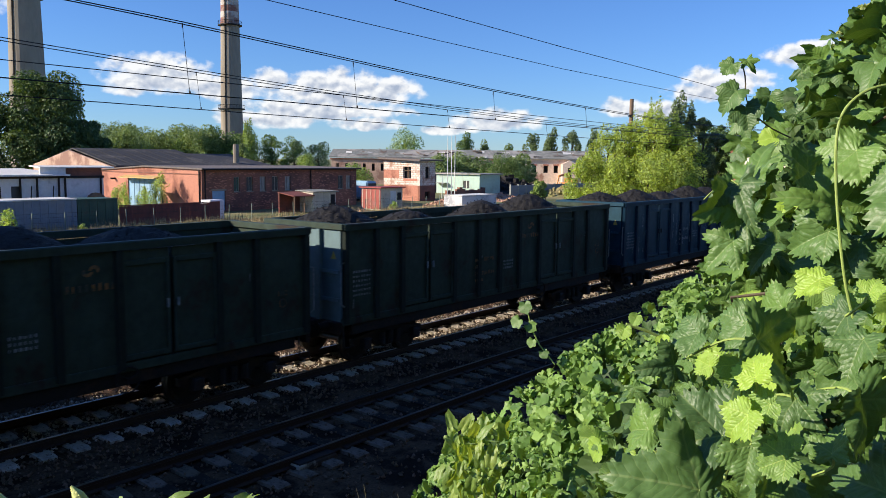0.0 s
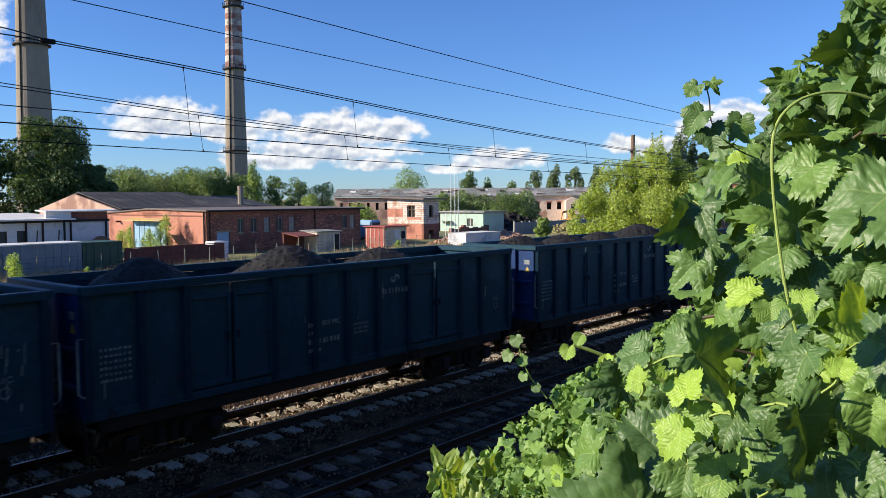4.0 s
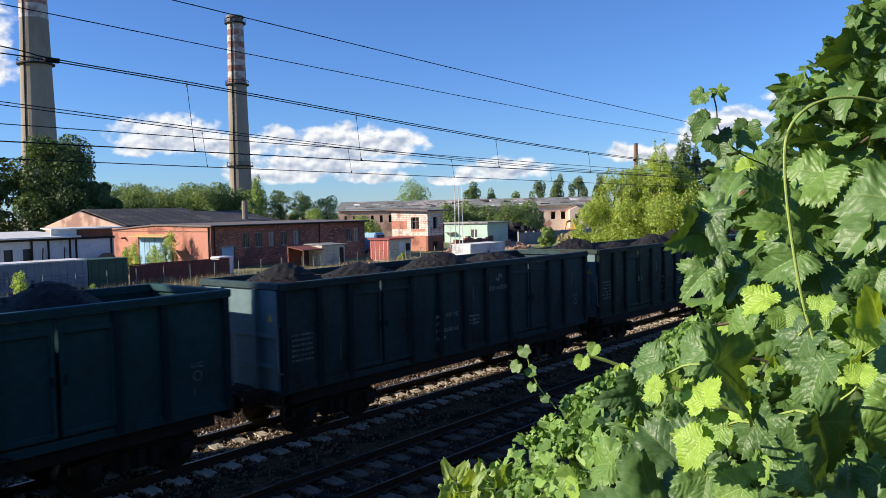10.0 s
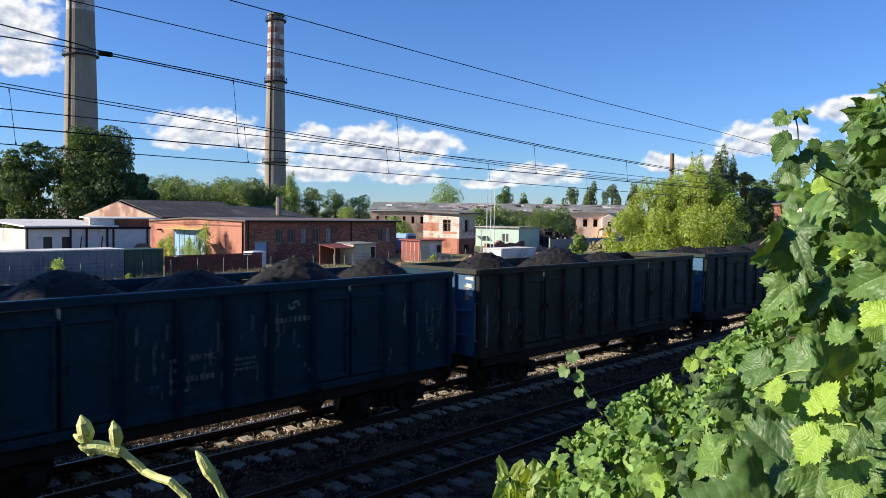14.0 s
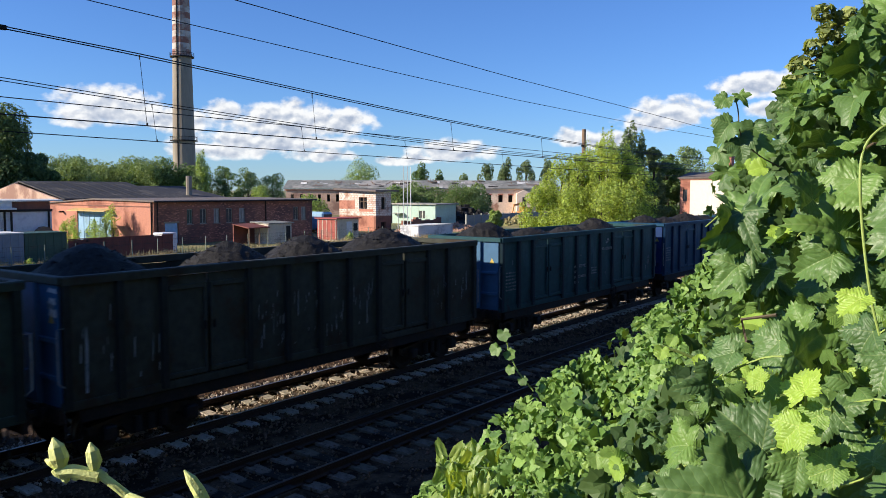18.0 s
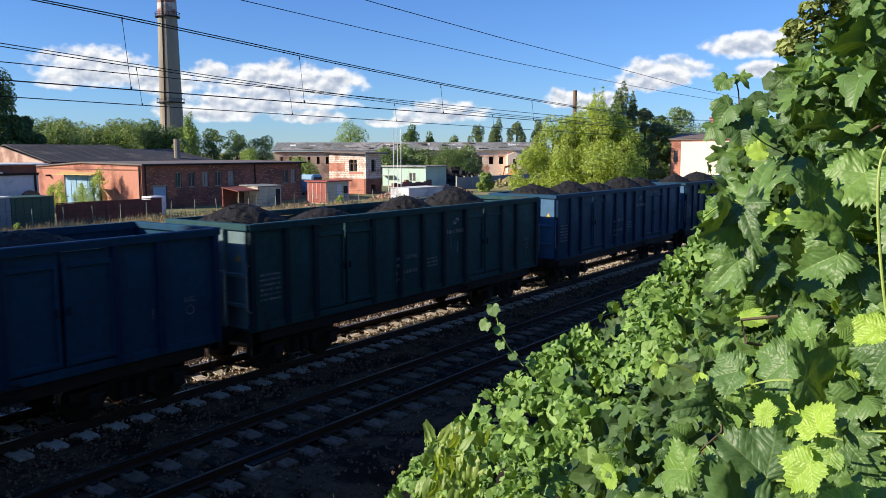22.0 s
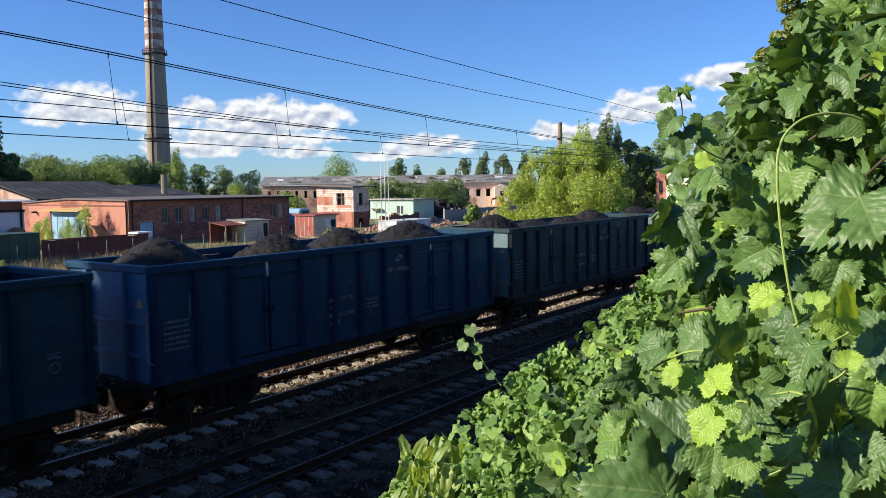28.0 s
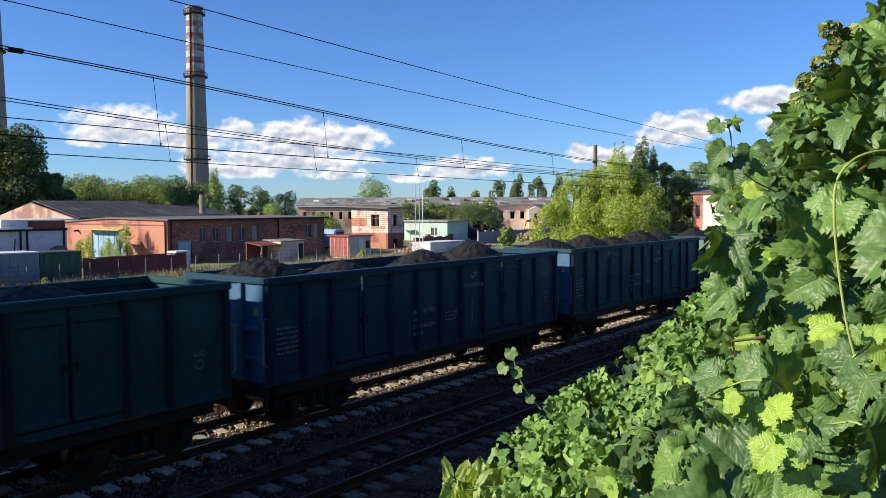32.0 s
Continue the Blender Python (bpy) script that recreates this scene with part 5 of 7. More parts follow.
def far_yard():
    b = thing("box_trailer", (68.6, 53.5, GROUND), "low white box trailer parked in the yard", "trailer")
    part("box", one_box(0, 6.4, 0, 2.6, 0.15, 1.45, 0.05), M["whitewall"], b)
    part("lid", one_box(-0.05, 6.45, -0.05, 2.65, 1.45, 1.53), M["roofwhite"], b)
    for x in (1.4, 4.9):
        part("wheel", tube(bmesh.new(), [(x, -0.02, 0.25), (x, 0.2, 0.25)], 0.25, 12), M["dark"], b)
    g = thing("mint_building", (100.2, 74.8, GROUND), "pale mint-green flat-roofed house with one dark window", "building")
    part("front_wall", one_box(0, 5.5, 0, 0.3, 0, 3.05), M["mint"], g)
    bm = bmesh.new()
    for a, c, lo, hi in ((0.3, 2.0, 0, 3.0), (3.2, 9, 0, 3.0), (2.0, 3.2, 0, 0.9), (2.0, 3.2, 2.1, 3.0)):
        box(bm, 0, 0.3, a, c, lo, hi)
    part("side_wall", bm, M["mint"], g)
    part("window_pane", one_box(0.12, 0.16, 2.0, 3.2, 0.9, 2.1), M["glass"], g)
    part("window_bar", one_box(0.06, 0.12, 2.55, 2.65, 0.9, 2.1), M["frame"], g)
    part("back_wall", one_box(0, 5.5, 8.7, 9, 0, 3.0), M["mint"], g)
    part("far_wall", one_box(5.2, 5.5, 0.3, 8.7, 0, 3.0), M["mint"], g)
    part("roof", one_box(-0.4, 5.9, -0.4, 9.4, 3.05, 3.25), M["roofgrey"], g)
    part("door_awning", one_box(-1.2, 0.0, 6.2, 8.4, 1.6, 1.7), M["roofgrey"], g)
    for i, az in enumerate((50.98, 51.26, 51.5, 50.6)):
        p = bearing(az, 96 + i)
        fp = thing("flag_pole", (p.x, p.y, GROUND), "slim white flag pole", "flag pole", "flag poles in the yard")
        h = 8.2 if i < 3 else 3.5
        part("pole", tube(bmesh.new(), [(0, 0, 0), (0, 0, h)], [0.06, 0.035], 8), M["frame"], fp)
        part("foot", one_box(-0.15, 0.15, -0.15, 0.15, 0, 0.12), M["post"], fp)
    # concrete panel wall
    w = thing("concrete_wall", (96, 66.0, GROUND), "grey concrete panel wall along the yard", "wall")
    me = make(one_box(0, 1.96, 0, 0.14, 0, 1.75), "panel", M["greybox"])
    cap = make(one_box(-0.1, 0.1, -0.04, 0.18, 0, 1.9), "post", M["post"])
    for i in range(16):
        shared("panel", me, w, pose(i * 2.0, 0, random.uniform(-0.04, 0.03)))
        shared("post", cap, w, pose(i * 2.0 - 0.02, 0, 0))
    # excavator and skip
    e = thing("excavator", (117, 68.0, GROUND), "small orange excavator with folded arm", "excavator")
    part("cab", one_box(0, 1.6, 0, 1.8, 1.0, 2.5, 0.1), M["machine"], e)
    part("engine_cover", one_box(-1.6, 0, 0, 1.8, 1.0, 1.8, 0.1), M["machine"], e)
    part("boom", tube(bmesh.new(), [(1.4, 0.9, 1.5), (-1.2, 0.4, 3.2), (-4.2, 0.2, 2.9)], [0.22, 0.24, 0.16], 6), M["machine"], e)
    part("stick", tube(bmesh.new(), [(-4.2, 0.2, 2.9), (-4.9, 0.2, 1.2)], [0.15, 0.12], 6), M["machine"], e)
    part("bucket", one_box(-5.4, -4.6, -0.2, 0.6, 0.6, 1.3, 0.1), M["steel"], e)
    for y in (-0.1, 1.5):
        part("track", one_box(-1.7, 1.7, y, y + 0.4, 0.1, 0.9, 0.2), M["dark"], e)
    s = thing("rusty_skip", (121.5, 66.5, GROUND), "rust-red steel skip in the yard", "skip")
    bm = bmesh.new()
    prism(bm, [(0, 0), (5.2, 0), (5.8, 2.0), (-0.6, 2.0)], "y", 0, 2.2)
    part("tub", bm, M["redfence"], s)
    for i in range(5):
        part("rib", one_box(0.3 + i * 1.1, 0.42 + i * 1.1, -0.08, 0.0, 0.1, 1.9), M["redfence"], s)
    # rubble heaps
    rng = np.random.default_rng(8)
    for name, x, y, r, h, n, mat in (("rubble_heap", 41.5, 50.5, 1.3, 0.55, 90, "rubble"), ("rubble_heap", 71.5, 58.5, 2.2, 0.9, 120, "rubble"), ("rubble_heap", 56.0, 56.0, 1.0, 0.5, 60, "rubble"),
                                     ("soil_heap", 106, 63, 4.0, 1.5, 160, "grass"), ("rubble_heap", 88, 62, 3.0, 0.9, 140, "rubble"), ("gravel_heap", 112, 78, 7.0, 2.6, 200, "coal")):
        t = tagged(part("%s" % name, heap(rng, r, h, n), M[mat]), "heap of broken brick and earth" if mat != "coal" else "heap of dark gravel beyond the wall", "heap", kind="stuff")
        t.location = (x, y, GROUND)


def heap(rng, r, h, n):
    bm = bmesh.new()
    rings, sides = 6, 18
    g = []
    for i in range(rings + 1):
        u = i / rings
        g.append([bm.verts.new((r * u * math.cos(k * math.tau / sides) * (1 + 0.2 * rng.random()), r * u * math.sin(k * math.tau / sides) * (1 + 0.2 * rng.random()), h * (1 - u) ** 1.1 * (0.85 + 0.3 * rng.random()) - 0.03)) for k in range(sides)])
    for a, b in zip(g, g[1:]):
        for k in range(sides):
            bm.faces.new((a[k], a[(k + 1) % sides], b[(k + 1) % sides], b[k]))
    for _ in range(n):
        u, a = math.sqrt(rng.random()), rng.random() * math.tau
        s = r * rng.uniform(0.03, 0.09)
        m = Matrix.Translation((r * u * math.cos(a), r * u * math.sin(a), h * (1 - u))) @ Euler(rng.uniform(0, 3, 3)).to_matrix().to_4x4() @ Matrix.Diagonal((s * 1.6, s, s * 0.7, 1))
        bmesh.ops.create_cube(bm, size=1.4, matrix=m)
    return bm


def ruin():
    """Long abandoned brick range with a half-stripped roof, turned slantwise to the railway."""
    d = Vector((0.6, -0.8, 0))
    c = Vector((134, 104.7, GROUND)) - d * 27.7
    r = new("ruined_factory")
    r.matrix_basis = Matrix.Translation(c) @ Matrix.Rotation(math.atan2(d.y, d.x), 4, "Z")
    tagged(r, "long abandoned brick factory with broken sheet roof", "building")
    L, H = 55.5, 5.5
    wins = []
    x = 1.0
    while x < 28:
        wins.append((x, x + 0.62, 2.9, 4.4))
        x += 1.9
    part("brick_wall", wall_with_openings(bmesh.new(), 0, 29.0, 0, H, wins, 0), M["ruinbrick"], r)
    wins2 = [(31.7, 32.7, 2.8, 4.3), (36.0, 37.1, 2.8, 4.3), (42.4, 43.3, 2.8, 4.3), (44.8, 45.7, 2.8, 4.3), (46.9, 47.8, 2.8, 4.3), (53, 53.9, 2.8, 4.3)]
    part("plaster_wall", wall_with_openings(bmesh.new(), 29.0, L, 0, H + 0.2, wins2, -0.02), M["pink"], r, "faded pink plastered front")
    for a, b, lo, hi in wins2:
        part("brick_arch", one_box(a - 0.15, b + 0.15, -0.06, 0.0, hi, hi + 0.3), M["brick"], r)
    part("gate_house", prism(bmesh.new(), [(48.5, 0), (51.5, 0), (51.5, 4.7), (50.0, 5.4), (48.5, 4.7)], "y", -2.6, -0.03), M["pink"], r)
    # dark patch on the front, coloured for the shade of the opening
    part("gate_opening", one_box(49.6, 50.3, -2.63, -2.58, 1.8, 3.9), M["dark"], r)
    # dark sheet behind the windows put in for the shade inside
    part("unlit_backing", one_box(0.5, L - 0.5, 0.8, 1.0, 0, H), M["dark"], r)
    part("back_wall", one_box(0, L, 9.6, 10, 0, H), M["brickdark"], r)
    part("cornice", one_box(-0.3, 29, -0.15, 0.0, H - 0.3, H), M["brick"], r)
    bm = bmesh.new()
    prism(bm, [(-0.5, H + 0.1), (5.0, H + 1.75), (10.4, H + 0.1), (10.4, H + 0.25), (5.0, H + 1.95), (-0.5, H + 0.3)], "x", -0.5, L + 0.5)
    part("roof", bm, M["roofgrey"], r, "grey sheet roof with holes")
    rng = random.Random(3)
    for i in range(46):
        x, u = rng.uniform(0, L), rng.uniform(0.05, 0.9)
        w = rng.uniform(0.4, 2.4)
        y = -0.5 + 5.4 * u
        z = H + 0.33 + 1.62 * u
        bm = bmesh.new()
        bmesh.ops.create_cube(bm, size=1.0, matrix=Matrix.Translation((x, y, z)) @ Euler((radians(17 + rng.uniform(-8, 14)), rng.uniform(-0.1, 0.1), 0)).to_matrix().to_4x4() @ Matrix.Diagonal((w, rng.uniform(0.4, 1.2), 0.05, 1)))
        part("rafter", tube(bmesh.new(), [(x, y, z - 0.1), (x + rng.uniform(-1.6, 1.6), y + rng.uniform(0.2, 1.2), z + rng.uniform(0.1, 0.75))], 0.055, 5), M["wood"], r)
        part("loose_sheet", bm, M[rng.choice(("roofwhite", "roofgrey", "dark", "roofbrown"))], r)


def white_house():
    r = thing("white_gabled_house", (104, 24.0, GROUND), "house with cream rendered wall and brick edge", "building")
    part("rendered_wall", one_box(0, 0.35, 0, 12.1, 0, 6.75), M["plaster"], r, "plain cream rendered wall")
    bm = bmesh.new()
    for a, b, lo, hi in ((12.1, 12.45, 0, 6.75), (13.05, 13.4, 0, 6.75), (12.45, 13.05, 0, 1.0), (12.45, 13.05, 2.6, 4.0), (12.45, 13.05, 5.5, 6.75)):
        box(bm, -0.02, 0.35, a, b, lo, hi)
    part("brick_edge", bm, M["brick"], r, "red brick corner with arched windows")
    for z in (1.0, 4.0):
        part("window", one_box(0.1, 0.14, 12.45, 13.05, z, z + 1.55), M["glass"], r)
    part("cornice", one_box(-0.12, 0.4, -0.2, 13.5, 6.75, 7.0), M["brick"], r)
    part("small_window", one_box(-0.03, 0.0, 9.4, 9.8, 0.9, 2.0), M["dark"], r)
    rf = bmesh.new()
    prism(rf, [(-0.3, 6.9), (4, 7.6), (8.3, 6.9), (8.3, 7.05), (4, 7.8), (-0.3, 7.05)], "y", -0.3, 13.7)
    part("roof", rf, M["roofbrown"], r)
    part("body", one_box(0.36, 8, 0, 13.4, 0, 6.8), M["brickdark"], r)
    ch = part("chimney", one_box(1.0, 2.2, 7.2, 8.8, 7.0, 9.6), M["brick"], r, "square red brick chimney")
    part("chimney_cap", one_box(0.9, 2.3, 7.1, 8.9, 9.6, 9.75), M["brickdark"], ch)
    part("aerial", tube(bmesh.new(), [(1.5, 6.0, 7.4), (1.5, 6.0, 11.0)], 0.05, 6), M["steel"], r)


def chimney(az, dist, base_r, top_r, height, bands, ledges, label):
    p = bearing(az, dist)
    r = thing("factory_chimney", (p.x, p.y, GROUND), label, "chimney", "factory chimneys")
    rad = lambda z: base_r + (top_r - base_r) * (z / height)
    cuts = sorted({0.0, height, *[z for b in bands for z in b[:2]]})
    sides = 32
    for lo, hi in zip(cuts, cuts[1:]):
        mat = "concrete"
        for a, b, m_ in bands:
            if a <= lo < b:
                mat = m_
        bm = bmesh.new()
        tube(bm, [(0, 0, lo), (0, 0, hi)], [rad(lo), rad(hi)], sides)
        part("shaft", bm, M[mat], r, "painted band" if mat != "concrete" else "", smooth=False)
    for z in ledges:
        q = part("gallery", tube(bmesh.new(), [(0, 0, z), (0, 0, z + 0.35)], rad(z) + 0.9, sides), M["steel"], r, "ring gallery with rail")
        bm = bmesh.new()
        n = 24
        ring = [((rad(z) + 0.85) * math.cos(k * math.tau / n), (rad(z) + 0.85) * math.sin(k * math.tau / n), z + 1.5) for k in range(n + 1)]
        tube(bm, ring, 0.07, 4, cap=False)
        for a in ring[:-1]:
            tube(bm, [(a[0], a[1], z), a], 0.05, 4)
        part("rail", bm, M["steel"], q)
    part("rim", tube(bmesh.new(), [(0, 0, height - 0.6), (0, 0, height + 0.1)], top_r + 0.25, sides), M["concrete"], r)
    bm = bmesh.new()
    a = radians(200)
    tube(bm, [(rad(0) * math.cos(a), rad(0) * math.sin(a) - 0.2, 0), (top_r * math.cos(a), top_r * math.sin(a) - 0.2, height)], 0.22, 4)
    part("ladder", bm, M["steel"], r)


brick_works()
annex()
dark_hall()
white_sheds()
yard_boxes()
cabin()
tower()
far_yard()
ruin()
white_house()
chimney(36.05, 297, 4.15, 2.75, 75.2, [(51.5 + 2.1 * i, 53.6 + 2.1 * i, "chimred" if i % 2 == 0 else "chimwhite") for i in range(10)], (22.2, 51.0, 72.6), "tall slim concrete chimney with faded red and white bands")
chimney(23.65, 260, 5.3, 3.0, 98.0, [(62.3, 66.3, "chimwhite"), (66.3, 70.6, "chimred"), (70.6, 74.9, "chimwhite"), (74.9, 79.2, "chimred"), (79.2, 83.5, "chimwhite"), (83.5, 87.8, "chimred"), (87.8, 93, "chimwhite"), (93, 98, "chimred")], (49.3, 95.0), "huge concrete power station chimney with red and white bands")


# ---------------------------------------------------------------- overhead line
def span(x0, x1, low_x, z_low, curve):
    return [(x, 0, z_low + curve * (x - low_x) ** 2) for x in np.linspace(x0, x1, 60)]


def wire(name, y, pts, radius, label):
    t = thing(name, (0, y, 0), label, "cable", "overhead wires")
    part("strand", tube(bmesh.new(), pts, radius, 5), M["wire"], t)
    return t


def catenary():
    for y, z, fall, low_z, low_x, curve, drops in ((Y_NEAR, 5.94, 0.0062, 6.20, 29.0, 0.00160, (-8.2, -1.5, 3.1, 7.05, 10.6, 15.0, 19.2, 24.5, 31)), (Y_TRAIN, 6.03, 0.0098, 6.15, 32.0, 0.00110, (-7, -2, 5.2, 9.9, 14.1, 18.2, 23.5, 29, 36))):
        t = wire("contact_line", y, [(-60, 0, z + 60 * fall * 0.2), (0, 0, z), (36, 0, z - 36 * fall), (90, 0, z - 36 * fall)], 0.009, "overhead contact wire with its carrier cables and droppers")
        near = y == Y_NEAR
        sag = lambda x: low_z + curve * (x - low_x) ** 2
        for k in (0, 1):
            if near:
                # the two carriers part to the west of a clamp
                head = [(-60, 0, 7.9), (-25, 0, 7.85), (-4, 0, 7.75), (3.8, 0, 7.165)] if k else [(-60, 0, 7.4), (-25, 0, 7.15), (-4, 0, 7.06), (3.8, 0, 7.03)]
                pts = [Vector(q) for q in head + [(5.03, 0, 7.005 + 0.034 * k), (7.03, 0, 6.915 + 0.034 * k), (9.5, 0, 6.775 + 0.034 * k), (12.2, 0, 6.62 + 0.034 * k), (15.5, 0, 6.465 + 0.034 * k)] + [(x, 0, sag(x) + 0.034 * k - 0.01) for x in (19, 23, 27, 31, 35, 42, 50)] + [(90, 0, 7.7)]]
                pts = smooth_curve(pts)
            else:
                pts = [(x, 0, min(zz + 0.055 * k, 7.7)) for x, _, zz in span(-60, 90, low_x, low_z, curve)]
            part("carrier_cable", tube(bmesh.new(), pts, 0.0085, 5), M["wire"], t)
        if near:
            part("cable_clamp", one_box(4.93, 5.13, -0.03, 0.03, 6.985, 7.05, 0.012), M["steel"], t, "dark clamp joining two carrier cables")
        for i, x in enumerate(drops):
            top = min(sag(x), 7.7) - (0.04 if near and x < 17 else 0.0)
            foot = z - max(x, 0) * fall
            d = part("dropper", tube(bmesh.new(), [(x + 0.1, 0, foot), (x, 0, top)], 0.005, 4), M["wire"], t)
            part("clamp", one_box(x + 0.09, x + 0.11, -0.010, 0.010, foot, foot + 0.045), M["steel"], d)
            part("loop", one_box(x - 0.007, x + 0.007, -0.007, 0.007, top - 0.07, top), M["steel"], d)
    wire("auxiliary_cable", Y_TRAIN + 0.25, [(-60, 0, 6.9), (5.9, 0, 6.60), (14, 0, 6.53), (24.5, 0, 6.42), (40, 0, 6.3), (90, 0, 6.5)], 0.009, "thin auxiliary cable of the overhead line")
    wire("feeder_cable", 17.6, [(-60, 0, 11.6), (0, 0, 10.45), (11.3, 0, 10.14), (21.2, 0, 9.81), (29.1, 0, 9.57), (40.4, 0, 9.33), (51.5, 0, 9.05), (90, 0, 8.8)], 0.014, "thick feeder cable above the tracks")
    wire("feeder_cable", 17.6, [(-60, 0, 10.6), (0, 0, 9.55), (8.2, 0, 9.31), (12.9, 0, 9.15), (21.2, 0, 8.90), (29.1, 0, 8.70), (44.2, 0, 8.52), (90, 0, 8.5)], 0.0115, "feeder cable above the tracks")
    for x in (-60.0, 90.0):
        t = thing("line_mast", (x, 18.6, GROUND), "grey lattice mast carrying the overhead wires", "mast", "masts of the overhead line")
        part("post", one_box(-0.14, 0.14, -0.14, 0.14, 0, 12.6), M["post"], t)
        for z in (6.5, 7.9, 8.4):
            part("arm", tube(bmesh.new(), [(0, 0, z + GROUND * 0), (0, -8.2, z)], 0.05, 6), M["post"], t)
        for z in (9.25, 11.3) if x > 0 else (11.0, 12.1):
            part("bracket", tube(bmesh.new(), [(0, 0, z), (0, -1.1, z)], 0.05, 6), M["post"], t)
    p = bearing(63.66, 80)
    w = thing("wooden_pole", (p.x, p.y, GROUND), "weathered brown wooden pole among trees", "pole")
    part("shaft", tube(bmesh.new(), [(0, 0, 0), (0, 0, 11.3)], [0.22, 0.19], 10), M["wood"], w)
    part("insulator", one_box(-0.5, 0.5, -0.06, 0.06, 9.6, 9.75), M["steel"], w)


catenary()


# ---------------------------------------------------------------- trees
def crown_mesh(rng, lobes, count, size, droop=0.0):
    """Many small bent leaf sprays spread over overlapping lobes (x, y, z, rx, ry, rz)."""
    w = np.array([a[3] * a[4] + a[4] * a[5] + a[3] * a[5] for a in lobes])
    pick = rng.choice(len(lobes), count, p=w / w.sum())
    lob = np.array(lobes)[pick]
    d = rng.normal(size=(count, 3))
    d /= np.linalg.norm(d, axis=1)[:, None]
    rad = rng.uniform(0.62, 1.06, (count, 1)) ** 0.7
    pos = lob[:, :3] + d * lob[:, 3:6] * rad
    nrm = d + rng.normal(scale=0.7, size=(count, 3)) + np.array([0, 0, 0.35])
    nrm /= np.linalg.norm(nrm, axis=1)[:, None]
    t = np.cross(nrm, rng.normal(size=(count, 3)))
    t /= np.linalg.norm(t, axis=1)[:, None]
    b = np.cross(nrm, t)
    s = (size * rng.uniform(0.55, 1.35, (count, 1)))
    p0, p1, p2, p3 = pos - t * s, pos + b * s * 0.55 + nrm * s * 0.15, pos + t * s, pos - b * s * 0.55 + nrm * s * 0.15
    v = np.stack([p0, p1, p2, p3], 1).reshape(-1, 3)
    k = 4 * np.arange(count)[:, None]
    f = np.concatenate([k + [0, 1, 2], k + [0, 2, 3]], 1).reshape(-1, 3)
    return from_arrays("crown", v, f)


def tree(at, height, width, mat, seed, label, name="tree", leaves=3000, size=0.4, low=0.25, lobes=14, shape="round", limbs=6):
    rng = np.random.default_rng(seed)
    r = thing(name, at, label, "tree")
    lob = []
    for i in range(lobes):
        u = (i + 0.5) / lobes
        z = height * (low + (0.93 - low) * u)
        if shape == "poplar":
            rr = width / 2 * (0.35 + 0.65 * math.sin(math.pi * min(u * 0.9 + 0.12, 1)))
            lob.append((rng.normal() * 0.12 * width, rng.normal() * 0.12 * width, z, rr * 0.75, rr * 0.75, height * 0.11))
        elif shape == "airy":
            # upright oval crown with an uneven edge
            rr = width / 2 * math.sin(math.pi * (0.14 + 0.80 * u))
            a = rng.uniform(0, math.tau)
            off = rr * rng.uniform(0.2, 0.95)
            q = width * rng.uniform(0.10, 0.19)
            lob.append((off * math.cos(a), off * math.sin(a), z + height * rng.uniform(-0.05, 0.06), q, q, q * rng.uniform(1.0, 1.8)))
        else:
            rr = width / 2 * math.sqrt(max(0.05, 1 - ((u - 0.38) / 0.66) ** 2))
            a = rng.uniform(0, math.tau)
            off = rr * rng.uniform(0.15, 0.95)
            q = width * rng.uniform(0.09, 0.22)
            lob.append((off * math.cos(a), off * math.sin(a), z + height * rng.uniform(-0.05, 0.05), q, q, q * rng.uniform(0.7, 1.1)))
    bm = bmesh.new()
    tr = max(0.06, height * 0.022)
    tube(bm, [(0, 0, -0.1), (0.1, 0.05, height * 0.3), (0, 0.1, height * 0.6), (0.05, 0, height * 0.85)], [tr * 1.25, tr, tr * 0.6, tr * 0.15], 8)
    part("trunk", bm, M["bark"], r)
    for i in range(min(limbs, len(lob))):
        x, y, z = lob[int(i * len(lob) / limbs)][:3]
        part("limb", tube(bmesh.new(), [(0.05, 0.05, max(height * 0.18, z * 0.62)), (x * 0.5, y * 0.5, z * 0.88), (x, y, z)], [tr * 0.45, tr * 0.3, tr * 0.1], 6), M["bark"], r)
    part_mesh("crown", crown_mesh(rng, lob, leaves, size), M[mat], r)
    return r


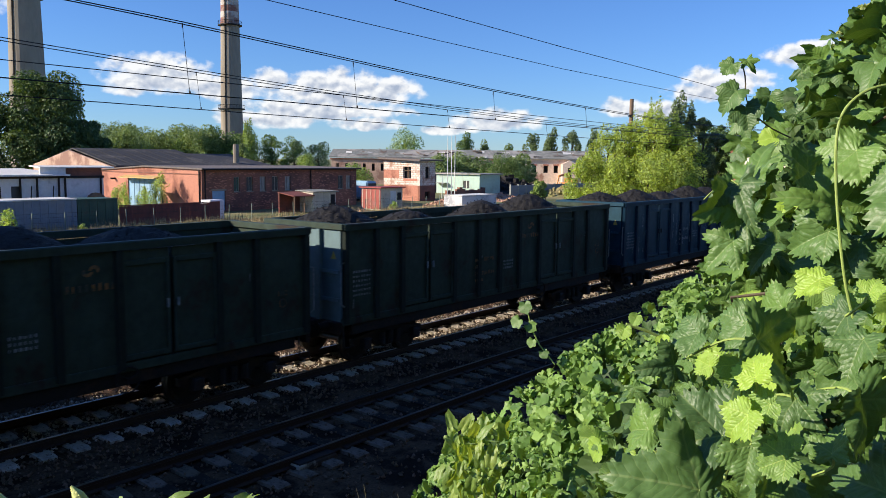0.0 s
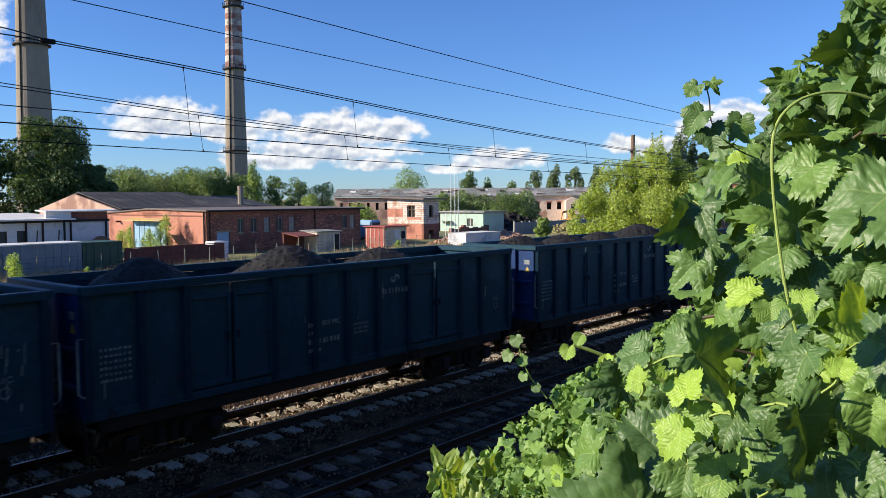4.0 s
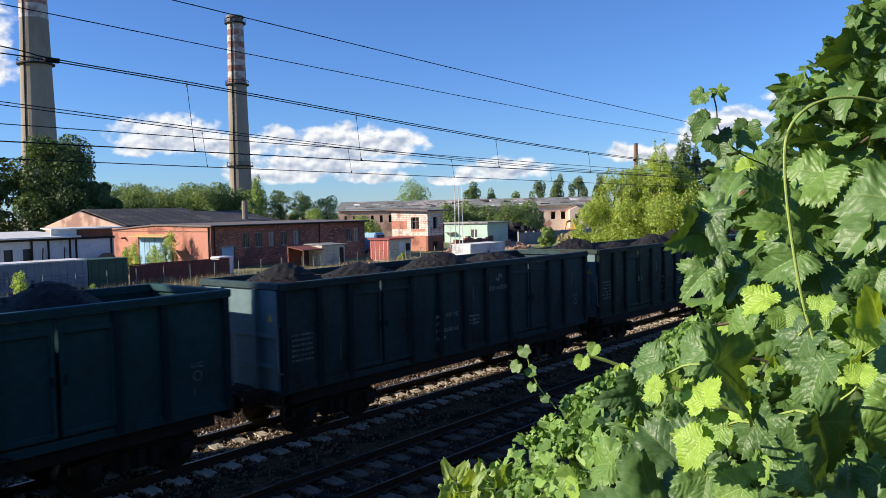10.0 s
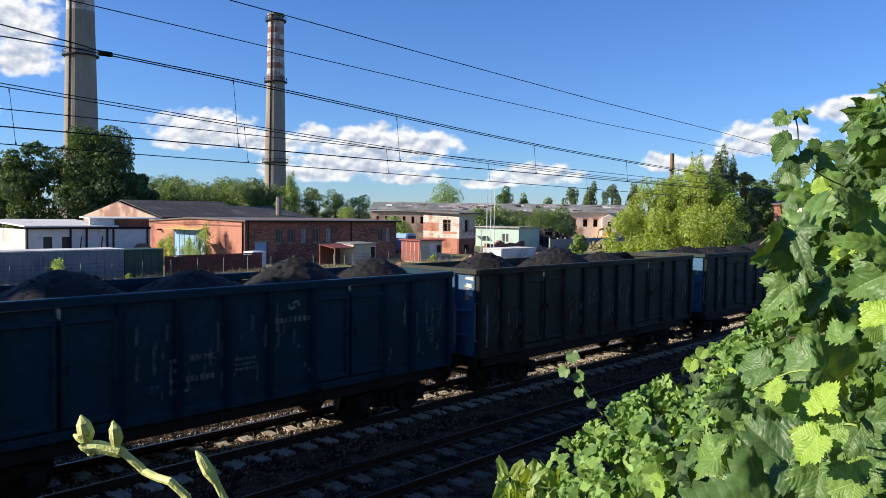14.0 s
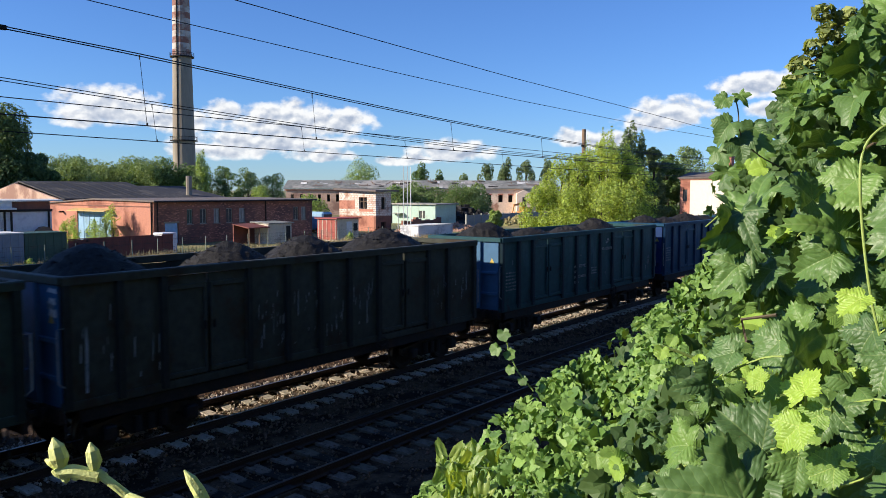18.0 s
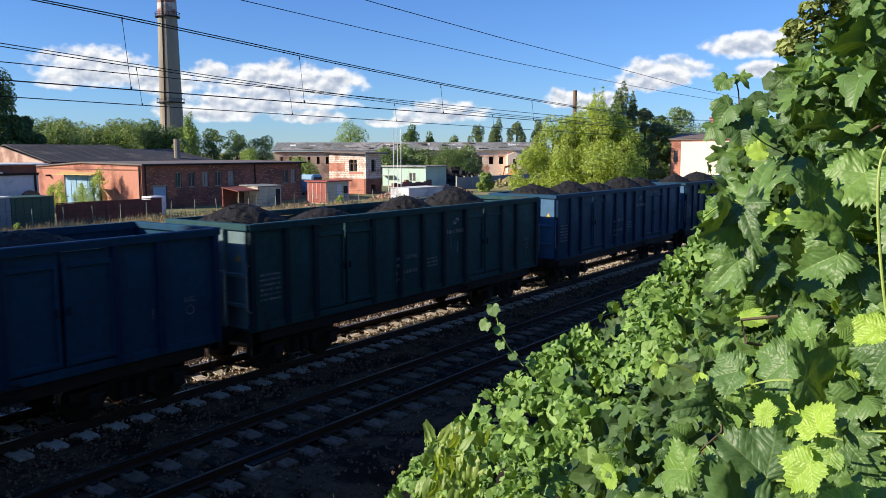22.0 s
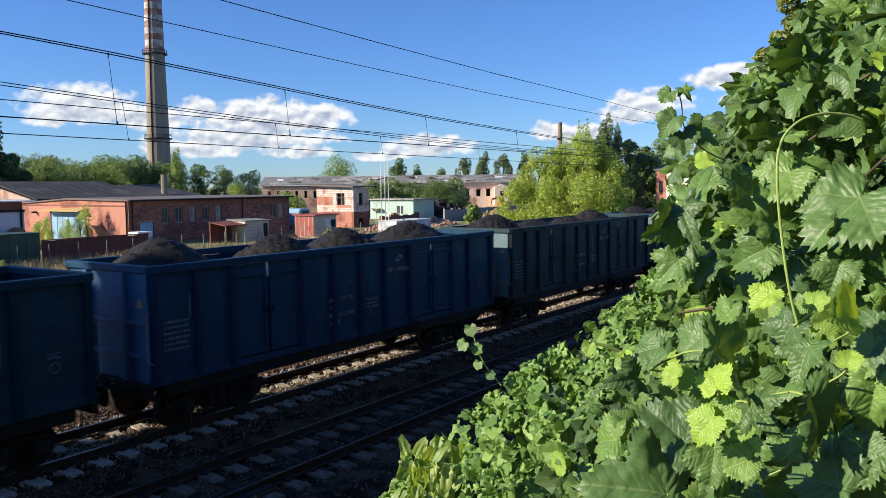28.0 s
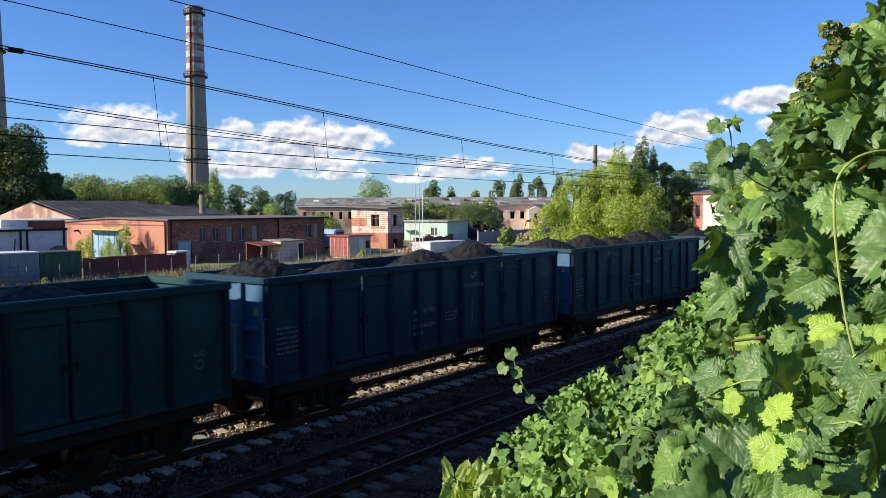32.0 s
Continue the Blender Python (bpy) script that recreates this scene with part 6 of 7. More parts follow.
def trees():
    p = bearing(24.5, 130)
    tree((p.x, p.y, GROUND), 17.0, 13.5, "treebig", 1, "large dense dark green tree beside the sheds", leaves=40000, size=0.23, low=0.10, lobes=64, limbs=12)
    for az, dist, h, w, seed in ((20.6, 131, 15.0, 9.0, 3), (18.2, 140, 12.5, 12.0, 2), (27.0, 127, 10.5, 6.0, 5)):
        p = bearing(az, dist)
        tree((p.x, p.y, GROUND), h, w, "treebig", seed, "dark green tree beside the sheds", leaves=13000, size=0.24, low=0.12, lobes=34, limbs=8)
    for i, (az, d, h, w, shp) in enumerate(((60.9, 73, 6.0, 4.4, "round"), (62.2, 75, 8.2, 4.8, "round"), (63.3, 74, 8.8, 4.6, "round"), (64.3, 76, 9.8, 4.4, "round"), (65.3, 73, 10.4, 4.2, "round"), (66.3, 75, 9.4, 4.4, "round"), (67.4, 74, 8.2, 4.2, "round"),
                                           (63.0, 72, 5.6, 5.0, "round"), (65.0, 71, 6.0, 5.4, "round"), (67.0, 71, 5.4, 4.6, "round"), (64.0, 75.5, 10.2, 1.1, "poplar"), (65.6, 74, 11.2, 0.9, "poplar"), (64.9, 74, 10.9, 0.8, "poplar"), (62.8, 75, 8.6, 1.0, "poplar"), (66.6, 75, 10.1, 0.9, "poplar"))):
        p = bearing(az, d)
        tree((p.x, p.y, GROUND), h, w, "treeyellow", 20 + i, "sunlit yellow-green maple shrub by the railway", leaves=9000 if shp == "round" else 1900, size=0.105, low=0.03, lobes=44, limbs=7, shape=shp)
    for i, (az, d, h, w, m_, shp) in enumerate(((66.7, 108, 14.2, 2.6, "poplar", "poplar"), (67.5, 110, 13.0, 2.4, "poplar", "poplar"), (68.5, 112, 11.5, 4.5, "poplar", "round"), (69.4, 116, 10.5, 4.5, "treedark", "round"),
                                                (70.3, 128, 11.8, 8.5, "treefar", "round"), (69.0, 124, 10.5, 7.0, "treedark", "round"), (64.4, 106, 9.0, 4.0, "poplar", "poplar"))):
        p = bearing(az, d)
        tree((p.x, p.y, GROUND), h, w, m_, 40 + i, "tall dark poplar behind the shrubs", leaves=9000, size=0.17, low=0.05, lobes=30, shape=shp)
    rng = random.Random(6)
    # far belt of trees
    for i in range(15):
        az = 25.5 + i * 0.78 + rng.uniform(-0.2, 0.2)
        d = 235 + rng.uniform(-12, 14)
        p = bearing(az, d)
        tree((p.x, p.y, GROUND), 12.3 + rng.uniform(-1.2, 1.6), 11.5 + rng.uniform(-1, 2), rng.choice(("treefar", "treefar", "treedark")), 70 + i, "broad green tree in a distant belt", leaves=8500, size=0.27, low=0.03, lobes=46, limbs=3)
    for i, (az, d, h, w, shp, m_) in enumerate(((37.15, 215, 14.6, 3.4, "poplar", "treemid"), (36.75, 210, 8.5, 4.0, "round", "treemid"), (38.7, 240, 11.4, 6.5, "round", "treedark"), (40.2, 245, 10.4, 6.5, "round", "treemid"), (41.9, 248, 9.6, 7.0, "round", "treedark"),
                                                (48.0, 225, 11.8, 8.5, "round", "treemid"), (52.2, 235, 11.4, 5.0, "round", "treedark"), (53.6, 238, 9.8, 4.5, "round", "treedark"), (55.2, 240, 9.8, 3.2, "poplar", "treedark"), (56.9, 230, 11.9, 4.6, "round", "poplar"),
                                                (58.3, 228, 13.2, 4.6, "round", "poplar"), (59.7, 228, 13.4, 4.6, "round", "poplar"), (61.2, 230, 13.0, 5.0, "round", "poplar"), (50.6, 152, 5.6, 6.0, "round", "treemid"), (52.6, 156, 6.0, 6.5, "round", "treedark"),
                                                (54.8, 150, 5.8, 6.0, "round", "treedark"), (56.2, 154, 5.4, 6.0, "round", "treemid"), (44.3, 120, 4.0, 4.5, "round", "treemid"), (41.0, 150, 5.4, 4.0, "round", "treemid"), (57.5, 110, 2.4, 1.5, "round", "treemid"),
                                                (72.5, 180, 10.0, 9.0, "round", "treedark"), (75.0, 190, 10.0, 9.0, "round", "treedark"), (78.5, 160, 10.0, 9.0, "round", "treedark"), (82.0, 170, 10.0, 9.0, "round", "treedark"))):
        p = bearing(az, d)
        tree((p.x, p.y, GROUND), h * 1.05, w * (1.4 if shp == "round" else 1.1), "treefar" if d > 150 and h < 11 else m_, 120 + i, "green tree behind the works", leaves=6000, size=0.23 if d > 150 else 0.14, low=0.03, lobes=36, shape="airy" if d > 200 and az > 47 and shp == "round" else shp, limbs=6)
    # trees across the line that shade the train ahead
    for i, (x, y, h, w) in enumerate(((-9.6, 29.0, 18.5, 4.6), (-21.0, 31.5, 17.0, 8.0), (-30.0, 30.0, 16.0, 9.0))):
        tree((x, y, GROUND), h, w, "treedark", 190 + i, "tall leafy tree across the tracks", leaves=26000 if i == 0 else 12000, size=0.32, low=0.30, lobes=40, limbs=8)
    # saplings against the sunlit gable
    for i, (y, h, w) in enumerate(((72.4, 4.0, 1.9), (73.6, 3.0, 1.5), (75.6, 2.3, 1.8), (79.6, 2.6, 1.5), (81.0, 2.1, 1.4))):
        tree((44.2, y, GROUND), h, w, "sapling", 160 + i, "young tree by the brick gable", leaves=1700, size=0.065, low=0.02, lobes=40, limbs=4, shape="airy")
    for i, (x, y, h, w) in enumerate(((21.9, 53.5, 1.9, 1.5), (27.0, 54.2, 0.7, 0.7), (104, 61, 2.6, 2.6), (61, 56.5, 0.9, 1.0))):
        tree((x, y, GROUND), h, w, "sapling", 170 + i, "weedy shrub in the yard", leaves=1100, size=0.08, low=0.0, lobes=26, limbs=3, shape="airy")


trees()


def grass_belt():
    """Dry grass along the yard fence."""
    rng = np.random.default_rng(12)
    n = 42000
    x, y = rng.uniform(14, 75, n), rng.uniform(47, 56.8, n)
    h = rng.uniform(0.18, 0.62, n) * (0.6 + 0.8 * (np.sin(x * 0.9) * np.sin(y * 1.3) > 0))
    a = rng.uniform(0, math.tau, n)
    w = 0.018
    base = np.stack([x, y, np.full(n, GROUND)], -1)
    side = np.stack([np.cos(a), np.sin(a), np.zeros(n)], -1) * w
    tip = base + np.stack([rng.normal(scale=0.12, size=n), rng.normal(scale=0.12, size=n), h], -1)
    v = np.stack([base - side, base + side, tip], 1).reshape(-1, 3)
    f = np.arange(3 * n).reshape(-1, 3)
    tagged(part_mesh("dry_grass", from_arrays("dry_grass", v, f), M["straw"]), "tall dry straw-coloured grass along the fence", "grass", kind="stuff")


grass_belt()


# ---------------------------------------------------------------- hop vines and bushes on the bank beside the camera
# axes of one camera pose; plants are placed by slopes in that view
VIEW = Matrix.Translation((0.057, -0.043, 4.924)) @ pose(0, 0, 0, 87.6, 0, -50.16)      # right, up, back
FWD, RIGHT, UPW = [(VIEW.to_3x3() @ Vector(a)) for a in ((0, 0, -1), (1, 0, 0), (0, 1, 0))]


def at_view(x, y, d):
    return VIEW @ Vector((x * d, y * d, -d))


def hop_leaf(seed, rings=7, sides=66, lobed=1.0, fold=0.22, droop=0.35, narrow=1.0, ribs=0.0):
    """A hop leaf of unit length: lobed, toothed, pleated between its side veins; the stalk joins at the origin, the tip lies along +y."""
    rng = random.Random(seed)
    lobes = [(0, 1.0, 0.50), (56, 0.80, 0.44), (-56, 0.80 * rng.uniform(0.9, 1.05), 0.44), (118, 0.55, 0.46), (-118, 0.55, 0.46)]
    vs, fs = [(0, 0, 0)], []
    waves, curl = rng.uniform(0, 6), rng.uniform(-0.10, 0.14)
    for k in range(sides):
        th = -180 + 360 * (k + 0.5) / sides
        best = max(ln * math.exp(-(radians(th - c) / w) ** 2) for c, ln, w in lobes)
        oval = 0.34 + 0.62 * max(0.0, math.cos(radians(th) / 2.15)) ** 1.6
        r = max(best * lobed + (1 - lobed) * oval, 0.80 * oval * (1 - 0.35 * lobed)) * (1.0 - 0.30 * (abs(th) > 158))
        tooth = 0.13 * ((k % 3) / 2.0 - 0.5) * (abs(th) < 150)
        for j in range(1, rings + 1):
            u = j / rings
            rr = r * u * (1 + tooth * u ** 8)
            x, y = narrow * rr * math.sin(radians(th)), rr * math.cos(radians(th))
            c = radians(60.0) if abs(th) > 30 else 0.0
            x1, y1 = abs(abs(x) * math.cos(c) - y * math.sin(c)), abs(x) * math.sin(c) + y * math.cos(c)
            pleat = ribs * abs(math.sin((y1 - 0.8 * x1 + 0.10 * noise.noise((x * 3, y * 3, seed))) * 24.0)) * min(1.0, x1 * 9) + 0.05 * min(x1, 0.2)
            z = fold * abs(x) - droop * (0.25 * u * u + 0.75 * y * abs(y)) - 0.25 * fold * x * x + pleat + curl * x + 0.07 * math.sin(waves + radians(th) * 3) * u * u + 0.13 * noise.noise((x * 2.6 + seed, y * 2.6, seed * 0.7)) * u + 0.045 * noise.noise((x * 7 + seed, y * 7, seed * 1.3)) * u
            vs.append((x, y, z))
    for k in range(sides - 1):
        a, b = 1 + k * rings, 1 + (k + 1) * rings
        fs.append((0, b, a))
        for j in range(rings - 1):
            fs.append((a + j, b + j, b + j + 1, a + j + 1))
    me = from_arrays("leaf", vs, fs)
    me.polygons.foreach_set("use_smooth", [True] * len(me.polygons))
    return me


def leaf_frame(pos, n, tip, s):
    n = n.normalized()
    t = (tip - n * tip.dot(n)).normalized()
    m = Matrix((t.cross(n), t, n)).transposed().to_4x4()
    return Matrix.Translation(pos) @ m @ Matrix.Diagonal((s, s, s, 1))


# edge of the leafy mass, fitted to the camera's view: height slope -> sideways slope
EDGE_NEAR = [(0.42, 0.60), (0.31, 0.545), (0.25, 0.495), (0.20, 0.445), (0.16, 0.395), (0.12, 0.35), (0.08, 0.325), (-0.03, 0.325), (-0.11, 0.315), (-0.16, 0.27), (-0.21, 0.21), (-0.27, 0.17), (-0.33, 0.12), (-0.45, 0.05)]
EDGE_FAR = [(0.42, 0.60), (0.10, 0.44), (0.0, 0.365), (-0.06, 0.335), (-0.11, 0.285), (-0.154, 0.21), (-0.196, 0.145), (-0.25, 0.075), (-0.31, 0.01), (-0.36, -0.04), (-0.45, -0.10)]


def edge(table, y):
    ys, xs = [a for a, _ in reversed(table)], [b for _, b in reversed(table)]
    return float(np.interp(y, ys, xs))


def leaf_pose(rng, pos, s, bias=0.0, lo=-0.4, hi=1.5):
    nv = -FWD * rng.uniform(0.0, 0.9) - RIGHT * rng.uniform(lo, hi) + Vector((0, 0, rng.uniform(0.0, 1.2) + bias)) + Vector([rng.gauss(0, 0.66) for _ in range(3)])
    tip = Vector((0, 0, -0.7)) - RIGHT * rng.uniform(-0.6, 0.9) - FWD * rng.uniform(-0.4, 0.7) + Vector([rng.gauss(0, 0.5) for _ in range(3)])
    return leaf_frame(pos, nv, tip, s)


def vine_depth(u, y):
    """How far the leafy face lies: it draws nearer to the right, and low down it juts out as a shelf. u: 0 at the edge, 1 far inside."""
    wall, shelf = 1.45 - 0.85 * u, 0.95 - 0.34 * u
    k = min(1.0, max(0.0, (y + 0.16) / 0.14))
    return shelf + (wall - shelf) * k



# large leaves of the vine, placed to fit the camera's view, as sideways slope, height slope, distance, length, way of
# the tip, how the blade is turned
UPPER_LEAVES = [
    (0.448, 0.061, 0.94, 0.054, -150, "side"), (0.417, 0.008, 0.94, 0.061, 170, "dark"), (0.417, -0.034, 0.94, 0.050, 195, "side"), (0.465, -0.054, 0.93, 0.050, 100, "side"), (0.410, -0.128, 0.77, 0.045, 200, "dark"), (0.532, 0.016, 0.87, 0.074, 215, "lit"), (0.529, -0.073, 0.87, 0.042, -110, "side"), (0.577, -0.034, 0.87, 0.041, -80, "side"), (0.528, -0.011, 0.87, 0.034, -100, "dark"), (0.343, 0.058, 1.08, 0.061, 100, "lit"), (0.340, 0.009, 1.07, 0.049, -60, "lit"), (0.297, 0.002, 1.08, 0.055, 205, "dark"), (0.321, -0.028, 1.07, 0.057, 205, "side"), (0.309, -0.055, 1.07, 0.049, 215, "side"), (0.356, -0.055, 1.07, 0.040, 200, "lit")]
MIDDLE_LEAVES = [
    (0.393, 0.057, 0.94, 0.043, 150, "dark"), (0.510, -0.127, 0.66, 0.044, 190, "glow"), (0.547, -0.141, 0.58, 0.038, 170, "lit"), (0.428, -0.141, 0.67, 0.031, 215, "lit"), (0.458, -0.181, 0.64, 0.031, -110, "lit"), (0.369, -0.179, 0.65, 0.061, -25, "dark"), (0.478, -0.268, 0.58, 0.050, -60, "dark"), (0.548, -0.242, 0.58, 0.038, -100, "side"), (0.547, -0.173, 0.58, 0.029, 200, "lit"), (0.269, -0.263, 0.67, 0.049, 135, "side"), (0.215, -0.345, 0.65, 0.072, 165, "big"), (0.315, -0.319, 0.59, 0.031, -100, "side"), (0.466, -0.340, 0.58, 0.050, 150, "lit"), (0.399, -0.251, 0.63, 0.030, -40, "lit"), (0.416, -0.290, 0.59, 0.023, 120, "lit")]
LOWER_LEAVES = [
    (0.212, -0.200, 0.72, 0.033, 190, "dark"), (0.181, -0.273, 0.72, 0.033, 160, "lit"), (0.228, -0.286, 0.71, 0.033, 170, "lit"), (0.299, -0.147, 0.69, 0.032, 200, "lit"), (0.541, -0.326, 0.58, 0.029, -70, "lit"), (0.354, -0.115, 0.78, 0.033, 160, "lit"), (0.243, -0.151, 0.71, 0.027, 170, "lit"), (0.310, -0.192, 0.57, 0.023, 120, "young"), (0.326, -0.244, 0.57, 0.017, 190, "young"), (0.294, -0.263, 0.57, 0.024, 205, "young"), (0.252, -0.187, 0.58, 0.014, 150, "young"), (0.347, -0.316, 0.57, 0.021, 190, "young"), (0.382, -0.083, 0.57, 0.020, 195, "young"), (0.464, -0.087, 0.57, 0.015, 70, "young"), (0.371, -0.289, 0.57, 0.010, 100, "young"), (0.216, -0.162, 0.72, 0.009, 100, "young"), (0.510, -0.172, 0.56, 0.014, 80, "young"), (0.561, -0.225, 0.56, 0.012, 180, "young")]


TURN = {"lit": (-0.45, -0.75, 0.50), "side": (-0.85, -0.38, 0.35), "dark": (-0.80, 0.40, 0.15), "glow": (-0.60, 0.55, 0.35), "big": (-0.72, 0.12, 0.60), "young": (-0.55, -0.60, 0.45)}


def large_leaves(root, rng):
    old, fresh = [], []
    for i in range(5):
        me = hop_leaf(300 + i, rings=22, sides=126, lobed=(0.25, 0.55, 0.7, 0.4, 0.85)[i], fold=0.22 + 0.09 * i, droop=0.20 + 0.10 * i, ribs=0.016)
        me.materials.append(M["leaf"])
        old.append(me)
        me = hop_leaf(320 + i, rings=14, sides=90, lobed=0.08 * i, fold=0.30, droop=0.18, ribs=0.008)
        me.materials.append(M["leafyoung"])
        fresh.append(me)
    for x, y, d, size, way, turn in UPPER_LEAVES + MIDDLE_LEAVES + LOWER_LEAVES:
        f, r, z = TURN[turn]
        n = FWD * f + RIGHT * r + Vector((0, 0, z)) + Vector([rng.gauss(0, 0.12) for _ in range(3)])
        tip = RIGHT * math.cos(radians(way)) + UPW * math.sin(radians(way))
        s = size * (1.15 if turn == "lit" else 1.05)
        at = at_view(x, y, d) - tip * s * 0.42
        shared("leaf", rng.choice(fresh if turn in ("young", "glow") else old), root, leaf_frame(at, n, tip, s))
        part("leaf_stalk", tube(bmesh.new(), smooth_curve([at, at - tip * s * 0.35 - Vector((0, 0, s * 0.2)) + FWD * s * 0.3, at - tip * s * 0.5 + FWD * s * 1.6 - Vector((0, 0, s * 0.8))]), 0.0011, 5), M["stem"], root)


def hop_vine():
    rng = random.Random(31)
    root = tagged(new("hop_vine"), "climbing hop vine with large toothed green leaves", "vine")
    meshes = []
    large_leaves(root, random.Random(8))
    for i in range(9):
        me = hop_leaf(50 + i, lobed=(0.25, 0.55, 0.85)[i % 3], fold=0.18 + 0.13 * (i % 4), droop=0.15 + 0.17 * (i % 4))
        me.materials.append(M["leaf"])
        meshes.append(me)
    young = []
    for i in range(3):
        me = hop_leaf(80 + i, rings=6, sides=66, lobed=(0.0, 0.15, 0.35)[i], fold=0.35, droop=0.2)
        me.materials.append(M["leafyoung"])
        young.append(me)
    for n in range(1500):
        y = rng.uniform(-0.46, 0.44)
        s = rng.uniform(0.022, 0.046) if rng.random() < (0.82 if y < -0.08 else 0.50) else rng.uniform(0.042, 0.070)
        x = rng.random() ** 1.15
        d = vine_depth(x, y) + (rng.random() ** 2) * 0.45
        if x < 0.3 and y < -0.08:
            s *= 0.62
        lo = edge(EDGE_NEAR, y) + 0.40 * s / d
        x = lo + (0.84 - lo) * x
        d += clump(x, y, d, 7.0) * 0.16
        me = rng.choice(young) if rng.random() < (0.10 if y > -0.10 else 0.22) else rng.choice(meshes)
        if me in young:
            s = rng.uniform(0.018, 0.034)
        shared("leaf", me, root, leaf_pose(rng, at_view(x, y, d), s, lo=-0.1 if d < 0.78 else -0.7 if y < -0.08 else -1.1, hi=1.3 if y < -0.08 else 0.8))
    # stems woven through the leaves
    for i in range(30):
        y0 = rng.uniform(-0.40, 0.22)
        d = rng.uniform(0.9, 1.5)
        x0 = edge(EDGE_NEAR, y0) + rng.uniform(0.14, 0.40)
        pts = [at_view(x0, y0, d)]
        for k in range(5):
            pts.append(pts[-1] + Vector((rng.gauss(0, 0.02), rng.gauss(0, 0.02), 0.02 + rng.gauss(0, 0.02))) + RIGHT * rng.uniform(-0.01, 0.03))
        part("stem", tube(bmesh.new(), pts, 0.0022, 5), M["stem"] if rng.random() < 0.5 else M["twig"], root)
    # woody stems that carry the vine, rooted in the bank
    for i in range(9):
        q = at_view(0.42 + 0.045 * i, -0.20 + 0.03 * (i % 3), 1.35 + 0.1 * (i % 4))
        foot = Vector((q.x + 0.05, q.y - 0.05, ground_height(q.y) - 0.15))
        part("stem", tube(bmesh.new(), smooth_curve([foot, foot.lerp(q, 0.5) + Vector((0.03, 0.02, 0)), q]), 0.006, 6), M["twig"], root)
    arch = [at_view(x, y, 0.66) for x, y in ((0.462, -0.16), (0.442, -0.09), (0.428, 0.0), (0.422, 0.08), (0.428, 0.125), (0.452, 0.152), (0.485, 0.163), (0.52, 0.162), (0.545, 0.155))]
    part("tendril", tube(bmesh.new(), smooth_curve(arch), 0.0013, 8), M["stem"], root, "arching pale green shoot")
    shoot = [at_view(x, y, 0.78) for x, y in ((0.36, -0.22), (0.31, -0.20), (0.25, -0.175), (0.205, -0.155), (0.175, -0.145))]
    part("tendril", tube(bmesh.new(), smooth_curve(shoot), 0.0018, 6), M["stem"], root)
    for x, y, s in ((0.17, -0.15, 0.011), (0.185, -0.135, 0.009), (0.265, -0.180, 0.014), (0.315, -0.195, 0.022), (0.33, -0.22, 0.022), (0.42, -0.10, 0.020), (0.46, -0.10, 0.018)):
        shared("leaf", rng.choice(young), root, leaf_frame(at_view(x, y, 0.74), -FWD - RIGHT * 0.6 + Vector((0, 0, 0.4)), Vector((0, 0, -1)) - RIGHT * rng.uniform(-0.5, 0.5), s))
    # loose sprig that stands out against the sky
    spr = [at_view(x, y, 1.25) for x, y in ((0.40, 0.085), (0.37, 0.10), (0.345, 0.125), (0.34, 0.16), (0.335, 0.178))]
    part("stem", tube(bmesh.new(), smooth_curve(spr), 0.0011, 5), M["twig"], root)
    for x, y, s, a in ((0.324, 0.175, 0.024, -0.8), (0.342, 0.180, 0.022, 0.5), (0.330, 0.142, 0.036, -0.9), (0.342, 0.122, 0.036, 0.2), (0.37, 0.12, 0.030, 0.8)):
        shared("leaf", rng.choice(meshes), root, leaf_frame(at_view(x, y, 1.25), -FWD * 0.7 - RIGHT * 0.4 + Vector((0, 0, 0.5)), Vector((0, 0, -0.9)) + RIGHT * a, s))


def clump(x, y, d, k):
    """Hollows and humps of the leafy face, about 1 / k metres apart."""
    return noise.noise((x * d * k, y * d * k, 4.2)) + 0.5 * noise.noise((x * d * k * 2.3, y * d * k * 2.3, 9.1))


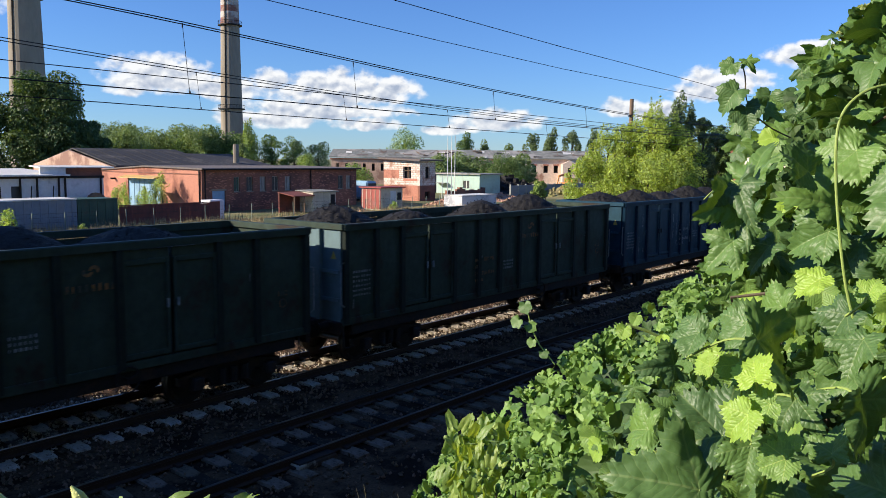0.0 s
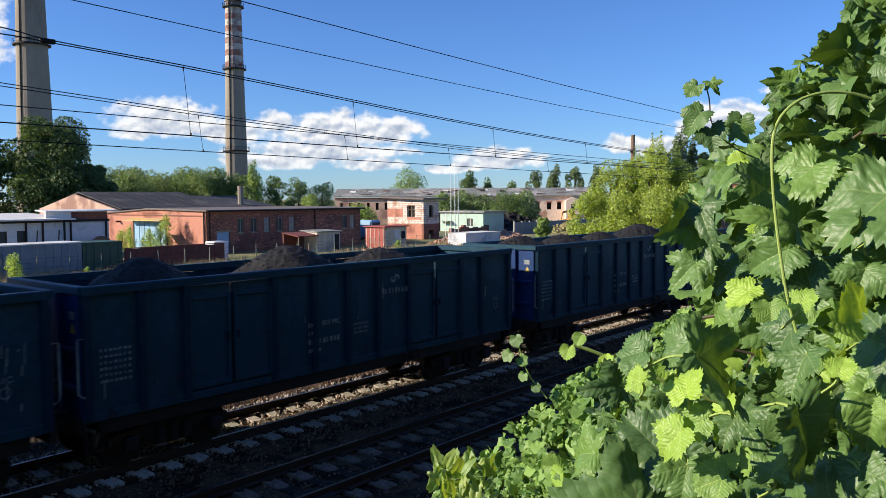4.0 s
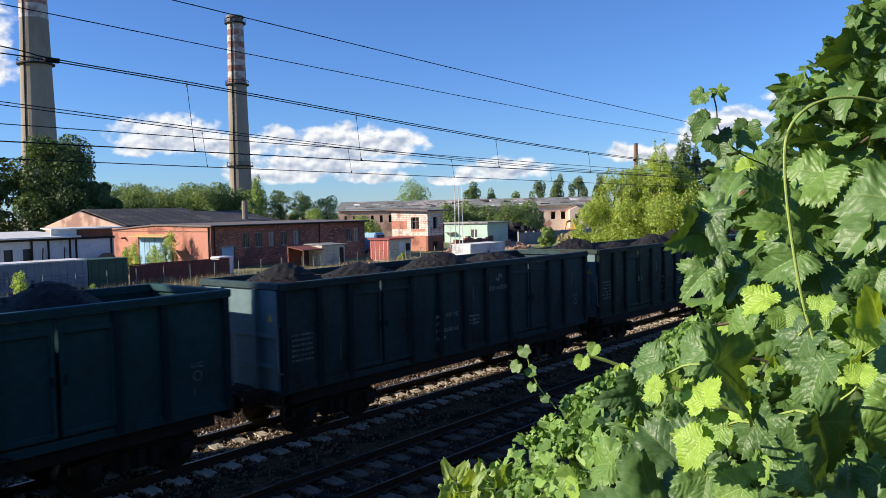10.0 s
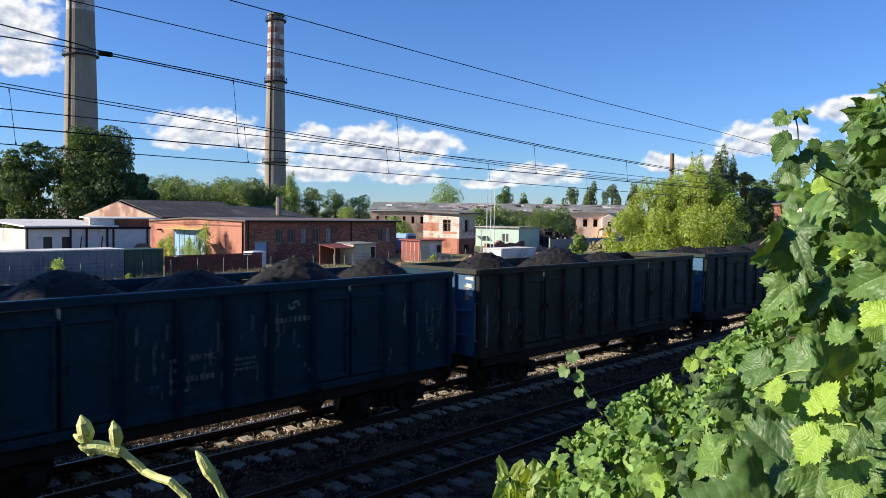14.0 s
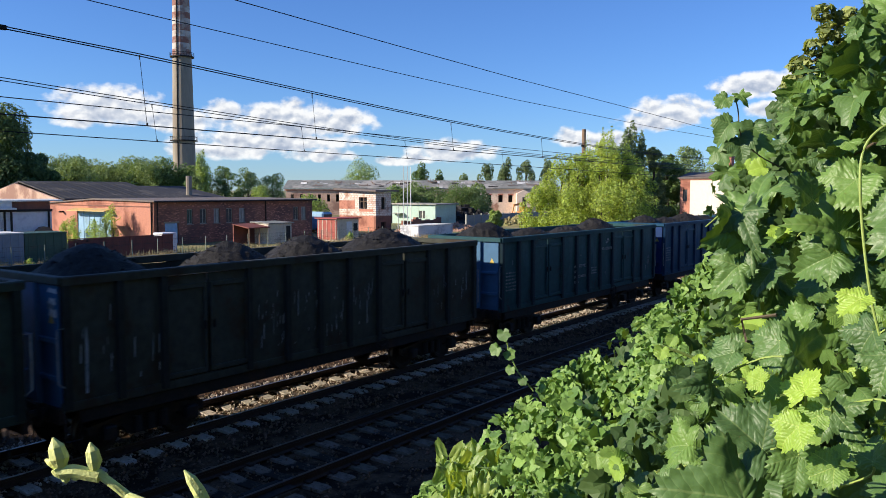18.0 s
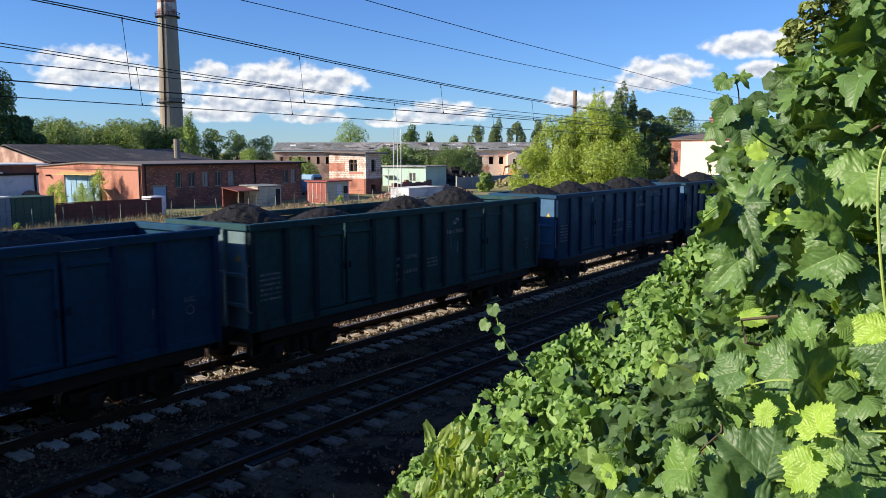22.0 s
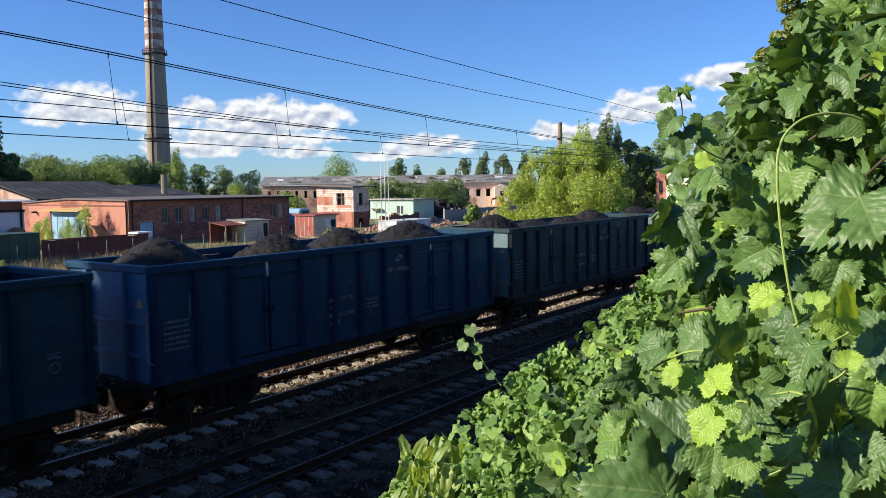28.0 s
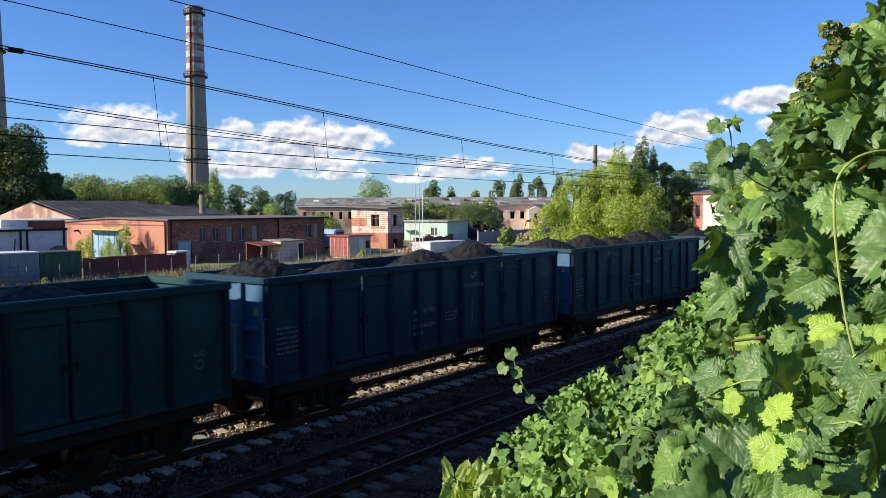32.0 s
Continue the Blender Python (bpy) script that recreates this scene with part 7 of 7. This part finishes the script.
def small_leaves(name, mat, count, seed, region, size, label, category, tips=(0, 0, -0.6)):
    """A bush of many small folded leaves, joined: region(rng) gives a place."""
    rng = np.random.default_rng(seed)
    P = np.array([region(rng) for _ in range(count)])
    F, R = np.array(FWD), np.array(RIGHT)
    n = -F * rng.uniform(0.0, 0.9, (count, 1)) - R * rng.uniform(-0.7, 1.2, (count, 1)) + np.array([0, 0, 1]) * rng.uniform(0.0, 1.0, (count, 1)) + rng.normal(scale=0.62, size=(count, 3))
    n /= np.linalg.norm(n, axis=1)[:, None]
    t = np.array(tips) - R * rng.uniform(-0.3, 0.7, (count, 1)) + rng.normal(scale=0.5, size=(count, 3))
    t -= n * (t * n).sum(1)[:, None]
    t /= np.linalg.norm(t, axis=1)[:, None]
    b = np.cross(t, n)
    s = rng.uniform(size[0], size[1], (count, 1, 1))
    verts, faces, base = [], [], 0
    kind = rng.integers(0, 4, count)
    for q in range(4):
        me = hop_leaf(200 + q, rings=2, sides=18, lobed=(0.1, 0.5, 0.8, 0.3)[q], fold=0.15 + 0.12 * q, droop=0.15 + 0.15 * q)
        out = np.array([tuple(a.co) for a in me.vertices])
        tri = []
        for p in me.polygons:
            vv = list(p.vertices)
            tri += [(vv[0], vv[i], vv[i + 1]) for i in range(1, len(vv) - 1)]
        bpy.data.meshes.remove(me)
        w = kind == q
        m_ = int(w.sum())
        vq = P[w][:, None] + s[w] * (out[None, :, 0:1] * b[w][:, None] + out[None, :, 1:2] * t[w][:, None] + out[None, :, 2:3] * n[w][:, None])
        verts.append(vq.reshape(-1, 3))
        faces.append((np.array(tri)[None] + base + len(out) * np.arange(m_)[:, None, None]).reshape(-1, 3))
        base += len(out) * m_
    v, f = np.concatenate(verts), np.concatenate(faces)
    return tagged(part_mesh(name, from_arrays(name, v.reshape(-1, 3), f), M[mat]), label, category, kind="stuff")


def bushes():
    def back(rng):
        y, u = rng.uniform(-0.45, 0.40), rng.random()
        lo = edge(EDGE_NEAR, y) + 0.05
        return at_view(lo + (0.85 - lo) * u, y, vine_depth(u, y) + rng.uniform(0.45, 1.2))

    # leaf colour is lowered here so the gaps read as shade
    small_leaves("vine_thicket", "leafshade", 3800, 3, back, (0.025, 0.06), "dense green hop leaves, darkened in colour for the shaded gaps", "vine")

    def low(rng):
        # leaves gather in sprays and leave dark gaps between them
        while True:
            y = rng.uniform(-0.46, 0.0)
            lo = edge(EDGE_FAR, y) + 0.012
            x = lo + (0.62 - lo) * rng.random() ** 1.3
            if noise.noise((x * 44, y * 44, 2.7)) + 0.6 * noise.noise((x * 17, y * 17, 6.1)) > 0.02 or rng.random() < 0.10:
                break
        d = 3.3 - 1.2 * min(1.0, (x - lo) / 0.3) - 0.12 * rng.random() - 1.6 * max(0.0, -y - 0.28)
        return at_view(x, y, d + 0.34 * clump(x, y, d, 4.5))

    small_leaves("bank_bush", "bushleaf", 11000, 5, low, (0.018, 0.046), "bank bush with small dense green leaves", "bush")

    def depth_fill(rng):
        y = rng.uniform(-0.46, 0.35)
        lo = edge(EDGE_FAR, y) + 0.05
        return at_view(lo + (0.9 - lo) * rng.random(), y, rng.uniform(3.5, 4.3))

    # same shade-darkened leaf colour fills the depth behind the bush
    small_leaves("bank_thicket", "leafshade", 4200, 9, depth_fill, (0.05, 0.10), "thicket of green leaves on the bank, darkened in colour for shade", "bush")
    # pale shrub with long leaves
    rng = random.Random(77)
    r = tagged(new("pale_shrub"), "shrub with long pale yellow-green leaves", "shrub")
    meshes = []
    for i in range(3):
        me = hop_leaf(90 + i, rings=4, sides=24, lobed=0.0, fold=0.6, droop=0.5, narrow=0.42)
        me.materials.append(M["leafyellow"])
        meshes.append(me)
    for i in range(150):
        u = rng.random()
        x, y, d = 0.026 + rng.gauss(0, 0.017), -0.285 - 0.14 * u, rng.uniform(1.95, 2.35)
        shared("leaf", rng.choice(meshes), r, leaf_frame(at_view(x, y, d), -FWD * 0.4 - RIGHT * rng.uniform(-0.2, 0.8) + Vector([rng.gauss(0, 0.5) for _ in range(3)]), Vector((rng.gauss(0, 0.3), rng.gauss(0, 0.3), rng.choice((-1.0, 0.9)))), rng.uniform(0.028, 0.055)))
    for i in range(5):
        b = at_view(0.03 + 0.02 * i - 0.04, -0.47, 2.15)
        part("stem", tube(bmesh.new(), [b, b + Vector((0.02 * i - 0.04, 0.0, 0.2))], 0.002, 5), M["twig"], r)
    # leaves and dry stalks that reach into view from the slope below
    r = tagged(new("slope_shrub"), "low shrub on the slope with light green leaves", "shrub")
    for i in range(46):
        x, y, d = rng.choice((-0.40, -0.36, -0.30, -0.255)) + rng.gauss(0, 0.02), -0.385 - 0.07 * rng.random(), rng.uniform(1.7, 1.9)
        shared("leaf", rng.choice(meshes), r, leaf_frame(at_view(x, y, d), -FWD * 0.3 - RIGHT * rng.uniform(-0.2, 0.8) + Vector((0, 0, 0.5)), Vector((rng.gauss(0, 0.6), rng.gauss(0, 0.6), rng.uniform(-0.3, 0.9))), rng.uniform(0.04, 0.07)))
    for x in (-0.40, -0.36, -0.30, -0.255):
        q = at_view(x, -0.44, 1.8)
        part("stem", tube(bmesh.new(), [Vector((q.x, q.y, ground_height(q.y) - 0.2)), q], 0.005, 5), M["twig"], r)
    r = tagged(new("dry_stalks"), "thin dry grass stalks on the slope", "grass")
    for i in range(46):
        b = at_view(-0.14 + 0.16 * rng.random(), -0.47, 3.2)
        part("stalk", tube(bmesh.new(), [b, b + Vector((rng.gauss(0, 0.05), rng.gauss(0, 0.05), 0.16 + 0.16 * rng.random()))], [0.002, 0.0008], 4), M["straw"], r)
    # sprig with four leaves standing out to the side
    r = tagged(new("climbing_sprig"), "thin climbing sprig with a few pale leaves", "vine")
    young = hop_leaf(99, rings=3, sides=24, lobed=0.2, fold=0.2, droop=0.15)
    young.materials.append(M["leaf"])
    d = 3.1
    pts = [at_view(x, y, d) for x, y in ((0.135, -0.21), (0.115, -0.185), (0.105, -0.165), (0.100, -0.145))]
    part("stem", tube(bmesh.new(), pts, 0.003, 5), M["stem"], r)
    for x, y, a, s in ((0.096, -0.146, 0.2, 0.040), (0.088, -0.166, -0.9, 0.038), (0.102, -0.172, 0.9, 0.036), (0.106, -0.192, -0.3, 0.030), (0.120, -0.206, 0.5, 0.030)):
        shared("leaf", young, r, leaf_frame(at_view(x, y + 0.012, d), -FWD - RIGHT * 0.5 + Vector((0, 0, 0.3)), Vector((0, 0, -0.8)) + RIGHT * a, s))
    # shoot tips close to the camera on the other side
    shoot_root = r = tagged(new("young_shoot"), "pale yellow-green shoot tip close by", "vine")
    d, kx, ky = 0.40, -0.742, -0.305
    near = lambda u, v: at_view(kx + u, ky + v, d)
    foot = at_view(-0.45, -0.75, 0.6)
    part("stem", tube(bmesh.new(), smooth_curve([Vector((foot.x, foot.y, 3.15)), foot, near(0.14, -0.13), near(0.045, -0.036), near(0.0, 0.0)]), 0.0026, 8), M["shoot"], r)
    part("stem", tube(bmesh.new(), smooth_curve([Vector((foot.x + 0.02, foot.y - 0.03, 3.15)), foot + RIGHT * 0.05, near(0.25, -0.22), near(0.175, -0.075), near(0.155, -0.040)]), 0.0024, 8), M["shoot"], r)
    part("bud", tube(bmesh.new(), [near(0.165, -0.055), near(0.150, -0.034), near(0.138, -0.014), near(0.128, 0.0)], [0.0022, 0.0042, 0.0034, 0.0006], 8), M["shoot"], r)
    part("knot", tube(bmesh.new(), smooth_curve([near(0.006, -0.006), near(-0.014, -0.002), near(-0.030, 0.002), near(-0.048, 0.001), near(-0.054, 0.008)]), 0.0042, 8), M["shoot"], r, "scaly growing point")
    for u, v, du, dv, fat in ((-0.002, 0.002, -0.005, 0.042, 1.0), (-0.050, 0.006, -0.010, 0.046, 1.25), (-0.054, 0.008, -0.018, 0.012, 0.6), (-0.046, -0.002, 0.004, -0.014, 0.6), (-0.026, -0.002, -0.008, -0.008, 0.6), (0.002, -0.002, 0.016, -0.004, 0.5)):
        pts = [near(u, v), near(u + du * 0.3 + 0.002, v + dv * 0.35), near(u + du * 0.65 + 0.001, v + dv * 0.7), near(u + du, v + dv)]
        part("bud", tube(bmesh.new(), pts, [0.0026 * fat, 0.0046 * fat, 0.0038 * fat, 0.0006], 8), M["shoot"], r)
    return shoot_root


def sky_light_blockers():
    """The walnut whose branch hangs into view, and a hedge on the bank behind the camera: unseen, added to block sky
    light.
    """
    for i, (x, y, h, w) in enumerate(((8.0, -7.5, 11.0, 8.0), (-9.0, -9.0, 12.5, 10.0), (0.0, -10.0, 13.0, 10.0), (16.0, -8.0, 12.5, 9.0), (25.0, -7.0, 12.5, 10.0), (36.0, -7.0, 12.5, 11.0), (-18.0, -9.0, 12.0, 10.0))):
        tree((x, y, ground_height(y) - 0.1), h, w, "walnut" if i == 0 else "treedark", 210 + i, "unseen leafy tree on the bank, added to block sky light", leaves=6000, size=0.42, low=0.04, lobes=30, limbs=5)


def walnut_branch():
    """Branch of a tree that hangs in from above, behind the vines."""
    rng = np.random.default_rng(15)
    r = tagged(new("tree_branch"), "leafy tree branch hanging in against the sky", "tree")
    lob = []
    for x, y in ((0.492, 0.182), (0.500, 0.205), (0.515, 0.192), (0.520, 0.228), (0.536, 0.210), (0.540, 0.248), (0.560, 0.230), (0.560, 0.268), (0.585, 0.250), (0.600, 0.285), (0.530, 0.272), (0.620, 0.310)):
        p = at_view(x, y, 6.0)
        lob.append((p.x, p.y, p.z, 0.085, 0.085, 0.065))
    part_mesh("crown", crown_mesh(rng, lob, 1300, 0.036), M["walnut"], r)
    a, b = at_view(0.95, 0.42, 6.2), at_view(0.50, 0.20, 6.0)
    foot = at_view(1.05, 0.0, 6.4)
    part("trunk", tube(bmesh.new(), [Vector((foot.x, foot.y, ground_height(foot.y) - 0.1)), Vector((foot.x, foot.y, a.z - 1.2)), a], [0.16, 0.12, 0.05], 8), M["bark"], r)
    part("limb", tube(bmesh.new(), [a, (a + b) / 2 + Vector((0, 0, 0.15)), b], [0.05, 0.03, 0.01], 6), M["bark"], r)


hop_vine()
SHOOT = bushes()
walnut_branch()
sky_light_blockers()


# ---------------------------------------------------------------- what moves
# the shoot tip is shifted to fit the camera's view, then lowered out of it
SHOOT_OFFSETS = [(0.0, (0.022, 0.038, -0.034)), (11.0, (0.022, 0.038, -0.014)), (11.8, (0.025, 0.034, -0.009)), (12.2, (0.026, 0.033, -0.010)), (12.6, (0.020, 0.039, -0.017)), (13.0, (0.016, 0.043, -0.019)), (13.6, (0.017, 0.043, -0.015)), (14.4, (0.017, 0.043, -0.012)), (16.6, (0.016, 0.045, -0.016)), (17.0, (0.024, 0.034, -0.010)), (17.4, (0.021, 0.039, -0.009)), (18.0, (0.019, 0.041, -0.011)), (18.4, (0.023, 0.036, -0.014)), (18.8, (0.025, 0.033, -0.015)), (19.2, (0.021, 0.038, -0.022)), (19.6, (0.027, 0.030, -0.017)), (20.5, (0.022, 0.038, -0.044)), (27.0, (0.022, 0.038, -0.114)), (32.0, (0.022, 0.038, -0.114))]


def motions():
    stops = [0.5 * i for i in range(65)]
    walk(SHOOT, [(t, pose(*q)) for t, q in SHOOT_OFFSETS])
    for w, load, x0 in TRAIN:
        rows = [(t, pose(x0 - run(t), Y_TRAIN, 0)) for t in stops]
        walk(w, rows)
        walk(load, rows)
        # wheels roll while the wagon passes; each row turns them by less than a quarter
        span_ = [t / 100 for t in range(0, 3201, 6) if -8 < x0 - run(t / 100) < 44]
        if not span_:
            continue
        for axle in [o for b in w.children if b.name.startswith("bogie") for o in b.children if o.name.startswith("wheelset")]:
            at = axle.matrix_basis.translation.copy()
            turns = [(t, Matrix.Translation(at) @ Matrix.Rotation(-run(t) / 0.463, 4, "Y")) for t in span_]
            turns = [(0.0, turns[0][1])] * (span_[0] > 0) + turns + [(32.0, turns[-1][1])] * (span_[-1] < 32)
            walk(axle, turns)


motions()
